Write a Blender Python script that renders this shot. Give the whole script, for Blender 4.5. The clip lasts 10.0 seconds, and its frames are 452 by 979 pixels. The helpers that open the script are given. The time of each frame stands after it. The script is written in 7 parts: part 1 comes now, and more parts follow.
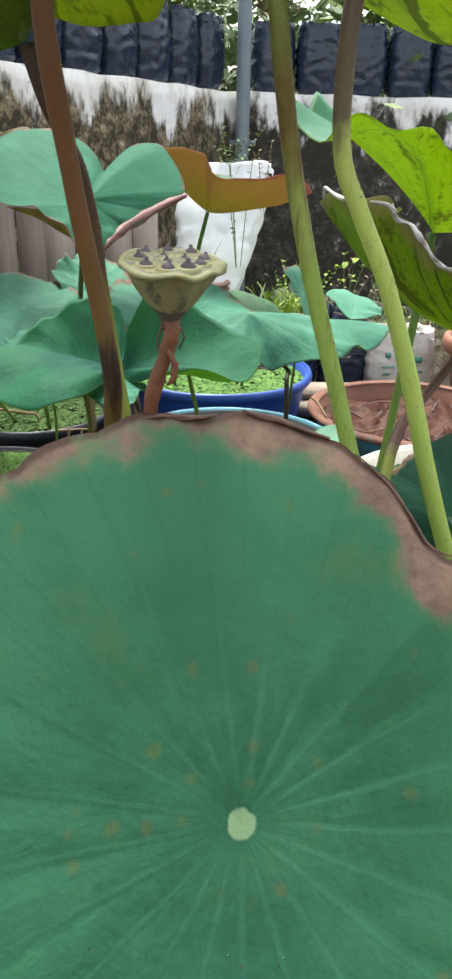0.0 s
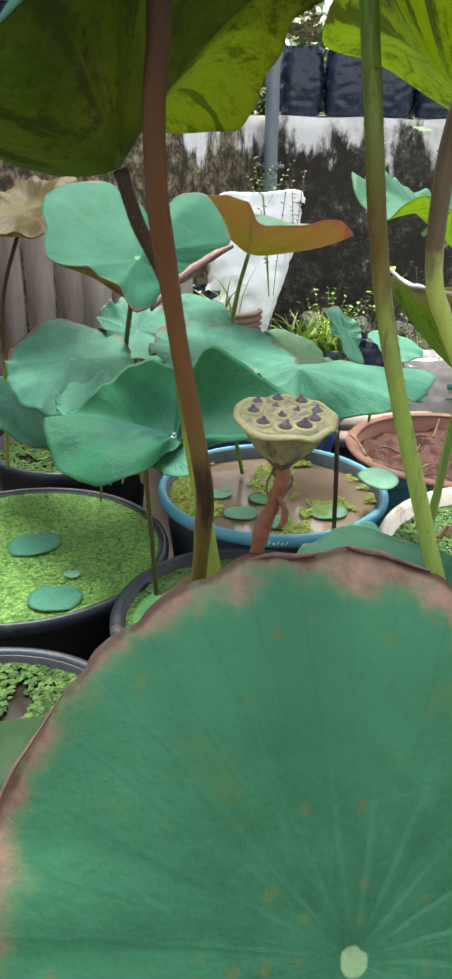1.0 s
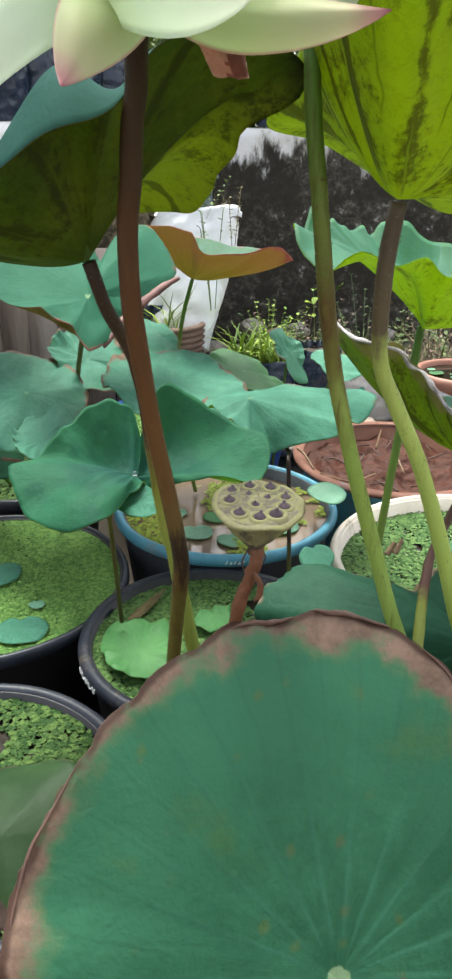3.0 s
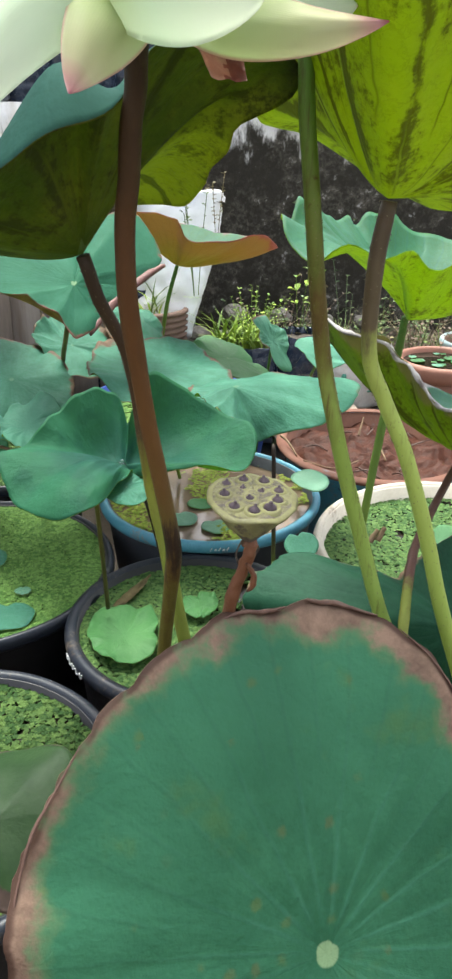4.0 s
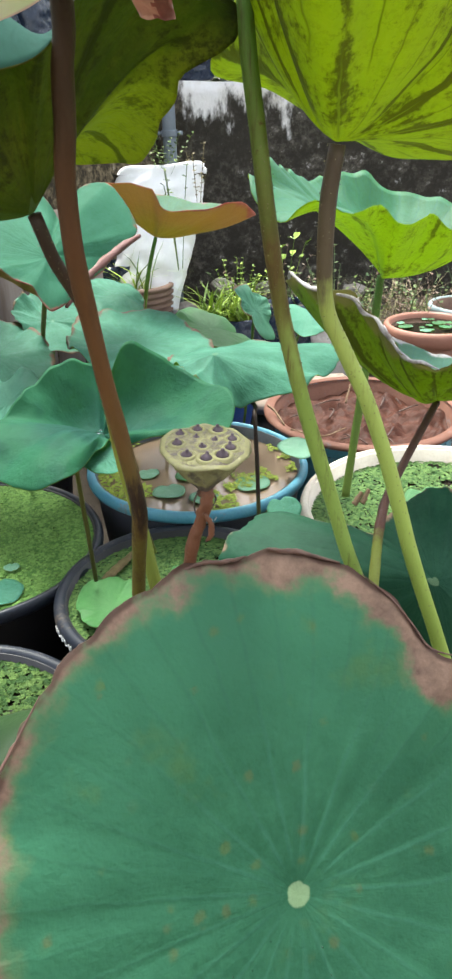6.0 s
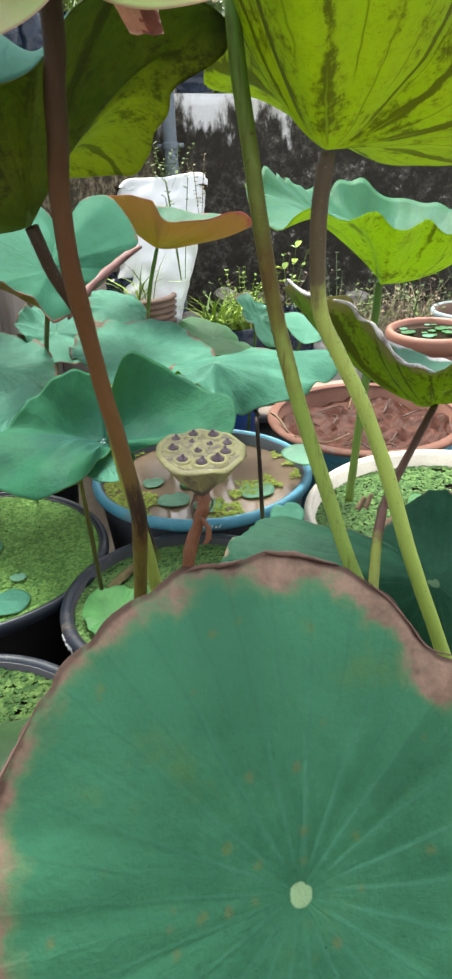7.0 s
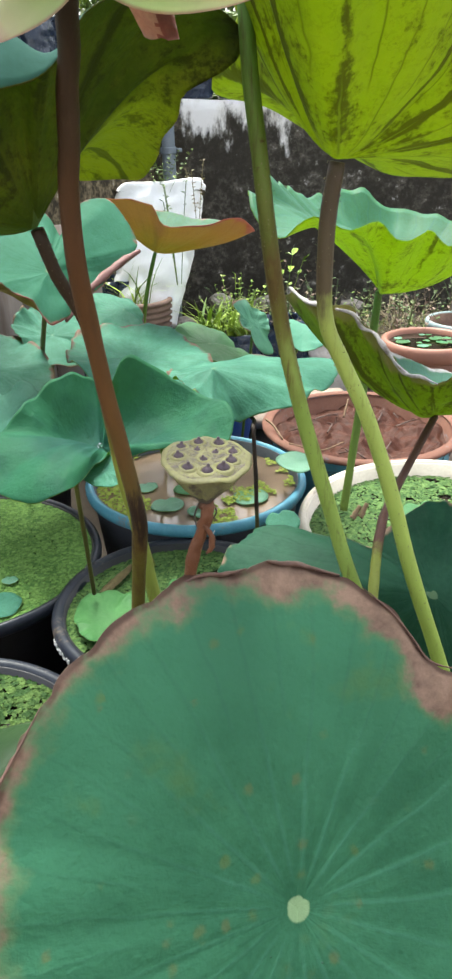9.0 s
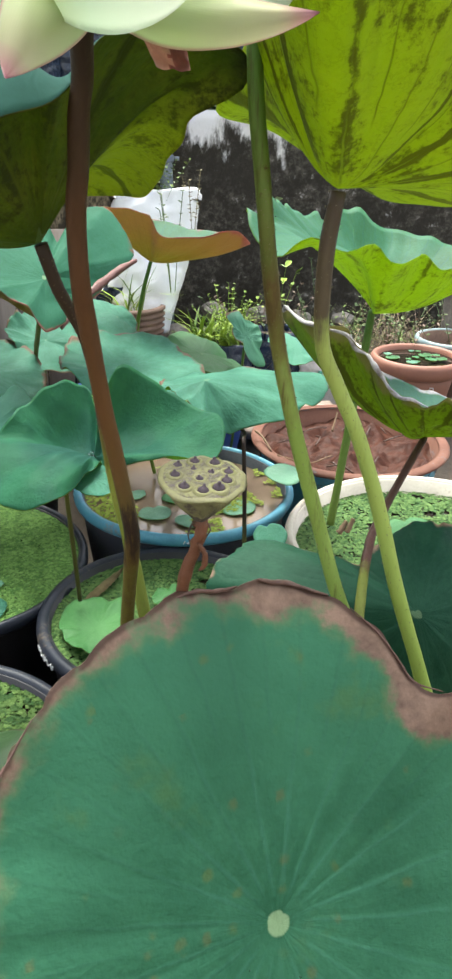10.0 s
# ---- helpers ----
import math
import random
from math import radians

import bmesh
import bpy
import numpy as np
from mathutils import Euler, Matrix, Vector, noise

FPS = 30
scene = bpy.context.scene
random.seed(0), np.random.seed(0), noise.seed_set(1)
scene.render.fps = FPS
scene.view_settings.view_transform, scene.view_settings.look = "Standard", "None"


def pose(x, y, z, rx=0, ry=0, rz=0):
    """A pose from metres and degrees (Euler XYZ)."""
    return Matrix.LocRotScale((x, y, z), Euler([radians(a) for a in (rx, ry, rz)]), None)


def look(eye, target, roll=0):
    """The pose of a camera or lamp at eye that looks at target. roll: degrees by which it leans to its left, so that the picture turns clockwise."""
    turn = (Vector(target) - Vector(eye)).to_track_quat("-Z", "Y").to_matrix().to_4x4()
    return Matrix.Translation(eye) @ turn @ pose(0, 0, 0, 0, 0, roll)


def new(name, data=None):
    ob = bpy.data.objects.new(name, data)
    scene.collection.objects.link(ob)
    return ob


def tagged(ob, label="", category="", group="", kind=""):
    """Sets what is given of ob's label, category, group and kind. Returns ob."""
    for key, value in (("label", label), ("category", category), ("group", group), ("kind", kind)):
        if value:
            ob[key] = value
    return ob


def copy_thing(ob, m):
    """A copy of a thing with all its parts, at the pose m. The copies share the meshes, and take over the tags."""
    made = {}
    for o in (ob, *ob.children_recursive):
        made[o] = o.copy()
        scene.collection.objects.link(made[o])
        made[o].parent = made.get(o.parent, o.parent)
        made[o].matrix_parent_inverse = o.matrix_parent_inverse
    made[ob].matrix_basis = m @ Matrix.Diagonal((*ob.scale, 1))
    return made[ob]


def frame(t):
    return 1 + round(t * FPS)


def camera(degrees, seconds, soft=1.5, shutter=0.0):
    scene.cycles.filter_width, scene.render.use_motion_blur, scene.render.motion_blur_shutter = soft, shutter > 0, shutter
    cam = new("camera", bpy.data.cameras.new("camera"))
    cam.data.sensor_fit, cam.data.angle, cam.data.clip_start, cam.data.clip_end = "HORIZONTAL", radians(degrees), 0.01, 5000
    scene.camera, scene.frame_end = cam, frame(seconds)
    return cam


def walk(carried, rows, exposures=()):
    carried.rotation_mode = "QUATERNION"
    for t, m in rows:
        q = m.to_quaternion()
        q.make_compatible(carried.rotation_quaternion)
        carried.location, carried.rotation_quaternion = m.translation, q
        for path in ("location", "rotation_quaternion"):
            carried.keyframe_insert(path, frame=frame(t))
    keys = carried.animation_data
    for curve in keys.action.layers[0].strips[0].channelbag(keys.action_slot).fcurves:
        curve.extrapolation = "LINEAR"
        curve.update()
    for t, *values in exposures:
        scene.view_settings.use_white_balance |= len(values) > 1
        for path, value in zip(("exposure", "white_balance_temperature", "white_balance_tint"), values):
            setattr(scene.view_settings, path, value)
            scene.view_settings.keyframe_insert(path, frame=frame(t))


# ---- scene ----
# ---- camera and walk ----
cam = camera(33.3, 10.0, soft=2.8)
PATH = [
    (0, (-0.0225, 0.0000, 0.8769), (-0.0343, 1.8198, 0.0474), 1.69),
    (0.5, (-0.0297, 0.0081, 0.8774), (-0.0538, 1.8102, 0.0103), 1.78),
    (1, (-0.0868, 0.0250, 0.9653), (-0.1419, 1.8462, 0.1406), 0.98),
    (1.5, (-0.0898, 0.0034, 1.0163), (-0.1131, 1.8344, 0.2120), 1.07),
    (2, (-0.1019, 0.0033, 1.0355), (0.0120, 1.8425, 0.2581), 1.31),
    (2.5, (-0.1056, 0.0025, 1.0400), (-0.0294, 1.8300, 0.2309), -0.05),
    (4, (-0.1232, -0.0094, 1.0586), (0.0221, 1.7822, 0.1816), 1.24),
    (4.5, (-0.1198, -0.0139, 1.0544), (-0.0096, 1.7692, 0.1553), -0.25),
    (5, (-0.1178, -0.0200, 1.0483), (0.0049, 1.7608, 0.1464), 0.21),
    (5.5, (-0.1021, -0.0198, 1.0394), (0.0331, 1.7490, 0.1157), -0.23),
    (7, (-0.0798, -0.0326, 1.0377), (0.0371, 1.7490, 0.1365), -2.26),
    (7.5, (-0.0945, -0.0210, 1.0449), (0.0909, 1.7776, 0.1900), 0.58),
    (8, (-0.0957, -0.0266, 1.0477), (0.0608, 1.7713, 0.1858), -0.15),
    (8.5, (-0.0830, -0.0270, 1.0465), (0.0695, 1.7663, 0.1743), -0.97),
    (9, (-0.0911, -0.0261, 1.0383), (0.0553, 1.7589, 0.1483), -0.77),
    (9.5, (-0.0919, -0.0277, 1.0457), (0.0495, 1.7592, 0.1586), -1.02),
    (10, (-0.0992, -0.0306, 1.0524), (0.0878, 1.7577, 0.1766), 1.62),
]
EXPOSURE = [(0.0, 1.53), (0.5, 1.51), (1.0, 1.58), (1.5, 1.74), (2.0, 1.70), (2.5, 1.36), (3.2, 1.40), (4.0, 1.46), (4.5, 1.46), (5.0, 1.53), (5.5, 1.66), (7.0, 1.62), (7.5, 1.65), (8.0, 1.61), (9.0, 1.61), (9.5, 1.65), (10.0, 1.53)]
walk(cam, [(t, look(eye, target, roll)) for t, eye, target, roll in PATH], EXPOSURE)

# ---- world, sun, exposure ----
world = bpy.data.worlds.new("world")
scene.world = world
world.use_nodes = True
wn = world.node_tree.nodes
sky = wn.new("ShaderNodeTexSky")
sky.sky_type, sky.sun_disc = "NISHITA", False
sky.sun_elevation, sky.sun_rotation = radians(62), radians(0)
sky.air_density, sky.dust_density = 1.3, 4.0
wn["Background"].inputs["Strength"].default_value = 0.15
grey = wn.new("ShaderNodeHueSaturation")
grey.inputs["Saturation"].default_value = 0.40
world.node_tree.links.new(sky.outputs["Color"], grey.inputs["Color"])
world.node_tree.links.new(grey.outputs["Color"], wn["Background"].inputs["Color"])
sun = new("sun", bpy.data.lights.new("sun", "SUN"))
sun.data.energy, sun.data.angle, sun.data.color = 2.6, radians(22), (0.93, 0.965, 0.87)
sun.matrix_world = look((0, 0, 0), (0.12, -0.38, -1.0))
GROUND = -0.13


# ---- materials ----
def shader(name):
    m = bpy.data.materials.new(name)
    m.use_nodes = True
    nt = m.node_tree
    return m, nt.nodes, nt.links, nt.nodes["Principled BSDF"]


def math_node(nodes, links, op, a, b=None, c=None, clamp=False):
    n = nodes.new("ShaderNodeMath")
    n.operation, n.use_clamp = op, clamp
    for i, v in enumerate((a, b, c)):
        if v is None:
            continue
        if isinstance(v, (int, float)):
            n.inputs[i].default_value = v
        else:
            links.new(v, n.inputs[i])
    return n.outputs[0]


def noise_node(nodes, links, scale, detail=4.0, rough=0.55, vector=None):
    n = nodes.new("ShaderNodeTexNoise")
    n.inputs["Scale"].default_value, n.inputs["Detail"].default_value = scale, detail
    n.inputs["Roughness"].default_value = rough
    if vector is None:
        vector = nodes.new("ShaderNodeTexCoord").outputs["Object"]
    links.new(vector, n.inputs["Vector"])
    return n.outputs["Fac"]


def ramp(nodes, links, fac, stops):
    n = nodes.new("ShaderNodeValToRGB")
    while len(n.color_ramp.elements) < len(stops):
        n.color_ramp.elements.new(0.5)
    for e, (pos, col) in zip(n.color_ramp.elements, stops):
        e.position, e.color = pos, (*col, 1)
    links.new(fac, n.inputs[0])
    return n.outputs[0]


def mix(nodes, links, fac, a, b):
    n = nodes.new("ShaderNodeMix")
    n.data_type = "RGBA"
    for sock, v in ((n.inputs[0], fac), (n.inputs[6], a), (n.inputs[7], b)):
        if isinstance(v, (int, float)):
            sock.default_value = v
        elif isinstance(v, tuple):
            sock.default_value = (*v, 1)
        else:
            links.new(v, sock)
    return n.outputs[2]


def step(nodes, links, value, low, high):
    n = nodes.new("ShaderNodeMapRange")
    n.interpolation_type = "SMOOTHSTEP"
    links.new(value, n.inputs[0])
    n.inputs[1].default_value, n.inputs[2].default_value = low, high
    return n.outputs[0]


def bump(nodes, links, bsdf, height, strength=0.3, distance=0.002):
    n = nodes.new("ShaderNodeBump")
    n.inputs["Strength"].default_value, n.inputs["Distance"].default_value = strength, distance
    links.new(height, n.inputs["Height"])
    links.new(n.outputs[0], bsdf.inputs["Normal"])
    return n.outputs[0]


def plain(name, col_a, col_b, scale=20.0, rough=0.6, bumpy=0.2, metal=0.0, dist=0.002, fine=None, island=0.0, dirt=None):
    """A surface with two shades at two scales and fine relief."""
    m, n, l, b = shader(name)
    big = noise_node(n, l, scale, 3)
    small = noise_node(n, l, fine or scale * 9, 4, 0.65)
    fac = math_node(n, l, "MULTIPLY_ADD", small, 0.45, math_node(n, l, "MULTIPLY", big, 0.6))
    tone = fac
    if island:
        each = n.new("ShaderNodeNewGeometry").outputs["Random Per Island"]
        tone = math_node(n, l, "ADD", fac, math_node(n, l, "MULTIPLY_ADD", each, island, -0.5 * island))
    col = ramp(n, l, tone, [(0.32, col_a), (0.72, col_b)])
    if dirt:
        worn = step(n, l, math_node(n, l, "MULTIPLY_ADD", noise_node(n, l, 85.0, 5, 0.7), 0.5, math_node(n, l, "MULTIPLY", noise_node(n, l, 9.0, 4), 0.5)), 0.54, 0.66)
        col = mix(n, l, math_node(n, l, "MULTIPLY", worn, 0.75), col, dirt)
    l.new(col, b.inputs["Base Color"])
    l.new(ramp(n, l, small, [(0.3, (rough - 0.1,) * 3), (0.7, (min(1, rough + 0.12),) * 3)]), b.inputs["Roughness"])
    b.inputs["Metallic"].default_value = metal
    if bumpy:
        bump(n, l, b, fac, bumpy, dist)
    return m


def leaf_face(name, dark, light, vein, glow, share=0.35, veins=22, spots=0.0, dead=((0.20, 0.115, 0.075), (0.36, 0.235, 0.165)), vein_amount=0.5, vein_width=0.05, edge_line=0.0, halo=0.0, rim_tint=None, relief=0.25, heart_amount=0.3, rough=0.5, blotch=None, gloss=0.35, lit_lobe=None, heart_size=0.036, ribs=0.35, wander=0.035, grain=0.42, dead_glow=(0.26, 0.19, 0.13), mottle=0.0, fade=0.0, streaks=0.55, stain=1.0):
    """One face of a lotus leaf: radiating, forking veins by the leaf's own coordinates, mottling, dead edges and light that comes through."""
    m, n, l, b = shader(name)
    uv = n.new("ShaderNodeUVMap")
    uv.uv_map = "leaf"
    sep = n.new("ShaderNodeSeparateXYZ")
    l.new(uv.outputs[0], sep.inputs[0])
    u, v = sep.outputs[0], sep.outputs[1]
    wob = noise_node(n, l, 11.0, 3)
    u = math_node(n, l, "ADD", u, math_node(n, l, "MULTIPLY", wob, wander))
    big = noise_node(n, l, 14.0, 4)
    fine = noise_node(n, l, 160.0, 5, 0.7)
    fac = math_node(n, l, "ADD", math_node(n, l, "MULTIPLY", big, 0.62), math_node(n, l, "MULTIPLY", fine, 0.43))
    whirl = math_node(n, l, "MULTIPLY", u, 2 * math.pi)
    ring = n.new("ShaderNodeCombineXYZ")
    for axis, op in ((0, "COSINE"), (1, "SINE")):
        l.new(math_node(n, l, "MULTIPLY", math_node(n, l, op, whirl), 9.0), ring.inputs[axis])
    l.new(math_node(n, l, "MULTIPLY_ADD", v, 5.0, math_node(n, l, "MULTIPLY", wob, 2.0)), ring.inputs[2])
    stria = noise_node(n, l, 1.0, 6, 0.68, ring.outputs[0])
    tone = math_node(n, l, "MULTIPLY_ADD", math_node(n, l, "MULTIPLY", math_node(n, l, "SUBTRACT", stria, 0.5), step(n, l, v, 0.08, 0.42)), streaks, fac)
    col = ramp(n, l, tone, [(0.36, dark), (0.68, light)])
    lines = None
    for count, start in ((veins, 0.0), (veins * 2, 0.5)):
        ang = math_node(n, l, "PINGPONG", math_node(n, l, "MULTIPLY", u, float(count)), 0.5)
        arc = math_node(n, l, "MULTIPLY", ang, math_node(n, l, "MULTIPLY", v, 22.0 / count))
        line = math_node(n, l, "SUBTRACT", 1.0, step(n, l, arc, 0.0, vein_width))
        if start:
            line = math_node(n, l, "MULTIPLY", line, step(n, l, v, start, start + 0.12))
        lines = line if lines is None else math_node(n, l, "MAXIMUM", lines, line)
    lines = math_node(n, l, "MULTIPLY", lines, math_node(n, l, "MULTIPLY_ADD", noise_node(n, l, 30.0, 2), 0.8, 0.3))
    lines = math_node(n, l, "MULTIPLY", lines, step(n, l, v, 0.05, 0.16))
    lines = math_node(n, l, "MULTIPLY", lines, math_node(n, l, "SUBTRACT", 1.0, math_node(n, l, "MULTIPLY", step(n, l, v, 0.35, 0.90), fade)))
    col = mix(n, l, math_node(n, l, "MULTIPLY", lines, vein_amount, clamp=True), col, vein)
    dirty = math_node(n, l, "MULTIPLY", lines, vein_amount, clamp=True)
    # brighter tones over one sector: light through the leaf, painted in
    if lit_lobe:
        at_lit = n.new("ShaderNodeAttribute")
        at_lit.attribute_name = "lit_part"
        lit_mask = step(n, l, math_node(n, l, "ADD", at_lit.outputs["Fac"], math_node(n, l, "MULTIPLY_ADD", big, 0.5, -0.25)), 0.25, 0.75)
        col = mix(n, l, lit_mask, col, ramp(n, l, fac, [(0.36, lit_lobe[0]), (0.68, lit_lobe[1])]))
        glow = mix(n, l, lit_mask, glow, lit_lobe[2])
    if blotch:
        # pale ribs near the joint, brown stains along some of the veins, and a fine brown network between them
        turns = math_node(n, l, "MULTIPLY", u, float(veins))
        near = math_node(n, l, "PINGPONG", turns, 0.5)
        pick = n.new("ShaderNodeTexWhiteNoise")
        pick.noise_dimensions = "1D"
        l.new(math_node(n, l, "ROUND", turns), pick.inputs["W"])
        band = math_node(n, l, "SUBTRACT", 1.0, step(n, l, math_node(n, l, "MULTIPLY", near, v), 0.0, 0.10))
        band = math_node(n, l, "MULTIPLY", band, step(n, l, v, 0.22, 0.50))
        band = math_node(n, l, "MULTIPLY", band, math_node(n, l, "MULTIPLY", pick.outputs["Value"], 0.30 * stain))
        rough_patch = math_node(n, l, "MULTIPLY_ADD", noise_node(n, l, 150.0, 4, 0.7), 0.30, math_node(n, l, "MULTIPLY", noise_node(n, l, 20.0, 7, 0.78), 0.72))
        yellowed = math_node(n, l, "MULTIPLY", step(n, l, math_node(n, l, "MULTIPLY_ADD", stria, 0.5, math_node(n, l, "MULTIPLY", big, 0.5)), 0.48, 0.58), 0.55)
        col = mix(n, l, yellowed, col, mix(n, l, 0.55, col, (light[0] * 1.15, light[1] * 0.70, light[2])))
        along_vein = math_node(n, l, "MULTIPLY_ADD", math_node(n, l, "SUBTRACT", stria, 0.5), 0.45, math_node(n, l, "ADD", rough_patch, band))
        patch = math_node(n, l, "MULTIPLY", step(n, l, along_vein, 0.50, 0.66), 0.90)
        mesh_line = math_node(n, l, "MULTIPLY", math_node(n, l, "SUBTRACT", 1.0, step(n, l, math_node(n, l, "ABSOLUTE", math_node(n, l, "SUBTRACT", noise_node(n, l, 75.0, 4, 0.62), 0.5)), 0.0, 0.035)), step(n, l, rough_patch, 0.36, 0.56))
        rib = math_node(n, l, "MULTIPLY", math_node(n, l, "SUBTRACT", 1.0, step(n, l, math_node(n, l, "MULTIPLY", near, v), 0.0, 0.016)), math_node(n, l, "SUBTRACT", 1.0, step(n, l, v, 0.30, 0.62)))
        patch = math_node(n, l, "MAXIMUM", patch, math_node(n, l, "MULTIPLY", mesh_line, 0.28))
        patch = math_node(n, l, "MULTIPLY", patch, math_node(n, l, "SUBTRACT", 1.0, math_node(n, l, "MULTIPLY", rib, 0.8)))
        if lit_lobe:
            patch = math_node(n, l, "MULTIPLY", patch, math_node(n, l, "MULTIPLY_ADD", lit_mask, -0.25, 1.0))
        col = mix(n, l, patch, col, blotch)
        col = mix(n, l, math_node(n, l, "MULTIPLY", rib, ribs), col, (0.16, 0.26, 0.06))
        dirty = math_node(n, l, "MAXIMUM", patch, dirty)
    # the paler heart where the stalk joins
    if rim_tint:
        col = mix(n, l, step(n, l, math_node(n, l, "ADD", v, math_node(n, l, "MULTIPLY_ADD", big, 0.3, -0.15)), 0.25, 0.80), col, rim_tint)
    if mottle:
        fleck = math_node(n, l, "MULTIPLY", step(n, l, noise_node(n, l, 19.0, 6, 0.66), 0.46, 0.62), mottle)
        if lit_lobe:
            fleck = math_node(n, l, "MULTIPLY", fleck, math_node(n, l, "SUBTRACT", 1.0, lit_mask))
        col = mix(n, l, fleck, col, dark)
    heart = math_node(n, l, "SUBTRACT", 1.0, step(n, l, math_node(n, l, "ADD", v, math_node(n, l, "MULTIPLY", fine, 0.01)), heart_size, heart_size + 0.008))
    col = mix(n, l, math_node(n, l, "MULTIPLY", heart, heart_amount), col, (0.31, 0.46, 0.24))
    if spots:
        vor = n.new("ShaderNodeTexVoronoi")
        vor.inputs["Scale"].default_value = 48.0
        l.new(n.new("ShaderNodeTexCoord").outputs["Object"], vor.inputs["Vector"])
        ragged = noise_node(n, l, 90.0, 4, 0.7)
        dot = math_node(n, l, "SUBTRACT", 1.0, step(n, l, math_node(n, l, "ADD", vor.outputs["Distance"], math_node(n, l, "MULTIPLY", ragged, 0.55)), 0.36, 0.58))
        sc = n.new("ShaderNodeSeparateColor")
        l.new(vor.outputs["Color"], sc.inputs[0])
        some = step(n, l, sc.outputs[0], 1.0 - spots, 1.0 - spots + 0.08)
        col = mix(n, l, math_node(n, l, "MULTIPLY", math_node(n, l, "MULTIPLY", dot, some), 0.36), col, mix(n, l, sc.outputs[1], (0.15, 0.17, 0.035), (0.19, 0.12, 0.045)))
        smear = math_node(n, l, "MULTIPLY", step(n, l, noise_node(n, l, 17.0, 4, 0.6), 0.60, 0.75), 0.26)
        col = mix(n, l, smear, col, (0.12, 0.185, 0.035))
    at = n.new("ShaderNodeAttribute")
    at.attribute_name = "wear"
    edge = math_node(n, l, "ADD", at.outputs["Fac"], math_node(n, l, "MULTIPLY_ADD", noise_node(n, l, 24.0, 4, 0.6), 0.30, -0.15))
    worn = step(n, l, edge, -0.02, 0.045)
    if halo:
        col = mix(n, l, math_node(n, l, "MULTIPLY", step(n, l, edge, -0.055, 0.0), halo), col, (0.21, 0.22, 0.085))
    brown = ramp(n, l, noise_node(n, l, 38.0, 6, 0.72), [(0.30, dead[0]), (0.62, dead[1])])
    if edge_line:
        brown = mix(n, l, math_node(n, l, "MULTIPLY", step(n, l, v, 0.972, 0.99), edge_line), brown, (0.06, 0.03, 0.022))
    col = mix(n, l, worn, col, brown)
    l.new(col, b.inputs["Base Color"])
    b.inputs["Roughness"].default_value = rough
    b.inputs["Specular IOR Level"].default_value = gloss
    crumple = noise_node(n, l, 46.0, 3, 0.6)
    h = math_node(n, l, "SUBTRACT", math_node(n, l, "ADD", math_node(n, l, "MULTIPLY_ADD", fine, 0.4, math_node(n, l, "MULTIPLY_ADD", stria, 1.3 * streaks, math_node(n, l, "MULTIPLY", crumple, 0.9))), big), math_node(n, l, "MULTIPLY", lines, relief))
    normal = bump(n, l, b, h, grain, 0.003)
    tr = n.new("ShaderNodeBsdfTranslucent")
    through_col = mix(n, l, worn, mix(n, l, dirty, glow, (0.10, 0.10, 0.01)), dead_glow)
    l.new(through_col, tr.inputs["Color"])
    l.new(normal, tr.inputs["Normal"])
    sh = n.new("ShaderNodeMixShader")
    sh.inputs[0].default_value = share
    l.new(b.outputs[0], sh.inputs[1])
    l.new(tr.outputs[0], sh.inputs[2])
    l.new(sh.outputs[0], n["Material Output"].inputs["Surface"])
    return m


GLOW = (0.46, 0.60, 0.03)
GREENISH = (0.20, 0.60, 0.12)
TEAL = leaf_face("leaf_top_bluish_green", (0.030, 0.120, 0.080), (0.078, 0.235, 0.160), (0.078, 0.23, 0.155), GREENISH, 0.18, vein_amount=0.10, vein_width=0.04, gloss=0.12, rough=0.55, rim_tint=None, heart_amount=0.25, relief=-0.15, grain=0.6, mottle=0.45, dead=((0.07, 0.045, 0.03), (0.18, 0.115, 0.075)))
# dark heart, paler rim: the shade inside the funnel is put into the colour
TEAL_DEEP = leaf_face("leaf_top_deep_bluish_green", (0.008, 0.044, 0.037), (0.026, 0.098, 0.072), (0.04, 0.13, 0.09), GREENISH, 0.22, vein_amount=0.03, vein_width=0.06, gloss=0.07, rough=0.55, streaks=0.75, rim_tint=(0.022, 0.104, 0.055), heart_amount=0.0, dead=((0.07, 0.045, 0.03), (0.18, 0.115, 0.075)), relief=-0.05, grain=0.75, mottle=0.5)
TEAL_RED = leaf_face("leaf_top_red_edged", (0.017, 0.096, 0.055), (0.038, 0.150, 0.092), (0.08, 0.25, 0.16), GREENISH, 0.26, vein_amount=0.03, gloss=0.08, rough=0.65, dead=((0.20, 0.06, 0.05), (0.34, 0.13, 0.10)), heart_amount=0.7, heart_size=0.03)
TEAL_LIGHT = leaf_face("leaf_top_light_bluish_green", (0.075, 0.24, 0.165), (0.14, 0.35, 0.245), (0.10, 0.26, 0.18), (0.26, 0.62, 0.34), 0.35, vein_amount=0.1, gloss=0.14, rough=0.55, heart_amount=0.0, dead=((0.16, 0.09, 0.06), (0.40, 0.27, 0.19)))
TALL_TOP = leaf_face("leaf_top_tall", (0.020, 0.115, 0.064), (0.052, 0.200, 0.120), (0.09, 0.28, 0.18), GLOW, 0.40, vein_amount=0.2, gloss=0.2, heart_amount=0.0)
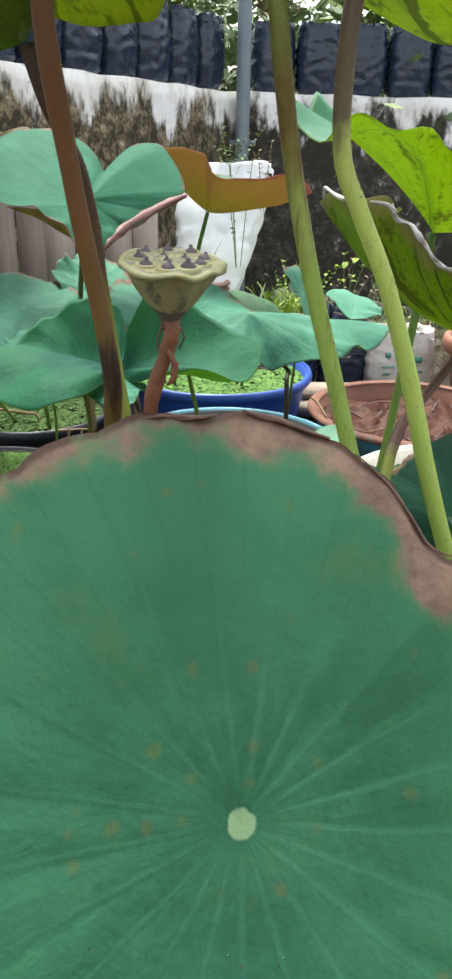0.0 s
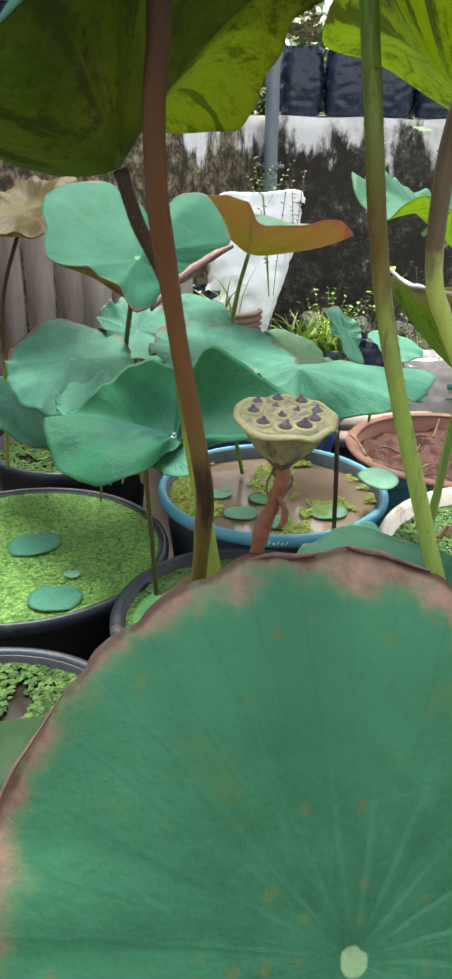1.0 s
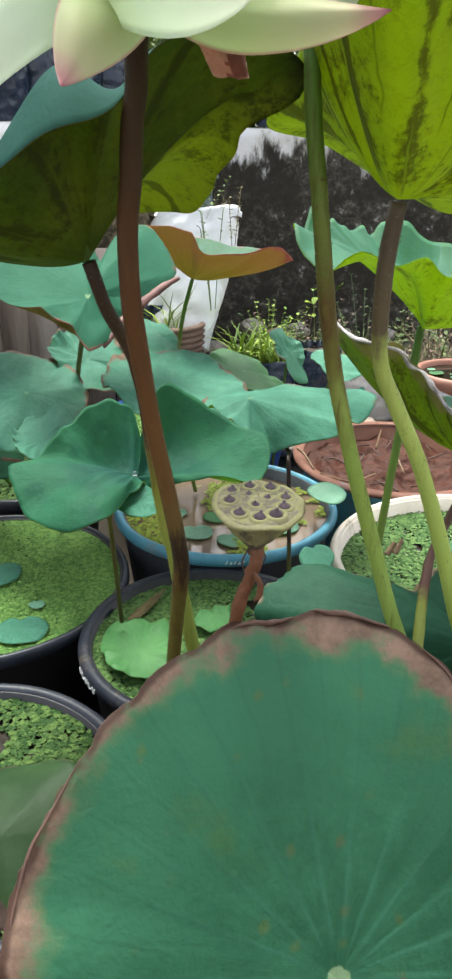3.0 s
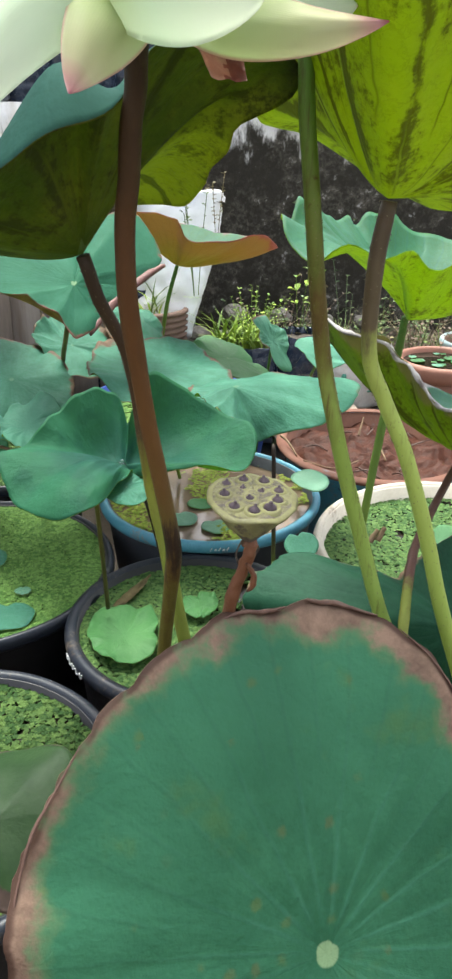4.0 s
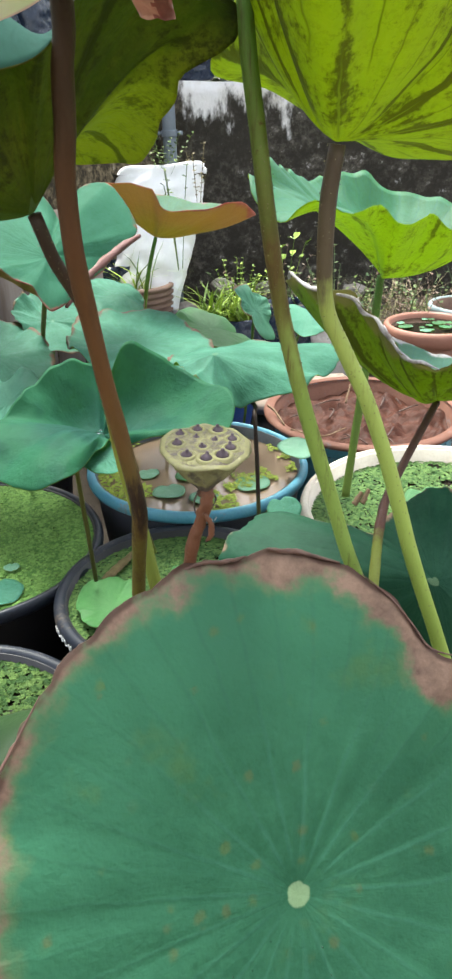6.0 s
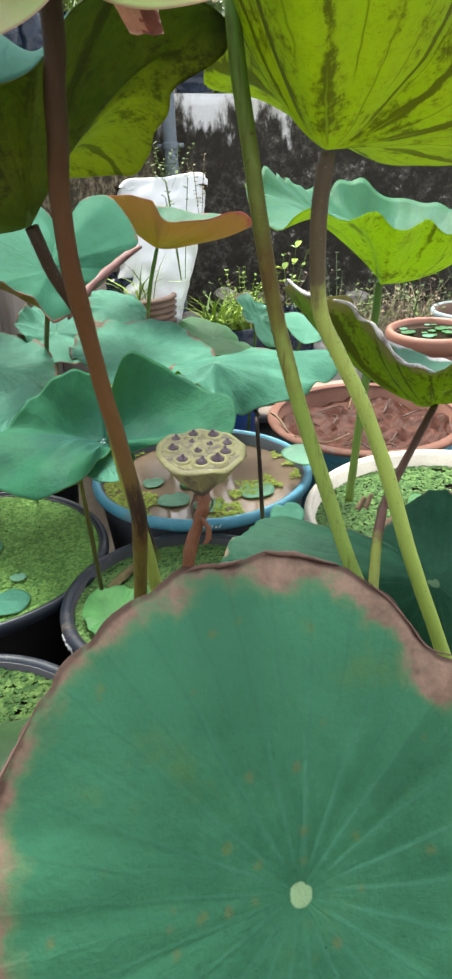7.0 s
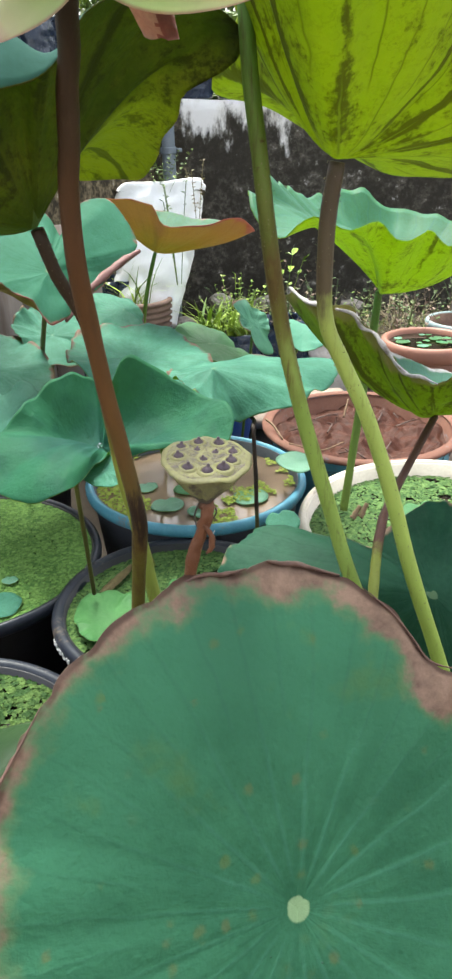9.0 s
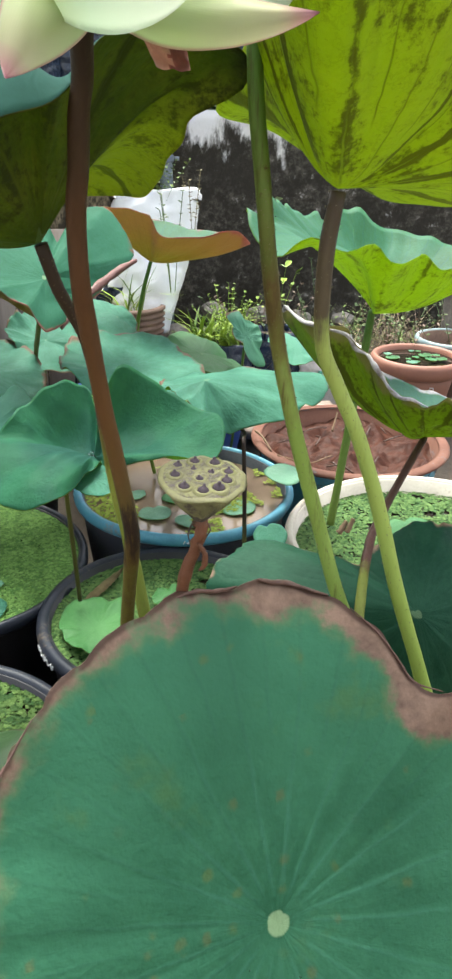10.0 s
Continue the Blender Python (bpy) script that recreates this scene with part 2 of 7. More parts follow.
# dark, dim copy for the olive leaf: shade from above put into its colour
SHADE_TOP = leaf_face("leaf_top_shaded", (0.015, 0.060, 0.047), (0.031, 0.095, 0.077), (0.045, 0.115, 0.09), (0.20, 0.32, 0.08), 0.24, vein_amount=0.1, gloss=0.04, rough=0.8, dead=((0.20, 0.17, 0.16), (0.50, 0.46, 0.45)), edge_line=0.2, heart_amount=0.0)
# rim_tint paints the extra sky light that the upturned outer part catches
TEAL_SPOT = leaf_face("leaf_top_spotted", (0.017, 0.096, 0.051), (0.043, 0.175, 0.093), (0.072, 0.255, 0.155), GREENISH, 0.14, spots=0.26, fade=0.3, streaks=0.32, vein_amount=0.46, vein_width=0.042, wander=0.014, veins=21, rim_tint=(0.040, 0.167, 0.090), edge_line=0.9, halo=0.26, mottle=0.20, grain=0.62, gloss=0.20, relief=-0.14, heart_amount=0.85, heart_size=0.038, dead=((0.124, 0.078, 0.056), (0.32, 0.210, 0.150)))
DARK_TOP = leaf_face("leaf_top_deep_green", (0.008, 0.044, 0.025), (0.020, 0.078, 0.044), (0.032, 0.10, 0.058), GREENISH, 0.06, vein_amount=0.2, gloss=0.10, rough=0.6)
PALE_TOP = leaf_face("leaf_top_pale", (0.045, 0.14, 0.055), (0.09, 0.215, 0.095), (0.12, 0.25, 0.12), GREENISH, 0.25, vein_amount=0.15, gloss=0.2)
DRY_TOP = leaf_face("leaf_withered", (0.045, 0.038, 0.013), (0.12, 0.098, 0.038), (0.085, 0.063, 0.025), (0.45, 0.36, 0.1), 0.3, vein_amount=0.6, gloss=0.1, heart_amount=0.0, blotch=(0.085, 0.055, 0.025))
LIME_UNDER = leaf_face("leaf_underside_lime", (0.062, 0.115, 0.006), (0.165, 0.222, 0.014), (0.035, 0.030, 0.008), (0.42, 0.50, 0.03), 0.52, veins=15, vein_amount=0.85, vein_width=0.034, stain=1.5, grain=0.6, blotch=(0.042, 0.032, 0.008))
CURL_TOP = leaf_face("leaf_top_curled", (0.020, 0.080, 0.060), (0.042, 0.130, 0.100), (0.06, 0.16, 0.125), (0.34, 0.50, 0.05), 0.36, vein_amount=0.2, gloss=0.2, dead=((0.24, 0.21, 0.21), (0.56, 0.54, 0.55)), heart_amount=0.0, dead_glow=(0.62, 0.57, 0.55))
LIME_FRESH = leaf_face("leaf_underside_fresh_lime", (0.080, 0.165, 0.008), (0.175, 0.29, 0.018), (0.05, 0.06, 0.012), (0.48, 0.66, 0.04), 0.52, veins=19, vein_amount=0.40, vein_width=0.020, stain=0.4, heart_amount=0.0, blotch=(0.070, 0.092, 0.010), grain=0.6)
# dark tones hold the shaded bowl, the last three the backlit lobe
OLIVE_UNDER = leaf_face("leaf_underside_olive", (0.012, 0.016, 0.003), (0.165, 0.185, 0.014), (0.014, 0.010, 0.004), (0.17, 0.22, 0.016), 0.40, veins=11, vein_amount=0.3, vein_width=0.05, ribs=0.0, blotch=(0.016, 0.014, 0.006), mottle=0.5, grain=0.7, lit_lobe=((0.15, 0.18, 0.010), (0.30, 0.29, 0.016), (0.96, 0.92, 0.05)))
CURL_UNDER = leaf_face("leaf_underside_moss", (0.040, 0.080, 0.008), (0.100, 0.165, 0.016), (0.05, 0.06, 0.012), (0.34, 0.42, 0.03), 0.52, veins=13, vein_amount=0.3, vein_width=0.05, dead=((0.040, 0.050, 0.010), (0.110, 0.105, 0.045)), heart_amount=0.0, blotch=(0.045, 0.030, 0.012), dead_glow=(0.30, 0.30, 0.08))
YOUNG_TOP = leaf_face("leaf_top_young", (0.055, 0.185, 0.075), (0.10, 0.26, 0.12), (0.13, 0.30, 0.15), GREENISH, 0.25, vein_amount=0.2, gloss=0.2)
DULL_TOP = leaf_face("leaf_top_dull", (0.014, 0.038, 0.013), (0.031, 0.066, 0.024), (0.05, 0.10, 0.04), GREENISH, 0.12, vein_amount=0.02, gloss=0.2, heart_amount=0.0, relief=0.0, streaks=0.25, dead=((0.030, 0.020, 0.017), (0.085, 0.058, 0.048)))
PAD_GREEN = leaf_face("leaf_top_floating_green", (0.042, 0.150, 0.045), (0.078, 0.215, 0.070), (0.095, 0.23, 0.09), GREENISH, 0.15, vein_amount=0.12, gloss=0.2, rough=0.5, heart_amount=0.0, relief=0.1)
PAD_TOP = leaf_face("leaf_top_floating", (0.085, 0.225, 0.140), (0.145, 0.31, 0.205), (0.12, 0.25, 0.16), GREENISH, 0.15, vein_amount=0.15, gloss=0.35, rough=0.4)
GREEN_UNDER = leaf_face("leaf_underside_green", (0.075, 0.125, 0.03), (0.13, 0.19, 0.06), (0.075, 0.075, 0.025), GLOW, 0.4, veins=20, vein_amount=0.5)
ORANGE_UNDER = leaf_face("leaf_underside_russet", (0.15, 0.150, 0.030), (0.24, 0.165, 0.055), (0.12, 0.13, 0.02), (0.62, 0.30, 0.16), 0.26, rim_tint=(0.40, 0.135, 0.098), veins=20, vein_amount=0.25, gloss=0.15, dead=((0.34, 0.075, 0.07), (0.50, 0.16, 0.14)), dead_glow=(0.6, 0.2, 0.16))


def stalk_skin(name, stops, along="wear", prickle=0.5, glow=0.82, stain=0.45):
    m, n, l, b = shader(name)
    at = n.new("ShaderNodeAttribute")
    at.attribute_name = along
    fine = noise_node(n, l, 220.0, 4, 0.7)
    big = noise_node(n, l, 26.0, 4)
    mp = n.new("ShaderNodeMapping")
    mp.inputs["Scale"].default_value = (1.0, 1.0, 0.10)
    l.new(n.new("ShaderNodeTexCoord").outputs["Object"], mp.inputs["Vector"])
    grainy = noise_node(n, l, 120.0, 5, 0.68, mp.outputs[0])
    fac = math_node(n, l, "ADD", at.outputs["Fac"], math_node(n, l, "ADD", math_node(n, l, "MULTIPLY_ADD", big, 0.16, -0.08), math_node(n, l, "MULTIPLY_ADD", grainy, 0.22, -0.11)))
    col = ramp(n, l, fac, [(p, (c[0] * glow, c[1] * glow, c[2] * glow * 0.82)) for p, c in stops])
    long_streak = step(n, l, grainy, 0.52, 0.70)
    streak = math_node(n, l, "MAXIMUM", step(n, l, noise_node(n, l, 75.0, 5, 0.75), 0.60, 0.74), math_node(n, l, "MULTIPLY", long_streak, 0.7))
    col = mix(n, l, math_node(n, l, "MULTIPLY", streak, stain), col, (0.085, 0.045, 0.018))
    l.new(col, b.inputs["Base Color"])
    b.inputs["Roughness"].default_value = 0.5
    b.inputs["Specular IOR Level"].default_value = 0.28
    bump(n, l, b, math_node(n, l, "ADD", fine, big), prickle, 0.0015)
    return m


GREEN_STALK = stalk_skin("stalk_green", [(0.0, (0.22, 0.30, 0.05)), (0.5, (0.27, 0.36, 0.075)), (0.75, (0.20, 0.28, 0.06)), (1.0, (0.10, 0.20, 0.05))], glow=1.0)
DEEP_STALK = stalk_skin("stalk_deep_green", [(0.0, (0.13, 0.20, 0.04)), (0.5, (0.10, 0.19, 0.04)), (1.0, (0.08, 0.17, 0.045))], glow=1.0)
STREAKED_STALK = stalk_skin("stalk_green_streaked", [(0.0, (0.30, 0.43, 0.11)), (0.3, (0.28, 0.40, 0.095)), (0.40, (0.20, 0.21, 0.055)), (0.50, (0.14, 0.095, 0.038)), (0.60, (0.15, 0.19, 0.048)), (0.75, (0.12, 0.225, 0.045)), (1.0, (0.065, 0.165, 0.035))], glow=0.95, stain=0.85)
KINK_STALK = stalk_skin("stalk_green_to_brown", [(0.0, (0.26, 0.36, 0.08)), (0.60, (0.36, 0.46, 0.13)), (0.76, (0.30, 0.36, 0.10)), (0.83, (0.10, 0.075, 0.05)), (1.0, (0.07, 0.05, 0.04))], glow=1.12)
# low dark band is a scab; upper stops darken for shade below the flower
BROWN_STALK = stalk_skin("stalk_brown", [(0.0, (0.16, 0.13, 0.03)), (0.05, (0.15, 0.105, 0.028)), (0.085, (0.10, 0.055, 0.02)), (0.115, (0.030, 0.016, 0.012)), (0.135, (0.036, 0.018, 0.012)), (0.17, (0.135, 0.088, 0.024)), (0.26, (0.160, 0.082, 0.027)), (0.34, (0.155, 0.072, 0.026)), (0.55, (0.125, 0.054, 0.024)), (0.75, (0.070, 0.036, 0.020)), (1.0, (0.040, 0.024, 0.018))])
DARK_STALK = stalk_skin("stalk_dark", [(0.0, (0.22, 0.27, 0.05)), (0.28, (0.27, 0.29, 0.05)), (0.38, (0.20, 0.19, 0.045)), (0.45, (0.10, 0.065, 0.032)), (0.55, (0.082, 0.046, 0.028)), (1.0, (0.050, 0.032, 0.026))])
SLENDER_STALK = stalk_skin("stalk_slender_dark", [(0.0, (0.16, 0.24, 0.05)), (0.11, (0.10, 0.12, 0.035)), (0.17, (0.030, 0.018, 0.018)), (1.0, (0.028, 0.018, 0.018))])
OLIVE_STALK = stalk_skin("stalk_olive_brown", [(0.0, (0.07, 0.055, 0.022)), (0.5, (0.12, 0.115, 0.035)), (1.0, (0.16, 0.17, 0.045))])
RED_STALK = stalk_skin("stalk_reddish", [(0.0, (0.26, 0.30, 0.07)), (0.36, (0.24, 0.28, 0.06)), (0.46, (0.10, 0.034, 0.028)), (1.0, (0.062, 0.032, 0.028))])
POD_STALK = stalk_skin("stalk_dried_red", [(0.0, (0.17, 0.07, 0.042)), (0.8, (0.21, 0.085, 0.052)), (0.93, (0.15, 0.07, 0.05)), (1.0, (0.06, 0.045, 0.04))], prickle=1.0)

BLACK_PLASTIC = plain("black_plastic", (0.006, 0.006, 0.008), (0.018, 0.018, 0.021), 12, 0.42, 0.15)
RIM_PLASTIC = plain("worn_black_plastic", (0.007, 0.010, 0.017), (0.026, 0.031, 0.044), 18, 0.42, 0.2, dirt=(0.13, 0.10, 0.07))
BAG_PLASTIC = plain("bag_plastic", (0.008, 0.015, 0.031), (0.020, 0.034, 0.064), 9, 0.24, 0.35, dist=0.006, fine=40)
BLUE_PAINT = plain("pale_blue_plastic", (0.045, 0.20, 0.30), (0.10, 0.33, 0.44), 22, 0.45, 0.15, dirt=(0.20, 0.17, 0.13))
GREY_BODY = plain("grey_blue_plastic", (0.030, 0.034, 0.042), (0.075, 0.082, 0.095), 14, 0.5, 0.15)
BLUE_GREY = plain("pale_blue_grey_plastic", (0.22, 0.30, 0.31), (0.34, 0.43, 0.43), 18, 0.5, 0.15, dirt=(0.20, 0.16, 0.12))
DEEP_BLUE = plain("deep_blue_plastic", (0.008, 0.035, 0.22), (0.02, 0.08, 0.36), 14, 0.4, 0.12)
TERRACOTTA = plain("terracotta_plastic", (0.120, 0.052, 0.036), (0.200, 0.098, 0.070), 16, 0.6, 0.2, dirt=(0.13, 0.20, 0.23))
POT_RED = plain("clay_pot_red", (0.24, 0.100, 0.064), (0.32, 0.145, 0.098), 10, 0.55, 0.12)
CREAM = plain("cream_plastic", (0.45, 0.39, 0.32), (0.62, 0.57, 0.49), 16, 0.5, 0.15, dirt=(0.20, 0.16, 0.11))
MUD = plain("wet_mud", (0.026, 0.009, 0.006), (0.092, 0.034, 0.021), 22, 0.48, 0.9, dist=0.010, fine=80)
SOIL = plain("dark_soil", (0.030, 0.022, 0.016), (0.085, 0.065, 0.048), 8, 0.9, 0.8, dist=0.01, fine=60)
STONE = plain("grey_rubble", (0.085, 0.076, 0.066), (0.30, 0.27, 0.24), 10, 0.85, 0.6, dist=0.006)
BOARD = plain("weathered_board", (0.20, 0.15, 0.115), (0.36, 0.29, 0.235), 10, 0.8, 0.4)
CLAY_RING = plain("ringed_clay", (0.10, 0.058, 0.042), (0.23, 0.145, 0.105), 16, 0.8, 0.4)
WHITE_SACK = plain("white_woven_plastic", (0.84, 0.85, 0.85), (0.93, 0.94, 0.94), 6, 0.6, 0.4, dist=0.006)
CREAM_SACK = plain("dirty_cream_sack", (0.48, 0.44, 0.40), (0.78, 0.75, 0.71), 12, 0.75, 0.5, dist=0.006)
PRINT_GREEN = plain("faded_green_print", (0.05, 0.24, 0.17), (0.10, 0.34, 0.25), 20, 0.7, 0.1)
PIPE_GREY = plain("grey_pvc", (0.15, 0.185, 0.215), (0.215, 0.255, 0.285), 6, 0.5, 0.08)
PAINT_MARK = plain("white_marker", (0.55, 0.55, 0.55), (0.75, 0.75, 0.75), 60, 0.6, 0.0)
AZOLLA = plain("floating_fern_bright", (0.066, 0.150, 0.034), (0.150, 0.275, 0.068), 30, 0.65, 0.3, fine=260, island=0.7)
AZOLLA_DULL = plain("floating_fern_dull", (0.022, 0.056, 0.013), (0.072, 0.125, 0.032), 30, 0.65, 0.3, fine=260, island=0.7)
AZOLLA_DEEP = plain("floating_fern_deep", (0.040, 0.096, 0.028), (0.115, 0.200, 0.060), 30, 0.65, 0.3, fine=260, island=0.7)
DUCKWEED = plain("duckweed_yellow", (0.17, 0.24, 0.03), (0.28, 0.34, 0.06), 40, 0.6, 0.2, island=0.7)
GRASS = plain("weed_green", (0.055, 0.105, 0.020), (0.16, 0.225, 0.045), 8, 0.6, 0.0, island=0.7)
DRY_GRASS = plain("weed_dry", (0.13, 0.105, 0.050), (0.27, 0.23, 0.115), 8, 0.7, 0.0, island=0.7)
MUD.node_tree.nodes["Principled BSDF"].inputs["Specular IOR Level"].default_value = 0.10
RIM_PLASTIC.node_tree.nodes["Principled BSDF"].inputs["Specular IOR Level"].default_value = 0.30
for matte in (TERRACOTTA, AZOLLA, AZOLLA_DEEP, AZOLLA_DULL, DUCKWEED):
    matte.node_tree.nodes["Principled BSDF"].inputs["Specular IOR Level"].default_value = 0.12
DEAD_WEED = plain("weed_dead", (0.10, 0.065, 0.045), (0.27, 0.20, 0.15), 8, 0.8, 0.0, island=0.7)
LIME_LEAF = plain("weed_lime", (0.11, 0.20, 0.02), (0.32, 0.45, 0.05), 8, 0.5, 0.0, island=0.7)
FAR_GREEN = plain("far_foliage", (0.05, 0.09, 0.03), (0.17, 0.22, 0.09), 5, 0.7, 0.0, island=0.7)
PRICKLE = plain("prickle", (0.10, 0.085, 0.03), (0.22, 0.20, 0.09), 90, 0.6, 0.0)
WATER_DROP = plain("clear_water", (0.8, 0.8, 0.8), (0.85, 0.85, 0.85), 10, 0.12, 0.0)
WATER_DROP.node_tree.nodes["Principled BSDF"].inputs["Transmission Weight"].default_value = 1.0
WATER_DROP.node_tree.nodes["Principled BSDF"].inputs["IOR"].default_value = 1.33
DRY_STICK = plain("dry_stick", (0.10, 0.06, 0.034), (0.25, 0.165, 0.095), 20, 0.8, 0.4)
SEED = plain("lotus_seed", (0.040, 0.024, 0.034), (0.10, 0.070, 0.085), 60, 0.5, 0.2)
POD_RIM = plain("pod_yellow_rim", (0.13, 0.115, 0.06), (0.27, 0.265, 0.10), 40, 0.6, 0.3)


def pod_skin(name, tones, stains, stretch=1.0):
    """Olive pod skin with greyish purple stains; on the cup they run lengthwise."""
    m, n, l, b = shader(name)
    mp = n.new("ShaderNodeMapping")
    mp.inputs["Scale"].default_value = (1.0, 1.0, stretch)
    l.new(n.new("ShaderNodeTexCoord").outputs["Object"], mp.inputs["Vector"])
    base = ramp(n, l, noise_node(n, l, 60.0, 4, 0.6, mp.outputs[0]), [(0.3, tones[0]), (0.7, tones[1])])
    stain = step(n, l, math_node(n, l, "MULTIPLY_ADD", noise_node(n, l, 300.0, 3, 0.7), 0.25, math_node(n, l, "MULTIPLY", noise_node(n, l, 75.0, 5, 0.7, mp.outputs[0]), 0.75)), stains[0], stains[1])
    l.new(mix(n, l, math_node(n, l, "MULTIPLY", stain, 0.85), base, (0.085, 0.062, 0.066)), b.inputs["Base Color"])
    b.inputs["Roughness"].default_value = 0.6
    bump(n, l, b, math_node(n, l, "ADD", noise_node(n, l, 110.0, 4, 0.6, mp.outputs[0]), stain), 0.6, 0.002)
    return m


POD_SKIN = pod_skin("pod_face", ((0.125, 0.110, 0.062), (0.225, 0.215, 0.090)), (0.46, 0.64))
POD_CUP = pod_skin("pod_cup", ((0.19, 0.175, 0.085), (0.33, 0.315, 0.145)), (0.47, 0.63), 0.22)
POD_BASE = pod_skin("pod_dry_base", ((0.06, 0.05, 0.042), (0.15, 0.125, 0.075)), (0.40, 0.58), 0.22)


def muddy_water(name, col, rough=0.06):
    m, n, l, b = shader(name)
    c = ramp(n, l, noise_node(n, l, 7.0, 4), [(0.35, tuple(x * 0.75 for x in col)), (0.7, col)])
    l.new(c, b.inputs["Base Color"])
    b.inputs["Roughness"].default_value = rough
    b.inputs["Specular IOR Level"].default_value = 0.5 if col[0] > 0.1 else 0.14
    bump(n, l, b, noise_node(n, l, 14.0, 2), 0.04, 0.004)
    return m


MUD_WATER = muddy_water("brown_water", (0.23, 0.165, 0.11))
DARK_WATER = muddy_water("dark_water", (0.022, 0.018, 0.012))


def petal_skin(name, pink):
    m, n, l, b = shader(name)
    uv = n.new("ShaderNodeUVMap")
    uv.uv_map = "leaf"
    sep = n.new("ShaderNodeSeparateXYZ")
    l.new(uv.outputs[0], sep.inputs[0])
    v = math_node(n, l, "ADD", sep.outputs[1], math_node(n, l, "MULTIPLY_ADD", noise_node(n, l, 40, 3), 0.12, -0.06))
    col = ramp(n, l, v, [(0.0, (0.60, 0.68, 0.40)), (0.4, (0.74 - 0.14 * pink, 0.85 - 0.16 * pink, 0.72 - 0.34 * pink)), (1.0 - 0.16 * pink, (0.80 - 0.06 * pink, 0.87 - 0.16 * pink, 0.78 - 0.28 * pink)), (1.0 - 0.03 * pink, (0.75, 0.45, 0.46)), (1.0, (0.84 - 0.26 * pink, 0.79 - 0.62 * pink, 0.72 - 0.48 * pink))])
    lines = math_node(n, l, "PINGPONG", math_node(n, l, "MULTIPLY", sep.outputs[0], 26.0), 0.5)
    if pink > 0.6:
        rim = step(n, l, math_node(n, l, "ABSOLUTE", math_node(n, l, "SUBTRACT", sep.outputs[0], 0.5)), 0.455, 0.5)
        col = mix(n, l, math_node(n, l, "MULTIPLY", rim, 0.6), col, (0.62, 0.25, 0.27))
    l.new(col, b.inputs["Base Color"])
    b.inputs["Roughness"].default_value = 0.5
    bump(n, l, b, lines, 0.10, 0.001)
    tr = n.new("ShaderNodeBsdfTranslucent")
    l.new(col, tr.inputs["Color"])
    sh = n.new("ShaderNodeMixShader")
    sh.inputs[0].default_value = 0.55
    l.new(b.outputs[0], sh.inputs[1])
    l.new(tr.outputs[0], sh.inputs[2])
    l.new(sh.outputs[0], n["Material Output"].inputs["Surface"])
    return m


PETAL = petal_skin("petal_white", 0.25)
PINK_PETAL = petal_skin("petal_pink_edged", 1.0)


def stained_wall():
    """Lime-washed wall: clean white towards its coping, black mould and bare render below, in ragged runs."""
    m, n, l, b = shader("mouldy_whitewash")
    tc = n.new("ShaderNodeTexCoord").outputs["Object"]
    sep = n.new("ShaderNodeSeparateXYZ")
    l.new(tc, sep.inputs[0])
    mp = n.new("ShaderNodeMapping")
    mp.inputs["Scale"].default_value = (1.0, 1.0, 0.45)
    l.new(tc, mp.inputs["Vector"])
    runs = noise_node(n, l, 7.0, 8, 0.68, mp.outputs[0])
    spots = noise_node(n, l, 19.0, 7, 0.72)
    level = math_node(n, l, "ADD", sep.outputs[2], math_node(n, l, "MULTIPLY_ADD", runs, 0.85, -0.425))
    dirt = math_node(n, l, "SUBTRACT", 1.0, step(n, l, level, 0.96, 1.07))
    flake = math_node(n, l, "SUBTRACT", 1.0, math_node(n, l, "MULTIPLY", step(n, l, spots, 0.60, 0.72), 0.55))
    side = step(n, l, math_node(n, l, "ADD", sep.outputs[0], math_node(n, l, "MULTIPLY", runs, 0.3)), -0.15, 0.30)
    fleck = step(n, l, math_node(n, l, "MULTIPLY_ADD", noise_node(n, l, 60.0, 5, 0.7), 0.35, math_node(n, l, "MULTIPLY", spots, 0.65)), 0.44, 0.62)
    mould = mix(n, l, fleck, mix(n, l, side, (0.034, 0.026, 0.012), (0.028, 0.024, 0.016)), mix(n, l, side, (0.27, 0.215, 0.125), ramp(n, l, noise_node(n, l, 8.0, 4, 0.6), [(0.40, (0.042, 0.036, 0.026)), (0.66, (0.135, 0.122, 0.098))])))
    white = ramp(n, l, math_node(n, l, "MULTIPLY_ADD", runs, 0.6, math_node(n, l, "MULTIPLY", noise_node(n, l, 5.0, 5), 0.4)), [(0.34, (0.40, 0.37, 0.31)), (0.46, (0.66, 0.63, 0.57)), (0.60, (0.86, 0.85, 0.83))])
    col = mix(n, l, math_node(n, l, "MULTIPLY", dirt, flake), white, mould)
    l.new(col, b.inputs["Base Color"])
    b.inputs["Roughness"].default_value = 0.9
    bump(n, l, b, math_node(n, l, "ADD", spots, runs), 0.6, 0.01)
    return m


WALL = stained_wall()


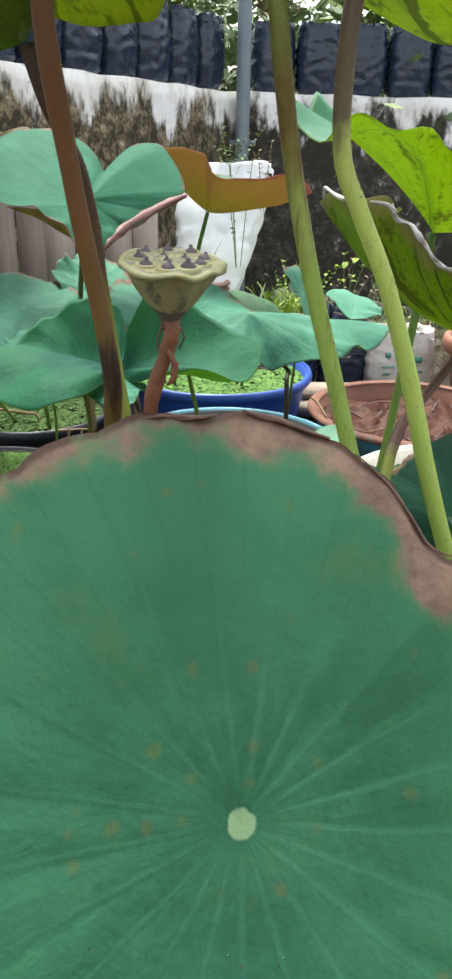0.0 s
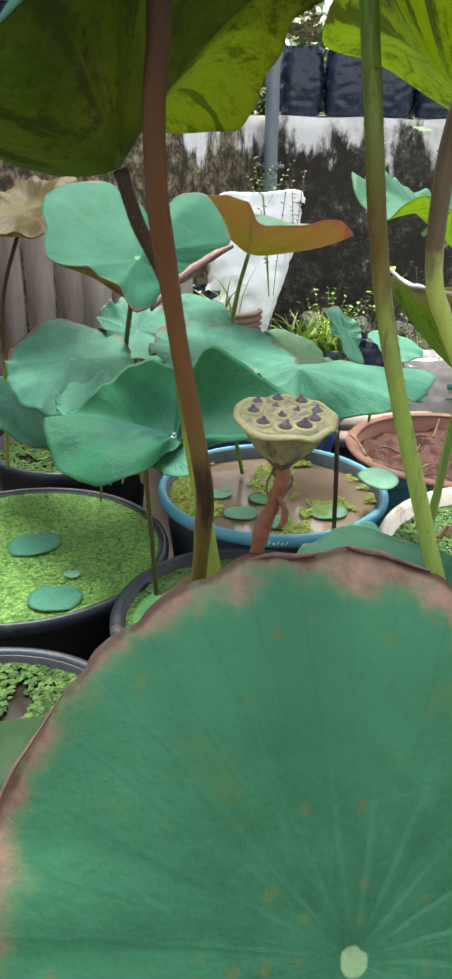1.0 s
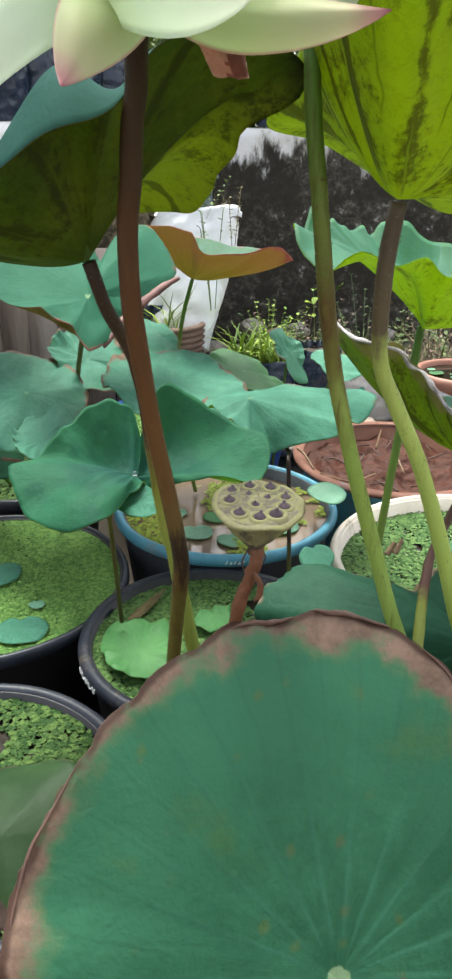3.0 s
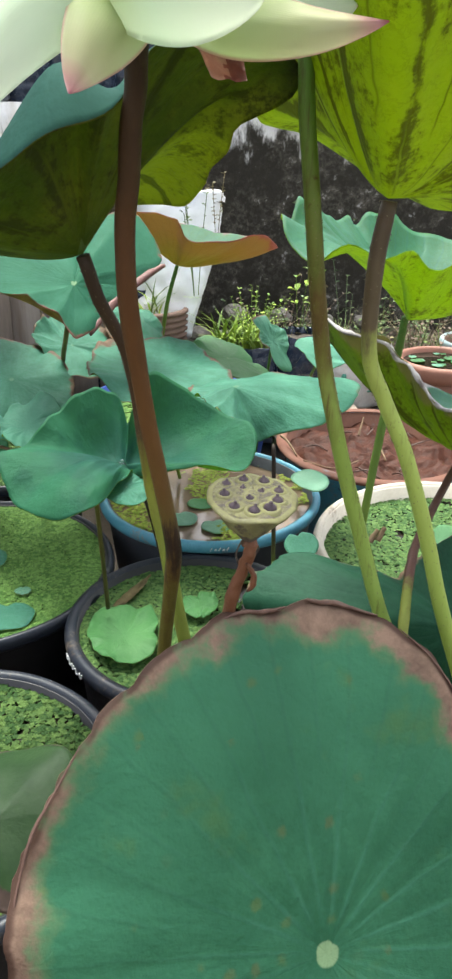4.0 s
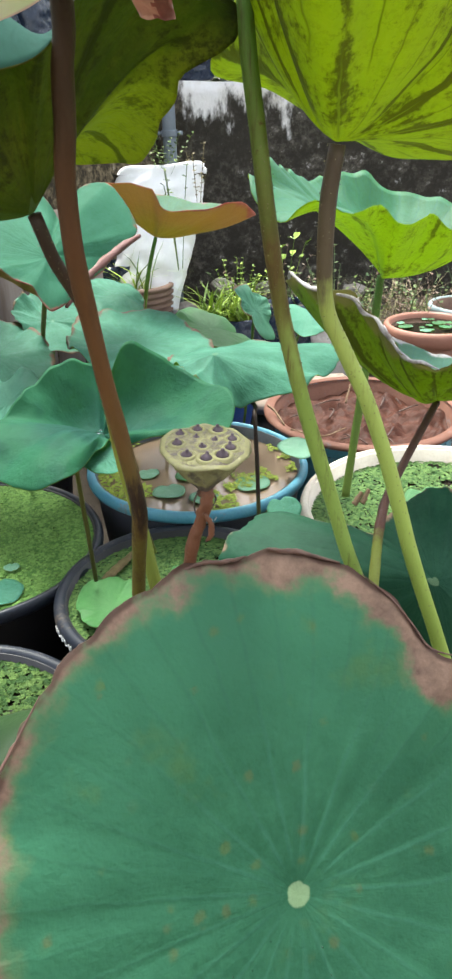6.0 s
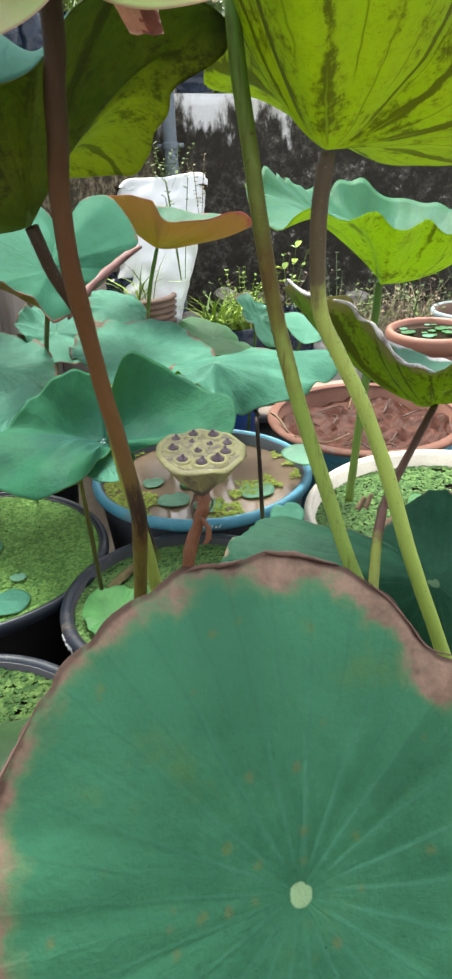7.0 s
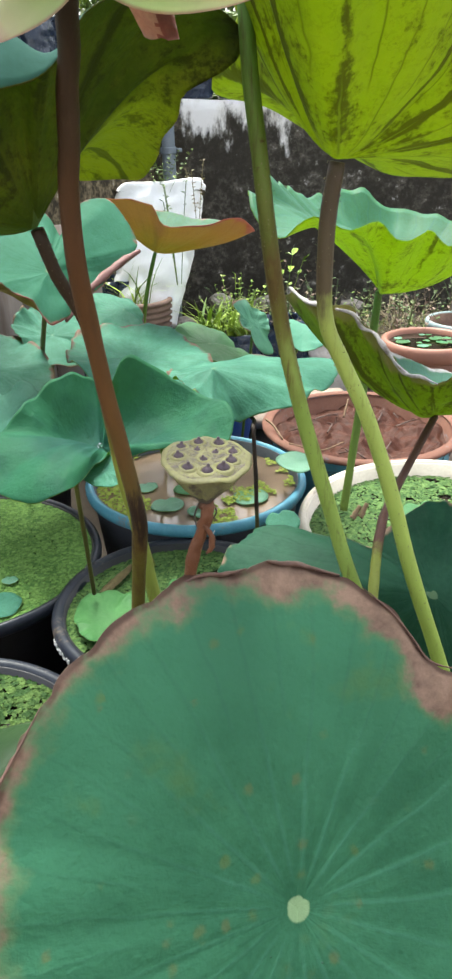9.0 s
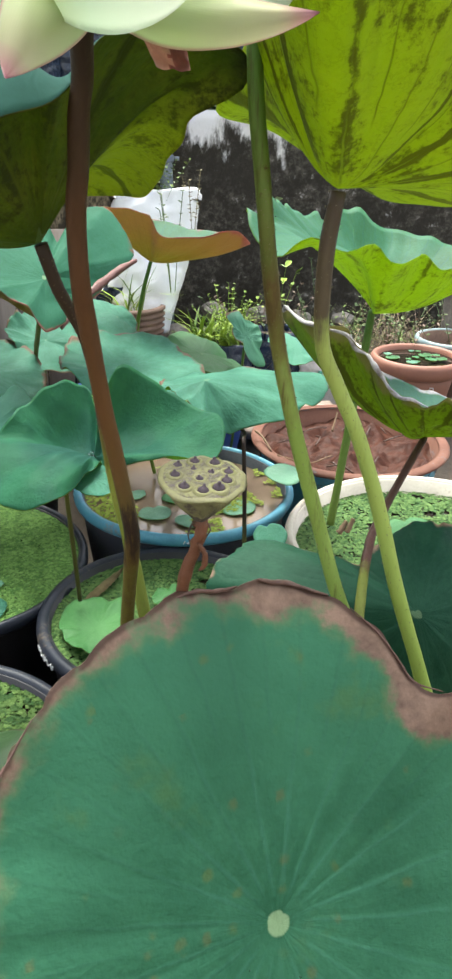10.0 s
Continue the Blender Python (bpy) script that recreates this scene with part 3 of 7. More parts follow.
def plank_skin():
    m, n, l, b = shader("grey_weathered_planks")
    tc = n.new("ShaderNodeTexCoord").outputs["Object"]
    mp = n.new("ShaderNodeMapping")
    mp.inputs["Scale"].default_value = (9.0, 9.0, 0.7)
    l.new(tc, mp.inputs["Vector"])
    grain = noise_node(n, l, 3.0, 7, 0.65, mp.outputs[0])
    info = n.new("ShaderNodeObjectInfo").outputs["Random"]
    col = ramp(n, l, math_node(n, l, "MULTIPLY_ADD", info, 0.25, math_node(n, l, "MULTIPLY", grain, 0.85)), [(0.25, (0.07, 0.05, 0.04)), (0.5, (0.155, 0.120, 0.098)), (0.8, (0.27, 0.235, 0.21))])
    l.new(col, b.inputs["Base Color"])
    b.inputs["Roughness"].default_value = 0.85
    bump(n, l, b, grain, 0.5, 0.004)
    return m


PLANK = plank_skin()


# ---- building helpers ----
def empty(name, at=(0, 0, 0)):
    ob = new(name)
    ob.location = at
    ob.empty_display_size = 0.05
    return ob


def part(name, bm, material, parent=None, label="", smooth=True):
    me = bpy.data.meshes.new(name)
    if smooth:
        for f in bm.faces:
            f.smooth = True
    bm.to_mesh(me)
    bm.free()
    for mat in material if isinstance(material, (list, tuple)) else [material]:
        me.materials.append(mat)
    ob = new(name, me)
    if parent is not None:
        ob.parent = parent
        ob.matrix_parent_inverse = Matrix.Translation(-parent.matrix_basis.translation) if not parent.parent else parent.matrix_basis.inverted()
    if label:
        ob["label"] = label
    return ob


def frame_of(normal):
    n = Vector(normal).normalized()
    ex = (Vector((1, 0, 0)) - n * n.x).normalized()
    return n, ex, n.cross(ex)


def spline(points, count):
    """Evenly run points along a smooth curve through the given ones."""
    p = [Vector(q) for q in points]
    p = [p[0] * 2 - p[1]] + p + [p[-1] * 2 - p[-2]]
    out = []
    segs = len(p) - 3
    for i in range(count):
        f = i / (count - 1) * segs
        k = min(int(f), segs - 1)
        t = f - k
        a, b, c, d = p[k:k + 4]
        out.append(0.5 * (2 * b + (c - a) * t + (2 * a - 5 * b + 4 * c - d) * t * t + (3 * b - a - 3 * c + d) * t ** 3))
    return out


def tube_mesh(points, radii, count=36, sides=12, lumps=0.0, seed=0, root=None):
    """A round stalk along a curve; 'wear' runs 0 to 1 along it."""
    before = 0.0
    if root is not None:
        # run the foot on, straight, down to the ground
        a, d = Vector(points[0]), Vector(points[0]) - Vector(points[1])
        whole, reach, foot = (a.z - root) / max(1e-4, -d.z), 1.0, []
        while reach < whole:
            foot.insert(0, a + d * reach)
            reach *= 2.2
        points = [a + d * whole, *foot, *points]
        before = (len(foot) + 1) / (len(points) - 1)
    line = spline(points, count)
    bm = bmesh.new()
    wear = bm.verts.layers.float.new("wear")
    rings = []
    side = Vector((1, 0, 0))
    for i, c in enumerate(line):
        t = (line[min(i + 1, count - 1)] - line[max(i - 1, 0)]).normalized()
        side = (side - t * side.dot(t)).normalized()
        other = t.cross(side)
        f = i / (count - 1)
        r = float(np.interp(f, np.linspace(0, 1, len(radii)), radii))
        ring = []
        for k in range(sides):
            a = 2 * math.pi * k / sides
            rr = r * (1 + lumps * (noise.noise(Vector((math.cos(a) * 1.5 + seed, math.sin(a) * 1.5, f * 14))) ))
            v = bm.verts.new(c + (side * math.cos(a) + other * math.sin(a)) * rr)
            v[wear] = max(0.0, (f - before) / (1 - before))
            ring.append(v)
        rings.append(ring)
    for a, b in zip(rings[:-1], rings[1:]):
        for k in range(sides):
            bm.faces.new((a[k], a[(k + 1) % sides], b[(k + 1) % sides], b[k]))
    bm.faces.new(rings[0][::-1])
    bm.faces.new(rings[-1])
    return bm


def prickles_mesh(points, radius, count, seed):
    """Short blunt prickles scattered over a stalk."""
    rnd = random.Random(seed)
    line = spline(points, 80)
    verts, faces = [], []
    for _ in range(count):
        i = rnd.randrange(1, 79)
        c = line[i].lerp(line[i + 1] if i < 79 else line[i], rnd.random())
        t = (line[i + 1] - line[i - 1]).normalized()
        a = rnd.uniform(0, 6.283)
        out = t.orthogonal().normalized()
        out = Matrix.Rotation(a, 3, t) @ out
        side = t.cross(out)
        p = c + out * radius * 0.97
        w, h = rnd.uniform(0.0004, 0.0008), rnd.uniform(0.0007, 0.0015)
        b = len(verts)
        for q in (p + side * w, p - side * w * 0.5 + t * w, p - side * w * 0.5 - t * w, p + out * h):
            verts.append(tuple(q))
        faces += [(b, b + 1, b + 3), (b + 1, b + 2, b + 3), (b + 2, b, b + 3)]
    me = bpy.data.meshes.new("prickles")
    me.from_pydata(verts, [], faces)
    return me


def prickles(points, radius, count, seed, parent, material):
    me = prickles_mesh(points, radius, count, seed)
    me.materials.append(material)
    ob = new("prickle", me)
    ob.parent = parent
    return tagged(ob, "tiny pale prickles on the stalk", kind="stuff")


def periodic(rows, col, angles, soften):
    a = np.array([r[0] for r in rows], float)
    y = np.array([(r[col] if len(r) > col else 0.0) for r in rows], float)
    fine = np.arange(0, 360, 1.0)
    full = np.interp(fine, np.r_[a - 360, a, a + 360], np.r_[y, y, y])
    k = np.exp(-0.5 * (np.arange(-20, 21) / soften) ** 2)
    k /= k.sum()
    full = np.convolve(np.r_[full[-20:], full, full[:20]], k, "valid")
    return np.interp(angles, np.r_[fine, 360], np.r_[full, full[0]])


def blade_mesh(at, normal, rim, power=1.5, rings=22, around=120, ripple=0.004, dead=None, seed=0, soften=4.0, thick=0.0012, ruffle=0.0, dish=0.0, fold=0.0, calm=None, lit_part=None, jags=0.006, quilt=0.0022, lobes=10.5):
    """A lotus leaf: a round sheet about the stalk's joint, whose rim runs at the given radius and height round the circle.
    Upper and lower face are sheets of their own, joined along the edge. 'wear' says how far beyond the sound part a place lies."""
    n, ex, ey = frame_of(normal)
    c = Vector(at)
    ang = np.arange(around) * 360.0 / around
    rr = periodic(rim, 1, ang, soften)
    hh, bb = (periodic(rim, k, ang, calm or soften) for k in (2, 3))
    lit_ring = periodic(lit_part, 1, ang, 8.0) if lit_part else np.zeros(around)
    sound = periodic(dead, 1, ang, 3.0) if dead else np.full(around, 1.6)
    bm = bmesh.new()
    uvl = bm.loops.layers.uv.new("leaf")
    wear = bm.verts.layers.float.new("wear")
    lit_lobe = bm.verts.layers.float.new("lit_part")
    sheets, info = [], {}
    for lower in (0, 1):
        mid = bm.verts.new(c - n * thick * lower)
        mid[wear] = -1.0
        info[mid] = (0.0, 0.0)
        sheet = []
        for i in range(1, rings + 1):
            s = i / rings
            row = []
            for k in range(around):
                a = radians(ang[k])
                jag = 1 + jags * (noise.noise(Vector((math.cos(a) * 9 + seed, math.sin(a) * 9, 3.1))) + 0.6 * noise.noise(Vector((math.cos(a) * 26 + seed, math.sin(a) * 26, 6.2)))) * s ** 6
                h = hh[k] * s ** power + bb[k] * 4 * s * (1 - s) + dish * (s * s - s ** power)
                h += ripple * s * noise.noise(Vector((math.cos(a) * 2.2 * s + seed * 3.7, math.sin(a) * 2.2 * s, seed))) * 2
                h += fold * s ** 1.3 * (noise.noise(Vector((math.cos(a) * 2.4, math.sin(a) * 2.4, seed + 1.9))) + 0.12 * noise.noise(Vector((math.cos(a) * 7.5, math.sin(a) * 7.5, seed + 4.4))))
                h += ruffle * s ** 5 * noise.noise(Vector((math.cos(a) * 5.0, math.sin(a) * 5.0, seed + 7.3)))
                bend = 0.5 * noise.noise(Vector((math.cos(a) * 1.7 * s + seed, math.sin(a) * 1.7 * s, 8.8)))
                puff = abs(math.sin(lobes * a + bend * s)) * (0.6 + 0.8 * noise.noise(Vector((math.cos(a) * 3 + seed, math.sin(a) * 3, 5.5))))
                h += quilt * 3.4 * s ** 1.7 * (1.04 - s) * puff
                rad = rr[k] * s * jag
                v = bm.verts.new(c + (ex * math.cos(a) + ey * math.sin(a)) * rad + n * (h - thick * lower))
                v[wear] = s - sound[k]
                v[lit_lobe] = lit_ring[k] * min(1.0, s * 1.6)
                info[v] = (k / around, s)
                row.append(v)
            sheet.append(row)
        sheets.append((mid, sheet))

    def face(vs, mat):
        f = bm.faces.new(vs)
        f.material_index = mat
        us = [info[v][0] for v in vs]
        wrap = max(us) - min(us) > 0.5
        for loop in f.loops:
            u, s = info[loop.vert]
            if s == 0.0:
                u = sum(x + (1 if wrap and x < 0.5 else 0) for w, x in zip(vs, us) if info[w][1] > 0) / 2
            elif wrap and u < 0.5:
                u += 1.0
            loop[uvl].uv = (u, s)

    for mat, (mid, sheet) in enumerate(sheets):
        for k in range(around):
            k2 = (k + 1) % around
            tri = (mid, sheet[0][k], sheet[0][k2])
            face(tri if not mat else tri[::-1], mat)
            for i in range(rings - 1):
                q = (sheet[i][k], sheet[i + 1][k], sheet[i + 1][k2], sheet[i][k2])
                face(q if not mat else q[::-1], mat)
    for k in range(around):
        k2 = (k + 1) % around
        face((sheets[0][1][-1][k], sheets[1][1][-1][k], sheets[1][1][-1][k2], sheets[0][1][-1][k2]), 1)
    return bm


def lotus_leaf(label, at, normal, rim, top, under, stalk=None, skin=None, radius=0.006, name="lotus_leaf", sink=0.003, root=None, **kw):
    """A leaf and its stalk, which runs from the foot up to the joint. With no stalk the leaf floats."""
    foot = stalk[0] if stalk else at
    thing = tagged(empty(name, foot), label, "lotus leaf", "lotus leaves")
    part("blade", blade_mesh(at, normal, rim, **kw), [top, under], thing)
    if stalk:
        n = Vector(normal).normalized()
        stem = part("stalk", tube_mesh([*stalk, Vector(at) - n * sink], [radius, radius, radius * 0.95, radius * 0.85], count=60, sides=14, lumps=0.10, seed=len(label), root=root), skin, thing)
        if radius > 0.006:
            prickles([*stalk, Vector(at) - n * sink], radius, 260, len(label), stem, PRICKLE)
    return thing


def lathe_mesh(profile, sides=64, wobble=0.0, seed=0, cap=False):
    bm = bmesh.new()
    rings = []
    for r, z in profile:
        ring = []
        for k in range(sides):
            a = 2 * math.pi * k / sides
            w = 1 + wobble * noise.noise(Vector((math.cos(a) * 2 + seed, math.sin(a) * 2, z * 3)))
            ring.append(bm.verts.new((r * w * math.cos(a), r * w * math.sin(a), z)))
        rings.append(ring)
    for a, b in zip(rings[:-1], rings[1:]):
        for k in range(sides):
            bm.faces.new((a[k], a[(k + 1) % sides], b[(k + 1) % sides], b[k]))
    if cap:
        bm.faces.new(rings[0][::-1])
        bm.faces.new(rings[-1])
    bmesh.ops.recalc_face_normals(bm, faces=bm.faces)
    return bm


def tub(label, x, y, rim_z, r, body, rim, inner=None, foot=GROUND, rim_h=0.030, rim_w=0.020, taper=0.80, name="tub", sides=72, seed=0):
    """A round planting tub: tapered wall with thickness, a rolled rim, and a floor."""
    thing = tagged(empty(name, (x, y, foot)), label, "planting tub", "planting tubs")
    h = rim_z - foot
    t = 0.006
    ri = r - rim_w * 0.75
    rb = r * taper
    out = lathe_mesh([(rb * 0.2, 0.0), (rb - 0.01, 0.0), (rb, 0.012), (rb + (ri - rb) * 0.55, h * 0.55), (ri - 0.001, h - rim_h * 0.9), (ri - 0.001, h - 0.006), (ri - t, h - 0.006), (rb + (ri - rb) * 0.5 - t, h * 0.5), (rb - t, 0.014), (rb * 0.2, 0.014)], sides, 0.006, seed)
    out.faces.ensure_lookup_table()
    for f in out.faces:
        if math.hypot(*f.calc_center_median().xy) < ri - 0.0045 - (ri - rb) * (1 - min(1.0, f.calc_center_median().z / h)) and f.calc_center_median().z > 0.013:
            f.material_index = 1
    ob = part("wall", out, [body, inner or body], thing)
    ob.location = (x, y, foot)
    ob.matrix_parent_inverse = Matrix.Translation((-x, -y, -foot))
    prof = []
    for k in range(15):
        a = math.pi * (-0.5 + 1.35 * k / 14)
        prof.append((r - rim_w * 0.5 + rim_w * 0.5 * math.cos(a), h - rim_h * 0.5 + rim_h * 0.5 * math.sin(a)))
    prof = [(ri - 0.002, h - rim_h)] + prof + [(ri - 0.004, h - rim_h * 0.35), (ri - 0.004, h - rim_h)]
    ob = part("rim", lathe_mesh(prof, sides, 0.006, seed), rim, thing)
    ob.location = (x, y, foot)
    ob.matrix_parent_inverse = Matrix.Translation((-x, -y, -foot))
    return thing


def disc(name, label, category, x, y, z, r, material, relief=0.0, rings=10, around=64, seed=0, kind=""):
    bm = bmesh.new()
    mid = bm.verts.new((0, 0, 0))
    rows = []
    for i in range(1, rings + 1):
        row = []
        for k in range(around):
            a = 2 * math.pi * k / around
            p = Vector((r * i / rings * math.cos(a), r * i / rings * math.sin(a), 0))
            p.z = relief * (noise.fractal(p * 14 + Vector((seed, 0, 0)), 1.0, 2.0, 4)) if relief else 0.0
            row.append(bm.verts.new(p))
        rows.append(row)
    for k in range(around):
        bm.faces.new((mid, rows[0][k], rows[0][(k + 1) % around]))
        for i in range(rings - 1):
            bm.faces.new((rows[i][k], rows[i + 1][k], rows[i + 1][(k + 1) % around], rows[i][(k + 1) % around]))
    ob = part(name, bm, material)
    ob.location = (x, y, z)
    return tagged(ob, label, category, kind=kind)


def fern_carpet(label, x, y, z, r, count, size, material, gaps=0.0, seed=0, scale=9.0, lift=0.004, name="floating_fern", inside=None):
    """Many tiny floating rosettes on the water, with ragged gaps where the water shows."""
    rnd = random.Random(seed)
    verts, faces = [], []
    tries = 0
    made = 0
    while made < count and tries < count * 6:
        tries += 1
        a, q = rnd.uniform(0, 2 * math.pi), r * math.sqrt(rnd.random())
        px, py = q * math.cos(a), q * math.sin(a)
        if inside and not inside(px, py):
            continue
        if gaps and noise.noise(Vector((px * scale + seed, py * scale, seed * 1.7))) + 0.35 * noise.noise(Vector((px * scale * 4, py * scale * 4, seed))) < gaps - 0.55:
            continue
        made += 1
        s = size * rnd.uniform(0.6, 1.25)
        turn = rnd.uniform(0, 6.28)
        zz = lift * rnd.random()
        lobes = 5
        base = len(verts)
        verts.append((px, py, zz + s * 0.12))
        for k in range(lobes * 2):
            b = turn + math.pi * k / lobes
            rad = s * (1.0 if k % 2 == 0 else 0.66) * rnd.uniform(0.75, 1.2)
            verts.append((px + rad * math.cos(b), py + rad * math.sin(b), zz + s * rnd.uniform(-0.05, 0.35)))
        for k in range(lobes * 2):
            faces.append((base, base + 1 + k, base + 1 + (k + 1) % (lobes * 2)))
    me = bpy.data.meshes.new(name)
    me.from_pydata(verts, [], faces)
    me.materials.append(material)
    ob = new(name, me)
    ob.location = (x, y, z)
    return tagged(ob, label, "floating fern", kind="stuff")


def lily_pad(label, x, y, z, r, material, under, seed=0, tilt=(0, 0, 1), name="lily_pad", notch=True):
    rim = [(k * 40, r * (1 + 0.06 * math.sin(k * 2.3 + seed)), r * 0.06 * math.sin(k * 1.9 + seed * 2)) for k in range(9)]
    if notch:
        rim[2] = (80, r * 0.9, 0)
        rim[3] = (100, r * 0.55, 0)
        rim[4] = (120, r * 0.9, 0)
    ob = part(name, blade_mesh((0, 0, 0), tilt, sorted(rim), rings=6, around=36, quilt=0.0, ripple=0.001, seed=seed, thick=0.0012), [material, under])
    ob.location = (x, y, z)
    return tagged(ob, label, "lily pad", "floating pads")


def blades_mesh(count, spread, length, width, seed, lean=0.6):
    """Many narrow arching blades from one foot."""
    rnd = random.Random(seed)
    verts, faces = [], []
    for _ in range(count):
        a, q = rnd.uniform(0, 6.283), spread * math.sqrt(rnd.random())
        x, y = q * math.cos(a), q * math.sin(a)
        d = rnd.uniform(0, 6.283)
        ln, wd, bend = length * rnd.uniform(0.5, 1.15), width * rnd.uniform(0.6, 1.2), lean * rnd.uniform(0.2, 1.3)
        dx, dy = math.cos(d), math.sin(d)
        b = len(verts)
        n = 5
        for i in range(n):
            f = i / (n - 1)
            out = bend * ln * f * f
            up = ln * (f - 0.45 * bend * f * f)
            w = wd * (1 - f) ** 0.6 * (0.6 + f) if f < 1 else 0.0004
            cx, cy = x + dx * out, y + dy * out
            verts += [(cx - dy * w, cy + dx * w, up), (cx + dy * w, cy - dx * w, up)]
        for i in range(n - 1):
            faces.append((b + 2 * i, b + 2 * i + 1, b + 2 * i + 3, b + 2 * i + 2))
    return verts, faces


def grass_tuft(label, at, count, spread, length, width, material, seed, lean=0.6, name="weed_tuft", category="weeds"):
    v, f = blades_mesh(count, spread, length, width, seed, lean)
    me = bpy.data.meshes.new(name)
    me.from_pydata(v, [], f)
    me.materials.append(material)
    ob = new(name, me)
    ob.location = at
    return tagged(ob, label, category, kind="stuff")


def sprig_mesh(stems, height, leaf, seed, spread=0.4, per=9):
    """Thin upright stems with small oval leaves."""
    rnd = random.Random(seed)
    verts, faces = [], []

    def quad(p, d, s):
        d = d.normalized()
        side = d.cross(Vector((rnd.uniform(-0.4, 0.4), rnd.uniform(-0.4, 0.4), 1))).normalized() * s * 0.32
        b = len(verts)
        up = Vector((0, 0, s * 0.1))
        for q in (p, p + d * s * 0.28 + side * 0.8 + up, p + d * s * 0.62 + side * 0.85 + up, p + d * s - up, p + d * s * 0.62 - side * 0.85 + up, p + d * s * 0.28 - side * 0.8 + up):
            verts.append(tuple(q))
        faces.extend([(b, b + 1, b + 2, b + 3), (b, b + 3, b + 4, b + 5)])

    for _ in range(stems):
        d = rnd.uniform(0, 6.283)
        top = Vector((math.cos(d) * spread * height * rnd.random(), math.sin(d) * spread * height * rnd.random(), height * rnd.uniform(0.6, 1.1)))
        foot = Vector((top.x * 0.25, top.y * 0.25, 0))
        prev = foot
        for i in range(1, per + 1):
            f = i / per
            p = foot.lerp(top, f) + Vector((top.x, top.y, 0)) * 0.3 * f * f
            b = len(verts)
            w = Vector((0.0009 * height / 0.25, 0, 0))
            verts.extend([tuple(prev - w), tuple(prev + w), tuple(p + w), tuple(p - w)])
            faces.append((b, b + 1, b + 2, b + 3))
            prev = p
            if f > 0.25:
                for _k in range(2):
                    a = rnd.uniform(0, 6.283)
                    quad(p, Vector((math.cos(a), math.sin(a), rnd.uniform(0.1, 0.8))), leaf * rnd.uniform(0.6, 1.2))
    return verts, faces


def sprig(label, at, stems, height, leaf, material, seed, spread=0.4, name="weed", category="weeds", per=9, kind="stuff"):
    v, f = sprig_mesh(stems, height, leaf, seed, spread, per)
    me = bpy.data.meshes.new(name)
    me.from_pydata(v, [], f)
    me.materials.append(material)
    ob = new(name, me)
    ob.location = at
    return tagged(ob, label, category, kind=kind)


# ---- ground and walls ----
def ground_sheet():
    bm = bmesh.new()
    xs = [-60, -12, -4] + [-3 + 0.12 * i for i in range(51)] + [4.5, 12, 60]
    ys = [-60, -12, -4] + [-1.2 + 0.12 * i for i in range(46)] + [6, 14, 80]
    grid = []
    for y in ys:
        row = []
        for x in xs:
            z = GROUND
            if 0.5 < y < 5:
                z += 0.02 * noise.noise(Vector((x * 2.3, y * 2.3, 0)))
            rise = min(1.0, max(0.0, (y - 2.1) / 0.35))
            z += rise * 0.20 * (1 if y < 6 else 0.3)
            row.append(bm.verts.new((x, y, z)))
        grid.append(row)
    for j in range(len(ys) - 1):
        for i in range(len(xs) - 1):
            bm.faces.new((grid[j][i], grid[j][i + 1], grid[j + 1][i + 1], grid[j + 1][i]))
    return tagged(part("ground", bm, SOIL), "dark bare soil with litter between the tubs", "ground", kind="structure")


ground_sheet()


def wall_run(name, a, b, thick, top, label):
    """A rendered garden wall from a to b, its face towards the tubs, with a slightly uneven coping."""
    a, b = Vector((*a, 0)), Vector((*b, 0))
    d = (b - a)
    length = d.length
    d.normalize()
    back = Vector((-d.y, d.x, 0))
    bm = bmesh.new()
    cols, rows = max(8, int(length / 0.08)), 24
    front, rear = [], []
    for j in range(rows + 1):
        rf, rb = [], []
        for i in range(cols + 1):
            p = a + d * (length * i / cols)
            z = GROUND - 0.05 + (top - GROUND + 0.05) * j / rows
            wob = 0.010 * noise.noise(Vector((p.x * 4, p.y * 4, z * 4)))
            zz = z + (0.010 * noise.noise(Vector((p.x * 6, p.y * 6, 9))) if j == rows else 0)
            q = p - back * wob
            rf.append(bm.verts.new((q.x, q.y, zz)))
            w = p + back * thick
            rb.append(bm.verts.new((w.x, w.y, zz)))
        front.append(rf)
        rear.append(rb)
    for j in range(rows):
        for i in range(cols):
            bm.faces.new((front[j][i], front[j][i + 1], front[j + 1][i + 1], front[j + 1][i]))
            bm.faces.new((rear[j][i + 1], rear[j][i], rear[j + 1][i], rear[j + 1][i + 1]))
    for i in range(cols):
        bm.faces.new((front[rows][i], front[rows][i + 1], rear[rows][i + 1], rear[rows][i]))
    for col in (0, cols):
        for j in range(rows):
            bm.faces.new((front[j][col], front[j + 1][col], rear[j + 1][col], rear[j][col]))
    bmesh.ops.recalc_face_normals(bm, faces=bm.faces)
    return tagged(part(name, bm, WALL), label, "wall", kind="structure")


CORNER = (-0.05, 3.93)
wall_run("wall_back", CORNER, (3.2, 3.93), 0.30, 1.10, "whitewashed garden wall black with mould below its coping")
# the second wall is an addition out of view: blocks low sky, bounces sun
wall_run("wall_house", (4.0, -2.2), (-4.0, -2.2), 0.20, 1.9, "plain whitewashed wall added unseen behind the viewer to shape the light")
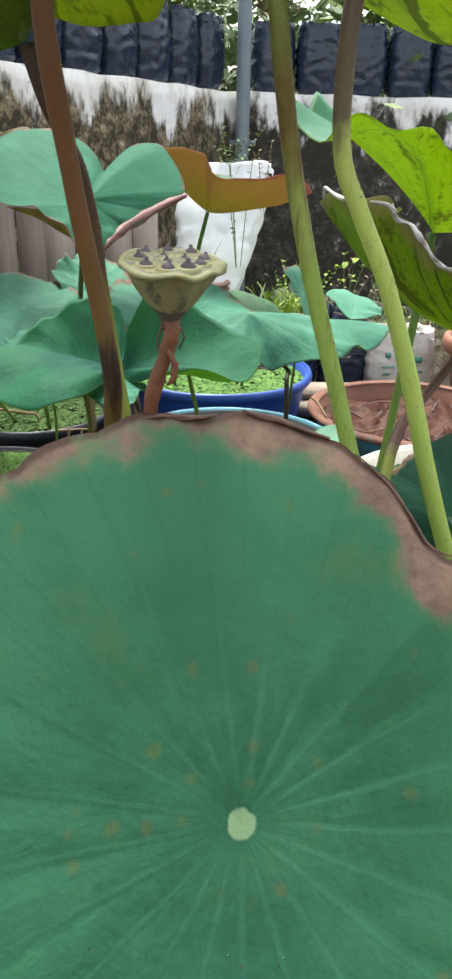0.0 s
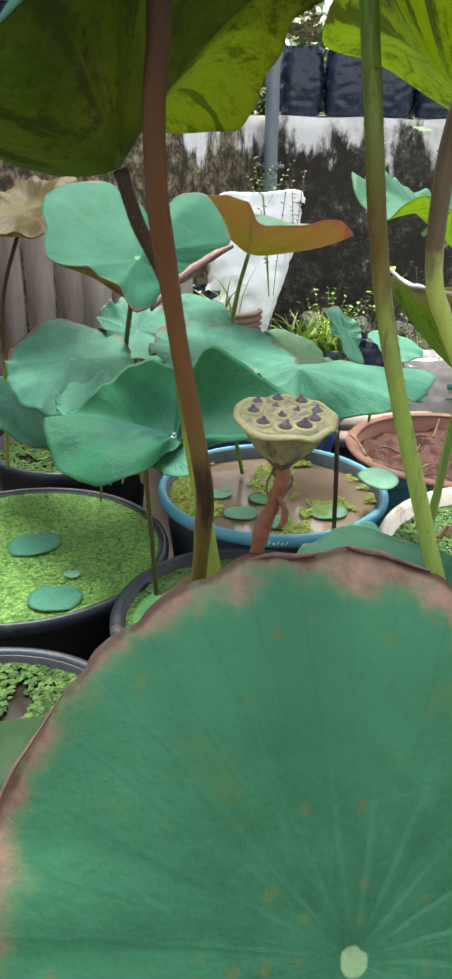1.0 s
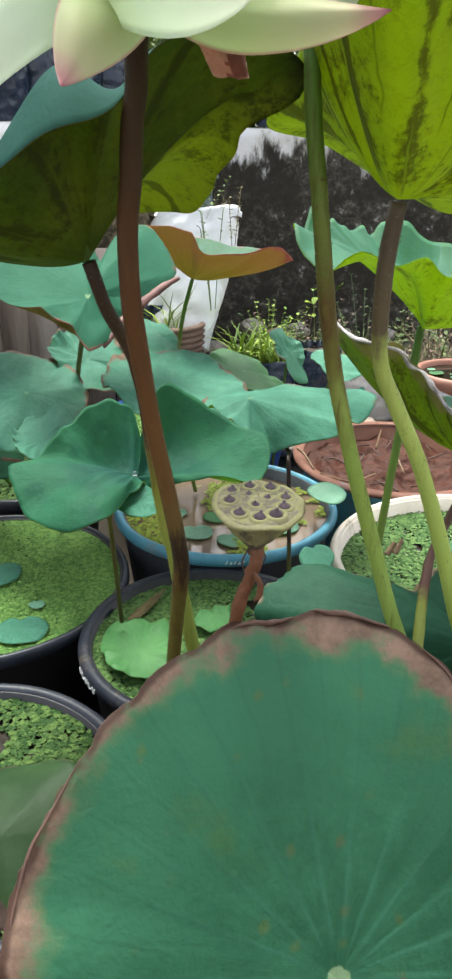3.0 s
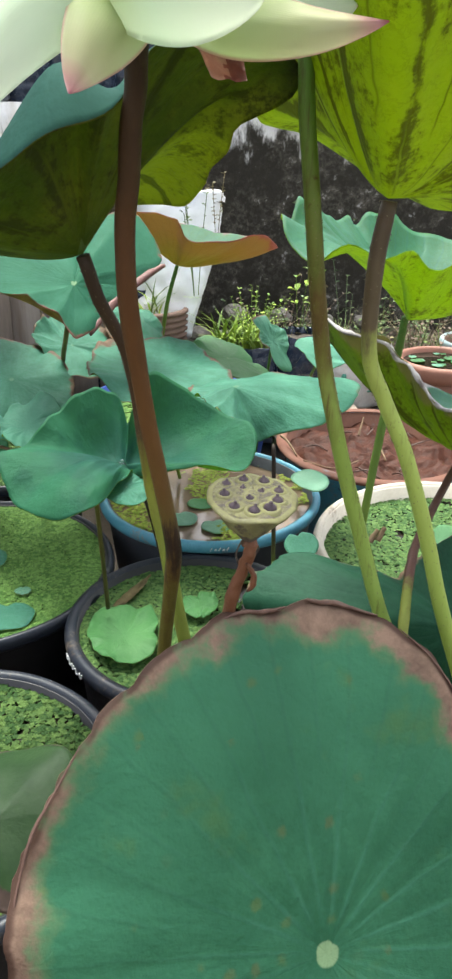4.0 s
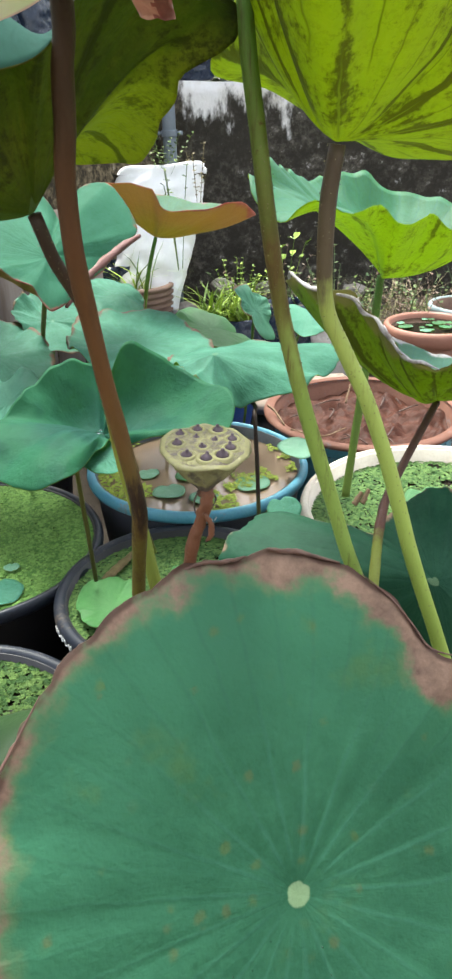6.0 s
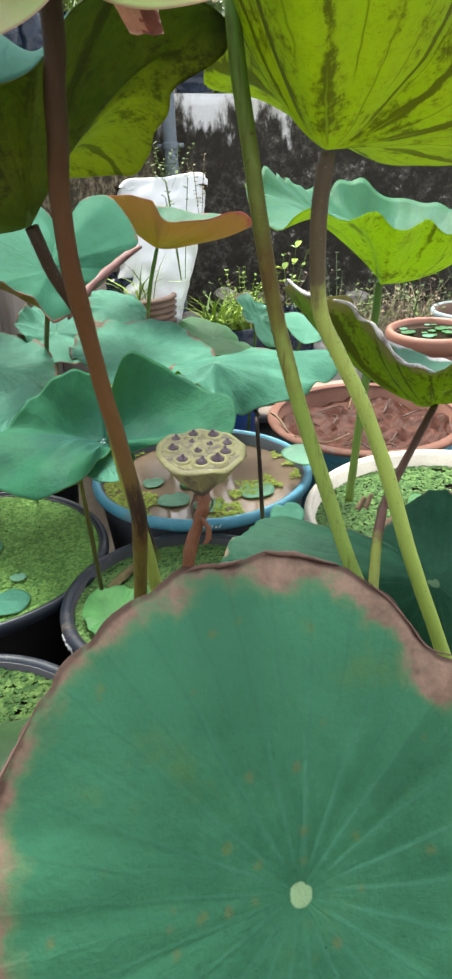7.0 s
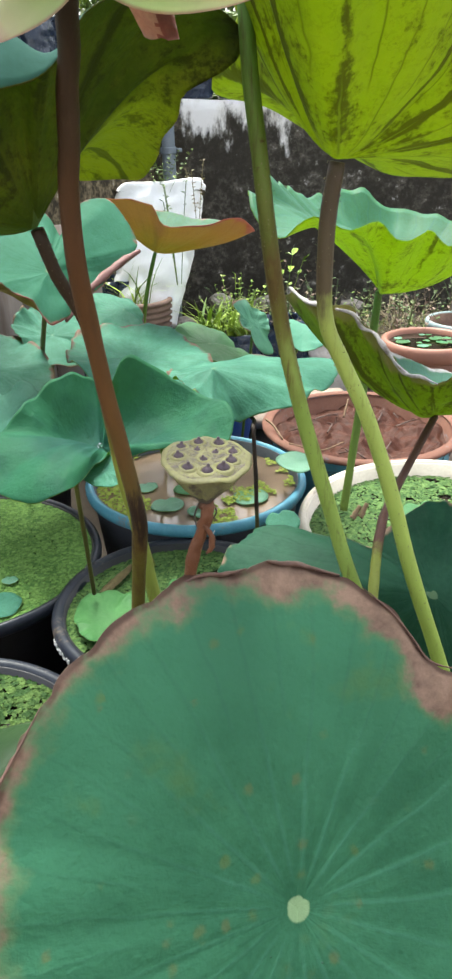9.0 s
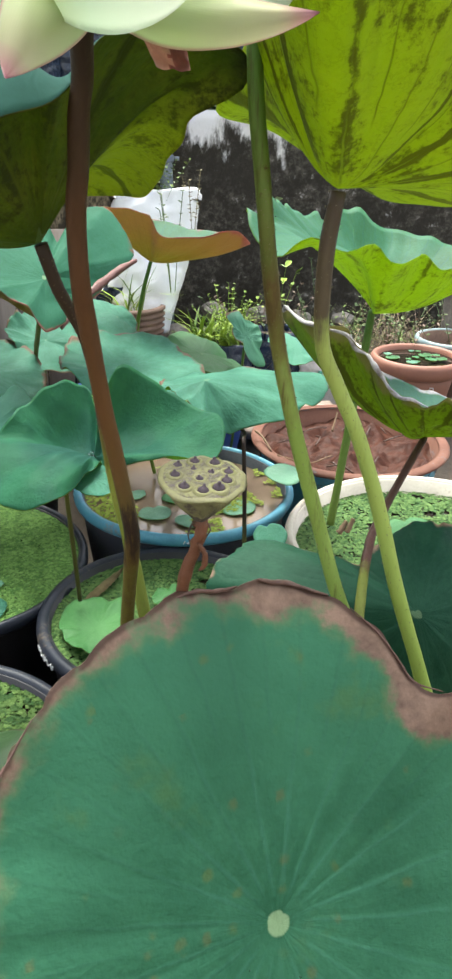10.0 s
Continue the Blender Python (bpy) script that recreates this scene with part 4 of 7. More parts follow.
wall_run("wall_side", (-1.75, 1.1), CORNER, 0.30, 1.10, "whitewashed garden wall stained brown by damp")


def pipe():
    thing = tagged(empty("drain_pipe", (-0.02, 3.84, 0.2)), "grey plastic drain pipe fixed upright to the wall corner", "pipe")
    bm = tube_mesh([(-0.016, 3.85, 0.05), (-0.020, 3.85, 0.8), (-0.027, 3.85, 1.55), (-0.032, 3.85, 2.3)], [0.031], 12, 20)
    part("tube", bm, PIPE_GREY, thing)
    bm = tube_mesh([(-0.021, 3.85, 0.874), (-0.021, 3.85, 0.889), (-0.021, 3.85, 0.904)], [0.036], 6, 20)
    clamp = part("clamp", bm, PIPE_GREY, thing, "pipe clamp with a lug on each side")
    for s in (-1, 1):
        bm = bmesh.new()
        bmesh.ops.create_cube(bm, size=1.0, matrix=pose(-0.021 + s * 0.048, 3.86, 0.889) @ Matrix.Diagonal((0.03, 0.012, 0.018, 1)))
        bmesh.ops.bevel(bm, geom=bm.edges[:], offset=0.002, segments=2, affect="EDGES")
        part("lug", bm, PIPE_GREY, clamp)


pipe()


# ---- grow bags on the wall ----
def grow_bag_mesh(w, d, h, seed):
    """A soil-filled plastic bag: bulged, creased, with a gathered top edge."""
    bm = bmesh.new()
    sides, rows = 56, 26
    rings = []
    for j in range(rows + 1):
        f = j / rows
        ring = []
        for k in range(sides):
            a = 2 * math.pi * k / sides
            ca, sa = math.cos(a), math.sin(a)
            sq = (abs(ca) ** 3.2 + abs(sa) ** 3.2) ** (-1 / 3.2)
            bulge = 0.90 + 0.10 * math.sin(math.pi * min(1, f * 1.05)) - (0.10 if j == 0 else 0)
            p = Vector((ca * sq * w * 0.5 * bulge, sa * sq * d * 0.5 * bulge, f * h))
            crease = 0.004 - abs(noise.noise(Vector((p.x * 20 + p.z * 14 + seed * 5, p.y * 20, p.z * 26 - p.x * 9)))) * 0.010 + noise.noise(Vector((p.x * 30, p.y * 30 + seed, p.z * 60))) * 0.003
            crease += 0.004 * math.sin(p.z * 120 + 5 * noise.noise(Vector((p.x * 14, p.y * 14, seed)))) * noise.noise(Vector((seed, p.x * 8, p.z * 12)))
            p += Vector((ca, sa, 0)) * crease
            if j == rows:
                p.z += 0.010 * noise.noise(Vector((ca * 2, sa * 2, seed)))
            ring.append(bm.verts.new(p))
        rings.append(ring)
    for a, b in zip(rings[:-1], rings[1:]):
        for k in range(sides):
            bm.faces.new((a[k], a[(k + 1) % sides], b[(k + 1) % sides], b[k]))
    bm.faces.new(rings[0][::-1])
    inner = [bm.verts.new(Vector((v.co.x * 0.96, v.co.y * 0.96, v.co.z - 0.03))) for v in rings[-1]]
    for k in range(sides):
        bm.faces.new((rings[-1][k], rings[-1][(k + 1) % sides], inner[(k + 1) % sides], inner[k]))
    return bm, inner


def grow_bag(at, turn, w, d, h, seed, group="grow bags on the wall", label="black plastic grow bag of soil standing on the wall"):
    thing = tagged(empty("grow_bag"), label, "grow bag", group)
    bm, inner = grow_bag_mesh(w, d, h, seed)
    ob = part("bag", bm, BAG_PLASTIC, thing)
    bm = bmesh.new()
    bmesh.ops.create_grid(bm, x_segments=8, y_segments=8, size=0.5, matrix=pose(0, 0, h - 0.028) @ Matrix.Diagonal((w * 0.86, d * 0.86, 1, 1)))
    for v in bm.verts:
        v.co.z += 0.008 * noise.noise(v.co * 30)
    part("soil", bm, SOIL, thing)
    thing.matrix_basis = pose(*at, 0, 0, turn)
    return thing


rnd = random.Random(5)
first = [grow_bag((0.10, 4.05, 1.10), 0, 0.205, 0.20, 0.285, s) for s in (1, 2, 3)]
for i, ob in enumerate(first):
    ob.matrix_basis = pose(0.11 + 0.212 * i, 4.06, 1.104, 0, 0, rnd.uniform(-6, 6))
for i in range(3, 11):
    copy_thing(first[i % 3], pose(0.11 + 0.212 * i, 4.06 + rnd.uniform(-0.01, 0.01), 1.104, 0, 0, rnd.uniform(-8, 8)))
side_dir = (Vector((*CORNER, 0)) - Vector((-1.75, 1.1, 0))).normalized()
side_turn = math.degrees(math.atan2(side_dir.y, side_dir.x))
side_back = Vector((-side_dir.y, side_dir.x, 0))
for i in range(12):
    p = Vector((*CORNER, 0)) - side_dir * (0.12 + 0.212 * i) + side_back * 0.13
    copy_thing(first[(i * 2 + 1) % 3], pose(p.x, p.y, 1.104, 0, 0, side_turn + rnd.uniform(-8, 8)))

# ---- foliage beyond the wall ----
for i in range(9):
    p = Vector((*CORNER, 0)) - side_dir * (0.25 + 0.24 * i) + side_back * 0.13
    sprig("bright straggling weeds growing out of the grow bags", (p.x, p.y, 1.36), 12, 0.16 + 0.05 * (i % 3), 0.042, (LIME_LEAF, GRASS, DRY_GRASS)[i % 3], 340 + i, 1.0)
    grass_tuft("thin bright grass growing out of the grow bags", (p.x, p.y, 1.36), 40, 0.09, 0.20, 0.0035, (GRASS, LIME_LEAF)[i % 2], 360 + i, 1.0)
for i in range(7):
    sprig("straggling weeds growing out of the grow bags", (-0.55 + 0.35 * i, 4.1 + 0.03 * (i % 2), 1.36), 7, 0.22, 0.05, (GRASS, FAR_GREEN, DRY_GRASS)[i % 3], 40 + i, 0.9)


def palm(label, at, fronds, length, seed, name="palm"):
    rnd = random.Random(seed)
    thing = tagged(empty(name, at), label, "palm", "palms beyond the wall")
    trunk = tube_mesh([Vector(at) * 1.0, Vector(at) + Vector((0.03, 0, 0.8)), Vector(at) + Vector((0.0, 0, 1.5))], [0.10, 0.07], 10, 12, 0.2, seed)
    part("trunk", trunk, DRY_STICK, thing)
    crown = Vector(at) + Vector((0, 0, 1.48))
    for k in range(fronds):
        a = rnd.uniform(0, 6.283)
        verts, faces = [], []
        d = Vector((math.cos(a), math.sin(a), 0))
        side = Vector((-d.y, d.x, 0))
        ln, droop = length * rnd.uniform(0.7, 1.1), rnd.uniform(0.5, 1.2)
        for i in range(26):
            f = i / 25
            p = crown + d * ln * f + Vector((0, 0, ln * (0.55 * f - droop * f * f)))
            for s in (-1, 1):
                tip = p + side * s * ln * 0.30 * (1 - 0.5 * f) + d * ln * 0.12 + Vector((0, 0, -ln * 0.10))
                b = len(verts)
                w = d * ln * 0.012
                verts += [tuple(p - w), tuple(p + w), tuple(tip)]
                faces.append((b, b + 1, b + 2))
        me = bpy.data.meshes.new("frond")
        me.from_pydata(verts, [], faces)
        me.materials.append(FAR_GREEN if k % 3 else DRY_GRASS)
        ob = new("frond", me)
        ob.parent = thing
        ob.matrix_parent_inverse = Matrix.Translation(-Vector(at))
    return thing


palm("green palm with arching fronds beyond the wall", (0.55, 5.4, GROUND - 0.05), 16, 1.0, 11)
palm("green palm with arching fronds beyond the wall", (1.7, 5.9, GROUND - 0.05), 16, 1.1, 12)
palm("green palm with arching fronds beyond the wall", (-1.2, 5.6, GROUND - 0.05), 16, 1.1, 13)


def shrub(label, at, size, count, leaf, material, seed, name="shrub"):
    """A loose mass of small leaves with gaps, on a few bare stems."""
    rnd = random.Random(seed)
    verts, faces = [], []
    while len(faces) < count:
        p = Vector((rnd.gauss(0, 0.42), rnd.gauss(0, 0.42), rnd.gauss(0, 0.42)))
        if noise.noise(p * 3.0 + Vector((seed, 0, 0))) < -0.05:
            continue
        q = Vector((p.x * size[0], p.y * size[1], size[2] * (0.55 + 0.5 * p.z)))
        d = Vector((rnd.gauss(0, 1), rnd.gauss(0, 1), rnd.gauss(-0.2, 0.7))).normalized()
        side = d.cross(Vector((rnd.gauss(0, 1), rnd.gauss(0, 1), 1))).normalized()
        ln = leaf * rnd.uniform(0.5, 1.3)
        b = len(verts)
        for v in (q, q + d * ln * 0.5 + side * ln * 0.2, q + d * ln, q + d * ln * 0.5 - side * ln * 0.2):
            verts.append(tuple(v))
        faces.append((b, b + 1, b + 2, b + 3))
    me = bpy.data.meshes.new(name)
    me.from_pydata(verts, [], faces)
    me.materials.append(material)
    ob = new(name, me)
    ob.location = at
    return tagged(ob, label, "shrub", kind="stuff")


for i, (x, y, w, h, tone) in enumerate([(-1.6, 5.2, 1.2, 2.2, FAR_GREEN), (-0.3, 6.2, 1.2, 2.0, FAR_GREEN), (0.9, 5.6, 1.0, 1.9, GRASS), (2.0, 6.0, 1.3, 2.3, FAR_GREEN), (0.3, 7.8, 2.6, 3.0, FAR_GREEN), (-2.6, 4.4, 1.2, 2.4, GRASS), (3.3, 5.4, 1.3, 2.4, GRASS), (0.2, 5.0, 0.8, 1.9, FAR_GREEN), (0.95, 4.9, 0.7, 1.8, GRASS)]):
    shrub("loose green shrubs beyond the garden wall", (x, y, GROUND + 0.05), (w, 0.8, h), 2600, 0.13, tone, 200 + i)

# ---- tubs ----
tub("wide black plastic tub filled with bright floating fern", -0.547, 1.406, 0.20, 0.30, BLACK_PLASTIC, RIM_PLASTIC, seed=1)
MARKED_TUB = tub("black plastic tub with white marker strokes on its rim", -0.080, 1.180, 0.205, 0.247, BLACK_PLASTIC, RIM_PLASTIC, seed=2, rim_w=0.026)
tub("black plastic tub with broken patches of floating fern", -0.460, 0.800, 0.20, 0.262, BLACK_PLASTIC, RIM_PLASTIC, seed=3, rim_w=0.026)
BLUE_TUB = tub("grey plastic tub with a pale blue rim and muddy water", -0.026, 1.680, 0.235, 0.274, GREY_BODY, BLUE_PAINT, seed=4, rim_w=0.022)
tub("deep blue plastic tub with floating fern", -0.085, 2.30, 0.25, 0.305, DEEP_BLUE, DEEP_BLUE, seed=5, foot=-0.02)
tub("terracotta-coloured tub of wet mud with a blue lip", 0.465, 1.965, 0.240, 0.285, BLUE_PAINT, TERRACOTTA, TERRACOTTA, seed=6, rim_w=0.034, rim_h=0.018)
tub("cream plastic tub filled with floating fern", 0.490, 1.335, 0.265, 0.315, CREAM, CREAM, seed=7)
tub("black plastic tub of floating fern behind the others", -0.57, 1.95, 0.22, 0.22, BLACK_PLASTIC, RIM_PLASTIC, seed=8)

# ---- what the tubs hold ----
disc("pond_water", "dark still water in the black tub", "water", -0.547, 1.406, 0.184, 0.284, DARK_WATER)
fern_carpet("dense bright green floating fern covering the tub's water", -0.547, 1.406, 0.187, 0.280, 32000, 0.0048, AZOLLA, seed=1)
disc("pond_water", "dark still water in the marked black tub", "water", -0.080, 1.180, 0.178, 0.227, DARK_WATER)
fern_carpet("green floating fern with twigs in the marked tub", -0.080, 1.180, 0.181, 0.222, 13000, 0.0044, AZOLLA_DEEP, gaps=0.12, seed=2)
disc("pond_water", "dark water between patches of floating fern", "water", -0.460, 0.800, 0.176, 0.240, DARK_WATER)
fern_carpet("broken patches of green floating fern on dark water", -0.460, 0.800, 0.179, 0.234, 5200, 0.0066, AZOLLA_DULL, gaps=0.30, seed=3, scale=16)
disc("pond_water", "muddy brown water in the blue-rimmed tub", "water", -0.026, 1.680, 0.200, 0.256, MUD_WATER)
fern_carpet("yellowish duckweed scattered on the muddy water", -0.026, 1.680, 0.203, 0.248, 2000, 0.0050, DUCKWEED, gaps=0.60, seed=4, scale=7, name="duckweed")
disc("pond_water", "dark water in the deep blue tub", "water", -0.085, 2.30, 0.215, 0.288, DARK_WATER)
fern_carpet("green floating fern in the deep blue tub", -0.085, 2.30, 0.218, 0.282, 7000, 0.0062, AZOLLA, gaps=0.12, seed=5)
disc("mud", "wet reddish brown mud with roots in the terracotta tub", "mud", 0.465, 1.965, 0.190, 0.258, MUD, 0.028, 40, 120, 3)
disc("pond_water", "dark water in the cream tub", "water", 0.490, 1.335, 0.222, 0.296, DARK_WATER)
fern_carpet("green floating fern with dark gaps in the cream tub", 0.490, 1.335, 0.225, 0.29, 18000, 0.0044, AZOLLA_DEEP, gaps=0.10, seed=6, scale=26)
disc("pond_water", "dark water in the far black tub", "water", -0.57, 1.95, 0.185, 0.204, DARK_WATER)
fern_carpet("green floating fern in the far black tub", -0.57, 1.95, 0.188, 0.20, 4200, 0.006, AZOLLA_DULL, gaps=0.2, seed=7)

for i, (x, y, z, r, tone) in enumerate([(-0.535, 1.42, 0.196, 0.055, TEAL), (-0.44, 1.215, 0.197, 0.050, TEAL), (-0.425, 1.30, 0.197, 0.016, PAD_TOP)]):
    lily_pad("small bluish green floating leaf among the fern", x, y, z, r, tone, GREEN_UNDER, i)
for i, (x, y, z, r, tone) in enumerate([(-0.10, 1.58, 0.206, 0.040, PAD_TOP), (-0.02, 1.54, 0.206, 0.036, PAD_TOP), (-0.15, 1.68, 0.206, 0.028, PAD_TOP), (0.10, 1.60, 0.206, 0.044, PAD_TOP), (-0.05, 1.66, 0.206, 0.034, YOUNG_TOP)]):
    lily_pad("small round floating leaf on muddy water", x, y, z, r, tone, GREEN_UNDER, 10 + i)
lily_pad("round pale green young leaf held over the tub's rim", 0.213, 1.615, 0.286, 0.047, PAD_TOP, GREEN_UNDER, 30, (0.05, -0.12, 1), notch=False)
lily_pad("pale yellowish leaf lying on the fern", 0.47, 1.40, 0.236, 0.060, PALE_TOP, GREEN_UNDER, 31, (0.1, -0.25, 1))
lily_pad("bluish green leaf lying over the cream tub's edge", *(0.0974, 1.1000, 0.4096), 0.030, TEAL, GREEN_UNDER, 32, (0.0, -0.4, 1))


def twig(label, pts, r, material, name="twig"):
    ob = part(name, tube_mesh(pts, [r, r * 0.9, r * 0.6], 14, 8, 0.4, len(label)), material)
    return tagged(ob, label, "twig", "twigs and stumps")


ROOT = plain("wet_root", (0.030, 0.013, 0.010), (0.085, 0.045, 0.032), 60, 0.5, 0.3)
rnd = random.Random(41)
for i in range(11):
    a, q, turn = rnd.uniform(0, 6.28), 0.20 * math.sqrt(rnd.random()), rnd.uniform(0, 6.28)
    c, bend = Vector((0.465 + q * math.cos(a), 1.965 + q * math.sin(a), 0.207)), rnd.uniform(-0.8, 0.8)
    d, e = Vector((math.cos(turn), math.sin(turn), 0)), Vector((math.cos(turn + bend), math.sin(turn + bend), 0))
    reach = rnd.uniform(0.025, 0.05)
    twig("thin dark root lying on the wet mud", [c - d * reach - Vector((0, 0, 0.008)), c + Vector((0, 0, 0.004)), c + e * reach - Vector((0, 0, 0.006))], 0.0024, ROOT, "root")


SPLIT_STALK = plain("split_dry_stalk", (0.10, 0.075, 0.030), (0.27, 0.21, 0.10), 60, 0.8, 0.6)


def split_stalk(label, a, b, w):
    """A dry stalk split lengthwise: a ragged, tapering trough."""
    a, b = Vector(a), Vector(b)
    d = (b - a).normalized()
    side = d.cross(Vector((0, 0, 1))).normalized()
    bm = bmesh.new()
    grid = []
    for i in range(25):
        f = i / 24
        half = w * (0.55 + 0.45 * math.sin(math.pi * min(1.0, 0.15 + f * 0.95))) * (1.0 if f < 0.8 else (1.0 - f) / 0.2 * 0.8 + 0.2)
        row = []
        for k in range(9):
            g = k / 4 - 1
            rag = 0.25 * w * noise.noise(Vector((i * 0.9, k * 0.4, 3.0)))
            row.append(bm.verts.new(a.lerp(b, f) + side * (g * half + rag * abs(g)) + Vector((0, 0, 0.5 * w * (1 - g * g) + 0.15 * w * noise.noise(Vector((i * 0.4, k * 0.8, 9)))))))
        grid.append(row)
    for i in range(24):
        for k in range(8):
            bm.faces.new((grid[i][k], grid[i + 1][k], grid[i + 1][k + 1], grid[i][k + 1]))
    bmesh.ops.solidify(bm, geom=bm.faces[:], thickness=0.0015)
    return tagged(part("twig", bm, SPLIT_STALK), label, "twig", "twigs and stumps")


split_stalk("dry split leaf stalk lying on the fern", (-0.2381, 1.2387, 0.1900), (-0.1683, 1.3378, 0.2000), 0.011)
twig("cut stalk stump standing in the cream tub", [(0.2479, 1.2000, 0.3525), (0.2634, 1.2100, 0.3739)], 0.006, DRY_STICK, "stump")
twig("cut stalk stump standing in the cream tub", [(0.2627, 1.2000, 0.3547), (0.2768, 1.2100, 0.3788)], 0.006, DRY_STICK, "stump")


def stroke(pts):
    return part("marker_stroke", tube_mesh(pts, [0.0014], 14, 6), PAINT_MARK, next(c for c in MARKED_TUB.children if c.name.startswith("rim")), "white marker stroke")


# unreadable marker strokes on the rim
for k in range(5):
    a = radians(200 + k * 3.6)
    c = Vector((-0.080 + 0.2475 * math.cos(a), 1.180 + 0.2475 * math.sin(a), 0.188))
    d = Vector((-math.sin(a), math.cos(a), 0))
    stroke([c - d * 0.004 + Vector((0, 0, 0.005)), c - d * 0.001 + Vector((0, 0, -0.005)), c + d * 0.003 + Vector((0, 0, -0.003)), c + d * 0.004 + Vector((0, 0, 0.005 * (-1) ** k))])

blue_rim = next(c for c in BLUE_TUB.children if c.name.startswith("rim"))
for k in range(5):
    a = radians(267.5 + k * 1.9)
    c = Vector((-0.026 + 0.2745 * math.cos(a), 1.680 + 0.2745 * math.sin(a), 0.221))
    part("marker_stroke", tube_mesh([c + Vector((-0.002, 0, -0.004)), c + Vector((0.001, 0, 0.001)), c + Vector((0.002, 0, 0.004 * (-1) ** k))], [0.0011], 8, 6), PAINT_MARK, blue_rim, "worn white marker stroke")

RED_LIP = plain("rolled_leaf_edge_red", (0.075, 0.026, 0.021), (0.17, 0.066, 0.052), 30, 0.6, 0.5)
ROLLED = plain("rolled_leaf_edge", (0.070, 0.036, 0.026), (0.17, 0.092, 0.066), 30, 0.6, 0.6)

DRY_LIP = plain("leaf_lip_yellowish", (0.20, 0.17, 0.030), (0.38, 0.30, 0.08), 40, 0.6, 0.3)


def scrap_sheet(a, b, c, d, seed=0):
    """A thin curved flap of leaf spanned by four corners."""
    bm = bmesh.new()
    a, b, c, d = (Vector(p) for p in (a, b, c, d))
    out = (b - a).cross(d - a).normalized()
    grid = [[bm.verts.new(a.lerp(b, i / 10).lerp(d.lerp(c, i / 10), k / 10) + out * (0.006 * math.sin(math.pi * k / 10) + 0.003 * noise.noise(Vector((i * 0.3, k * 0.3, seed))))) for k in range(11)] for i in range(11)]
    for i in range(10):
        for k in range(10):
            bm.faces.new((grid[i][k], grid[i + 1][k], grid[i + 1][k + 1], grid[i][k + 1]))
    bmesh.ops.solidify(bm, geom=bm.faces[:], thickness=0.001)
    return bm


# ---- the large leaf before the camera ----
DEAD_NEAR = [(0, 0.97), (20, 0.97), (36, 0.93), (40, 0.86), (43, 0.77), (48, 0.78), (52, 0.85), (60, 0.90), (72, 0.905), (84, 0.955), (91, 0.87), (95, 0.955), (102, 0.935), (116, 0.93), (128, 0.955), (145, 0.96), (162, 0.935), (178, 0.885), (200, 0.93), (240, 0.97), (300, 0.98), (340, 0.97)]
NEAR_HEART, NEAR_FACING = (-0.009, 0.348, 0.486), (0.4, -1.4, 1)
NEAR_RIM = [(10, 0.264, 0.034, 0.000), (27, 0.270, 0.036, 0.000), (49.5, 0.226, 0.034, 0.000), (50.5, 0.221, 0.032, 0.000), (51.6, 0.217, 0.030, 0.000), (53.8, 0.217, 0.029, 0.000), (56.8, 0.219, 0.028, 0.000), (61, 0.225, 0.026, 0.002), (65.7, 0.238, 0.022, 0.004), (72.7, 0.251, 0.016, 0.006), (80.2, 0.264, 0.006, 0.009), (88, 0.267, 0.002, 0.011), (92.4, 0.2715, 0.002, 0.012), (94.2, 0.2655, 0.003, 0.012), (96.9, 0.2635, 0.006, 0.011), (105.7, 0.269, 0.015, 0.008), (117.5, 0.267, 0.026, 0.004), (135.4, 0.261, 0.039, 0.000), (157.6, 0.251, 0.049, 0.000), (180, 0.235, 0.049, 0.000), (205.5, 0.246, 0.047, 0.000), (235.6, 0.258, 0.031, 0.000), (270, 0.262, 0.000, 0.000), (310, 0.262, 0.030, 0.000), (345, 0.258, 0.030, 0.000)]
near_leaf = lotus_leaf("large deep green lotus leaf with a ragged dry brown edge", NEAR_HEART, NEAR_FACING, NEAR_RIM, TEAL_SPOT, GREEN_UNDER, [(0.10, 0.70, GROUND + 0.3), (0.06, 0.60, 0.30)], GREEN_STALK, 0.008, sink=0.010, power=1.2, rings=40, around=300, ripple=0.003, dead=DEAD_NEAR, seed=2, soften=1.6, ruffle=0.012, dish=0.0, jags=0.018, quilt=0.0026)



def near_point(angle, share, lift=0.0):
    """A place on the large leaf: its angle round the heart and its share of the way to the rim."""
    n, ex, ey = frame_of(NEAR_FACING)
    a = np.array([angle % 360])
    r, h, b = (float(periodic(NEAR_RIM, k, a, 1.6)[0]) for k in (1, 2, 3))
    t = radians(angle)
    h = h * share ** 1.2 + b * 4 * share * (1 - share)
    h += 0.012 * share ** 5 * noise.noise(Vector((math.cos(t) * 5.0, math.sin(t) * 5.0, 9.3)))
    return Vector(NEAR_HEART) + (ex * math.cos(t) + ey * math.sin(t)) * r * share + n * (h + lift)


def lip_on_rim(angles, lift, radii, seed, label):
    """A strip of the dry edge that has rolled up, lying along the rim of the large leaf."""
    pts = [near_point(a, 1.0 - 0.006 * (k % 2), lift) for k, a in enumerate(angles)]
    return part("rolled_edge", tube_mesh(pts, radii, 40, 10, 0.6, seed), ROLLED, near_leaf.children[0], label)


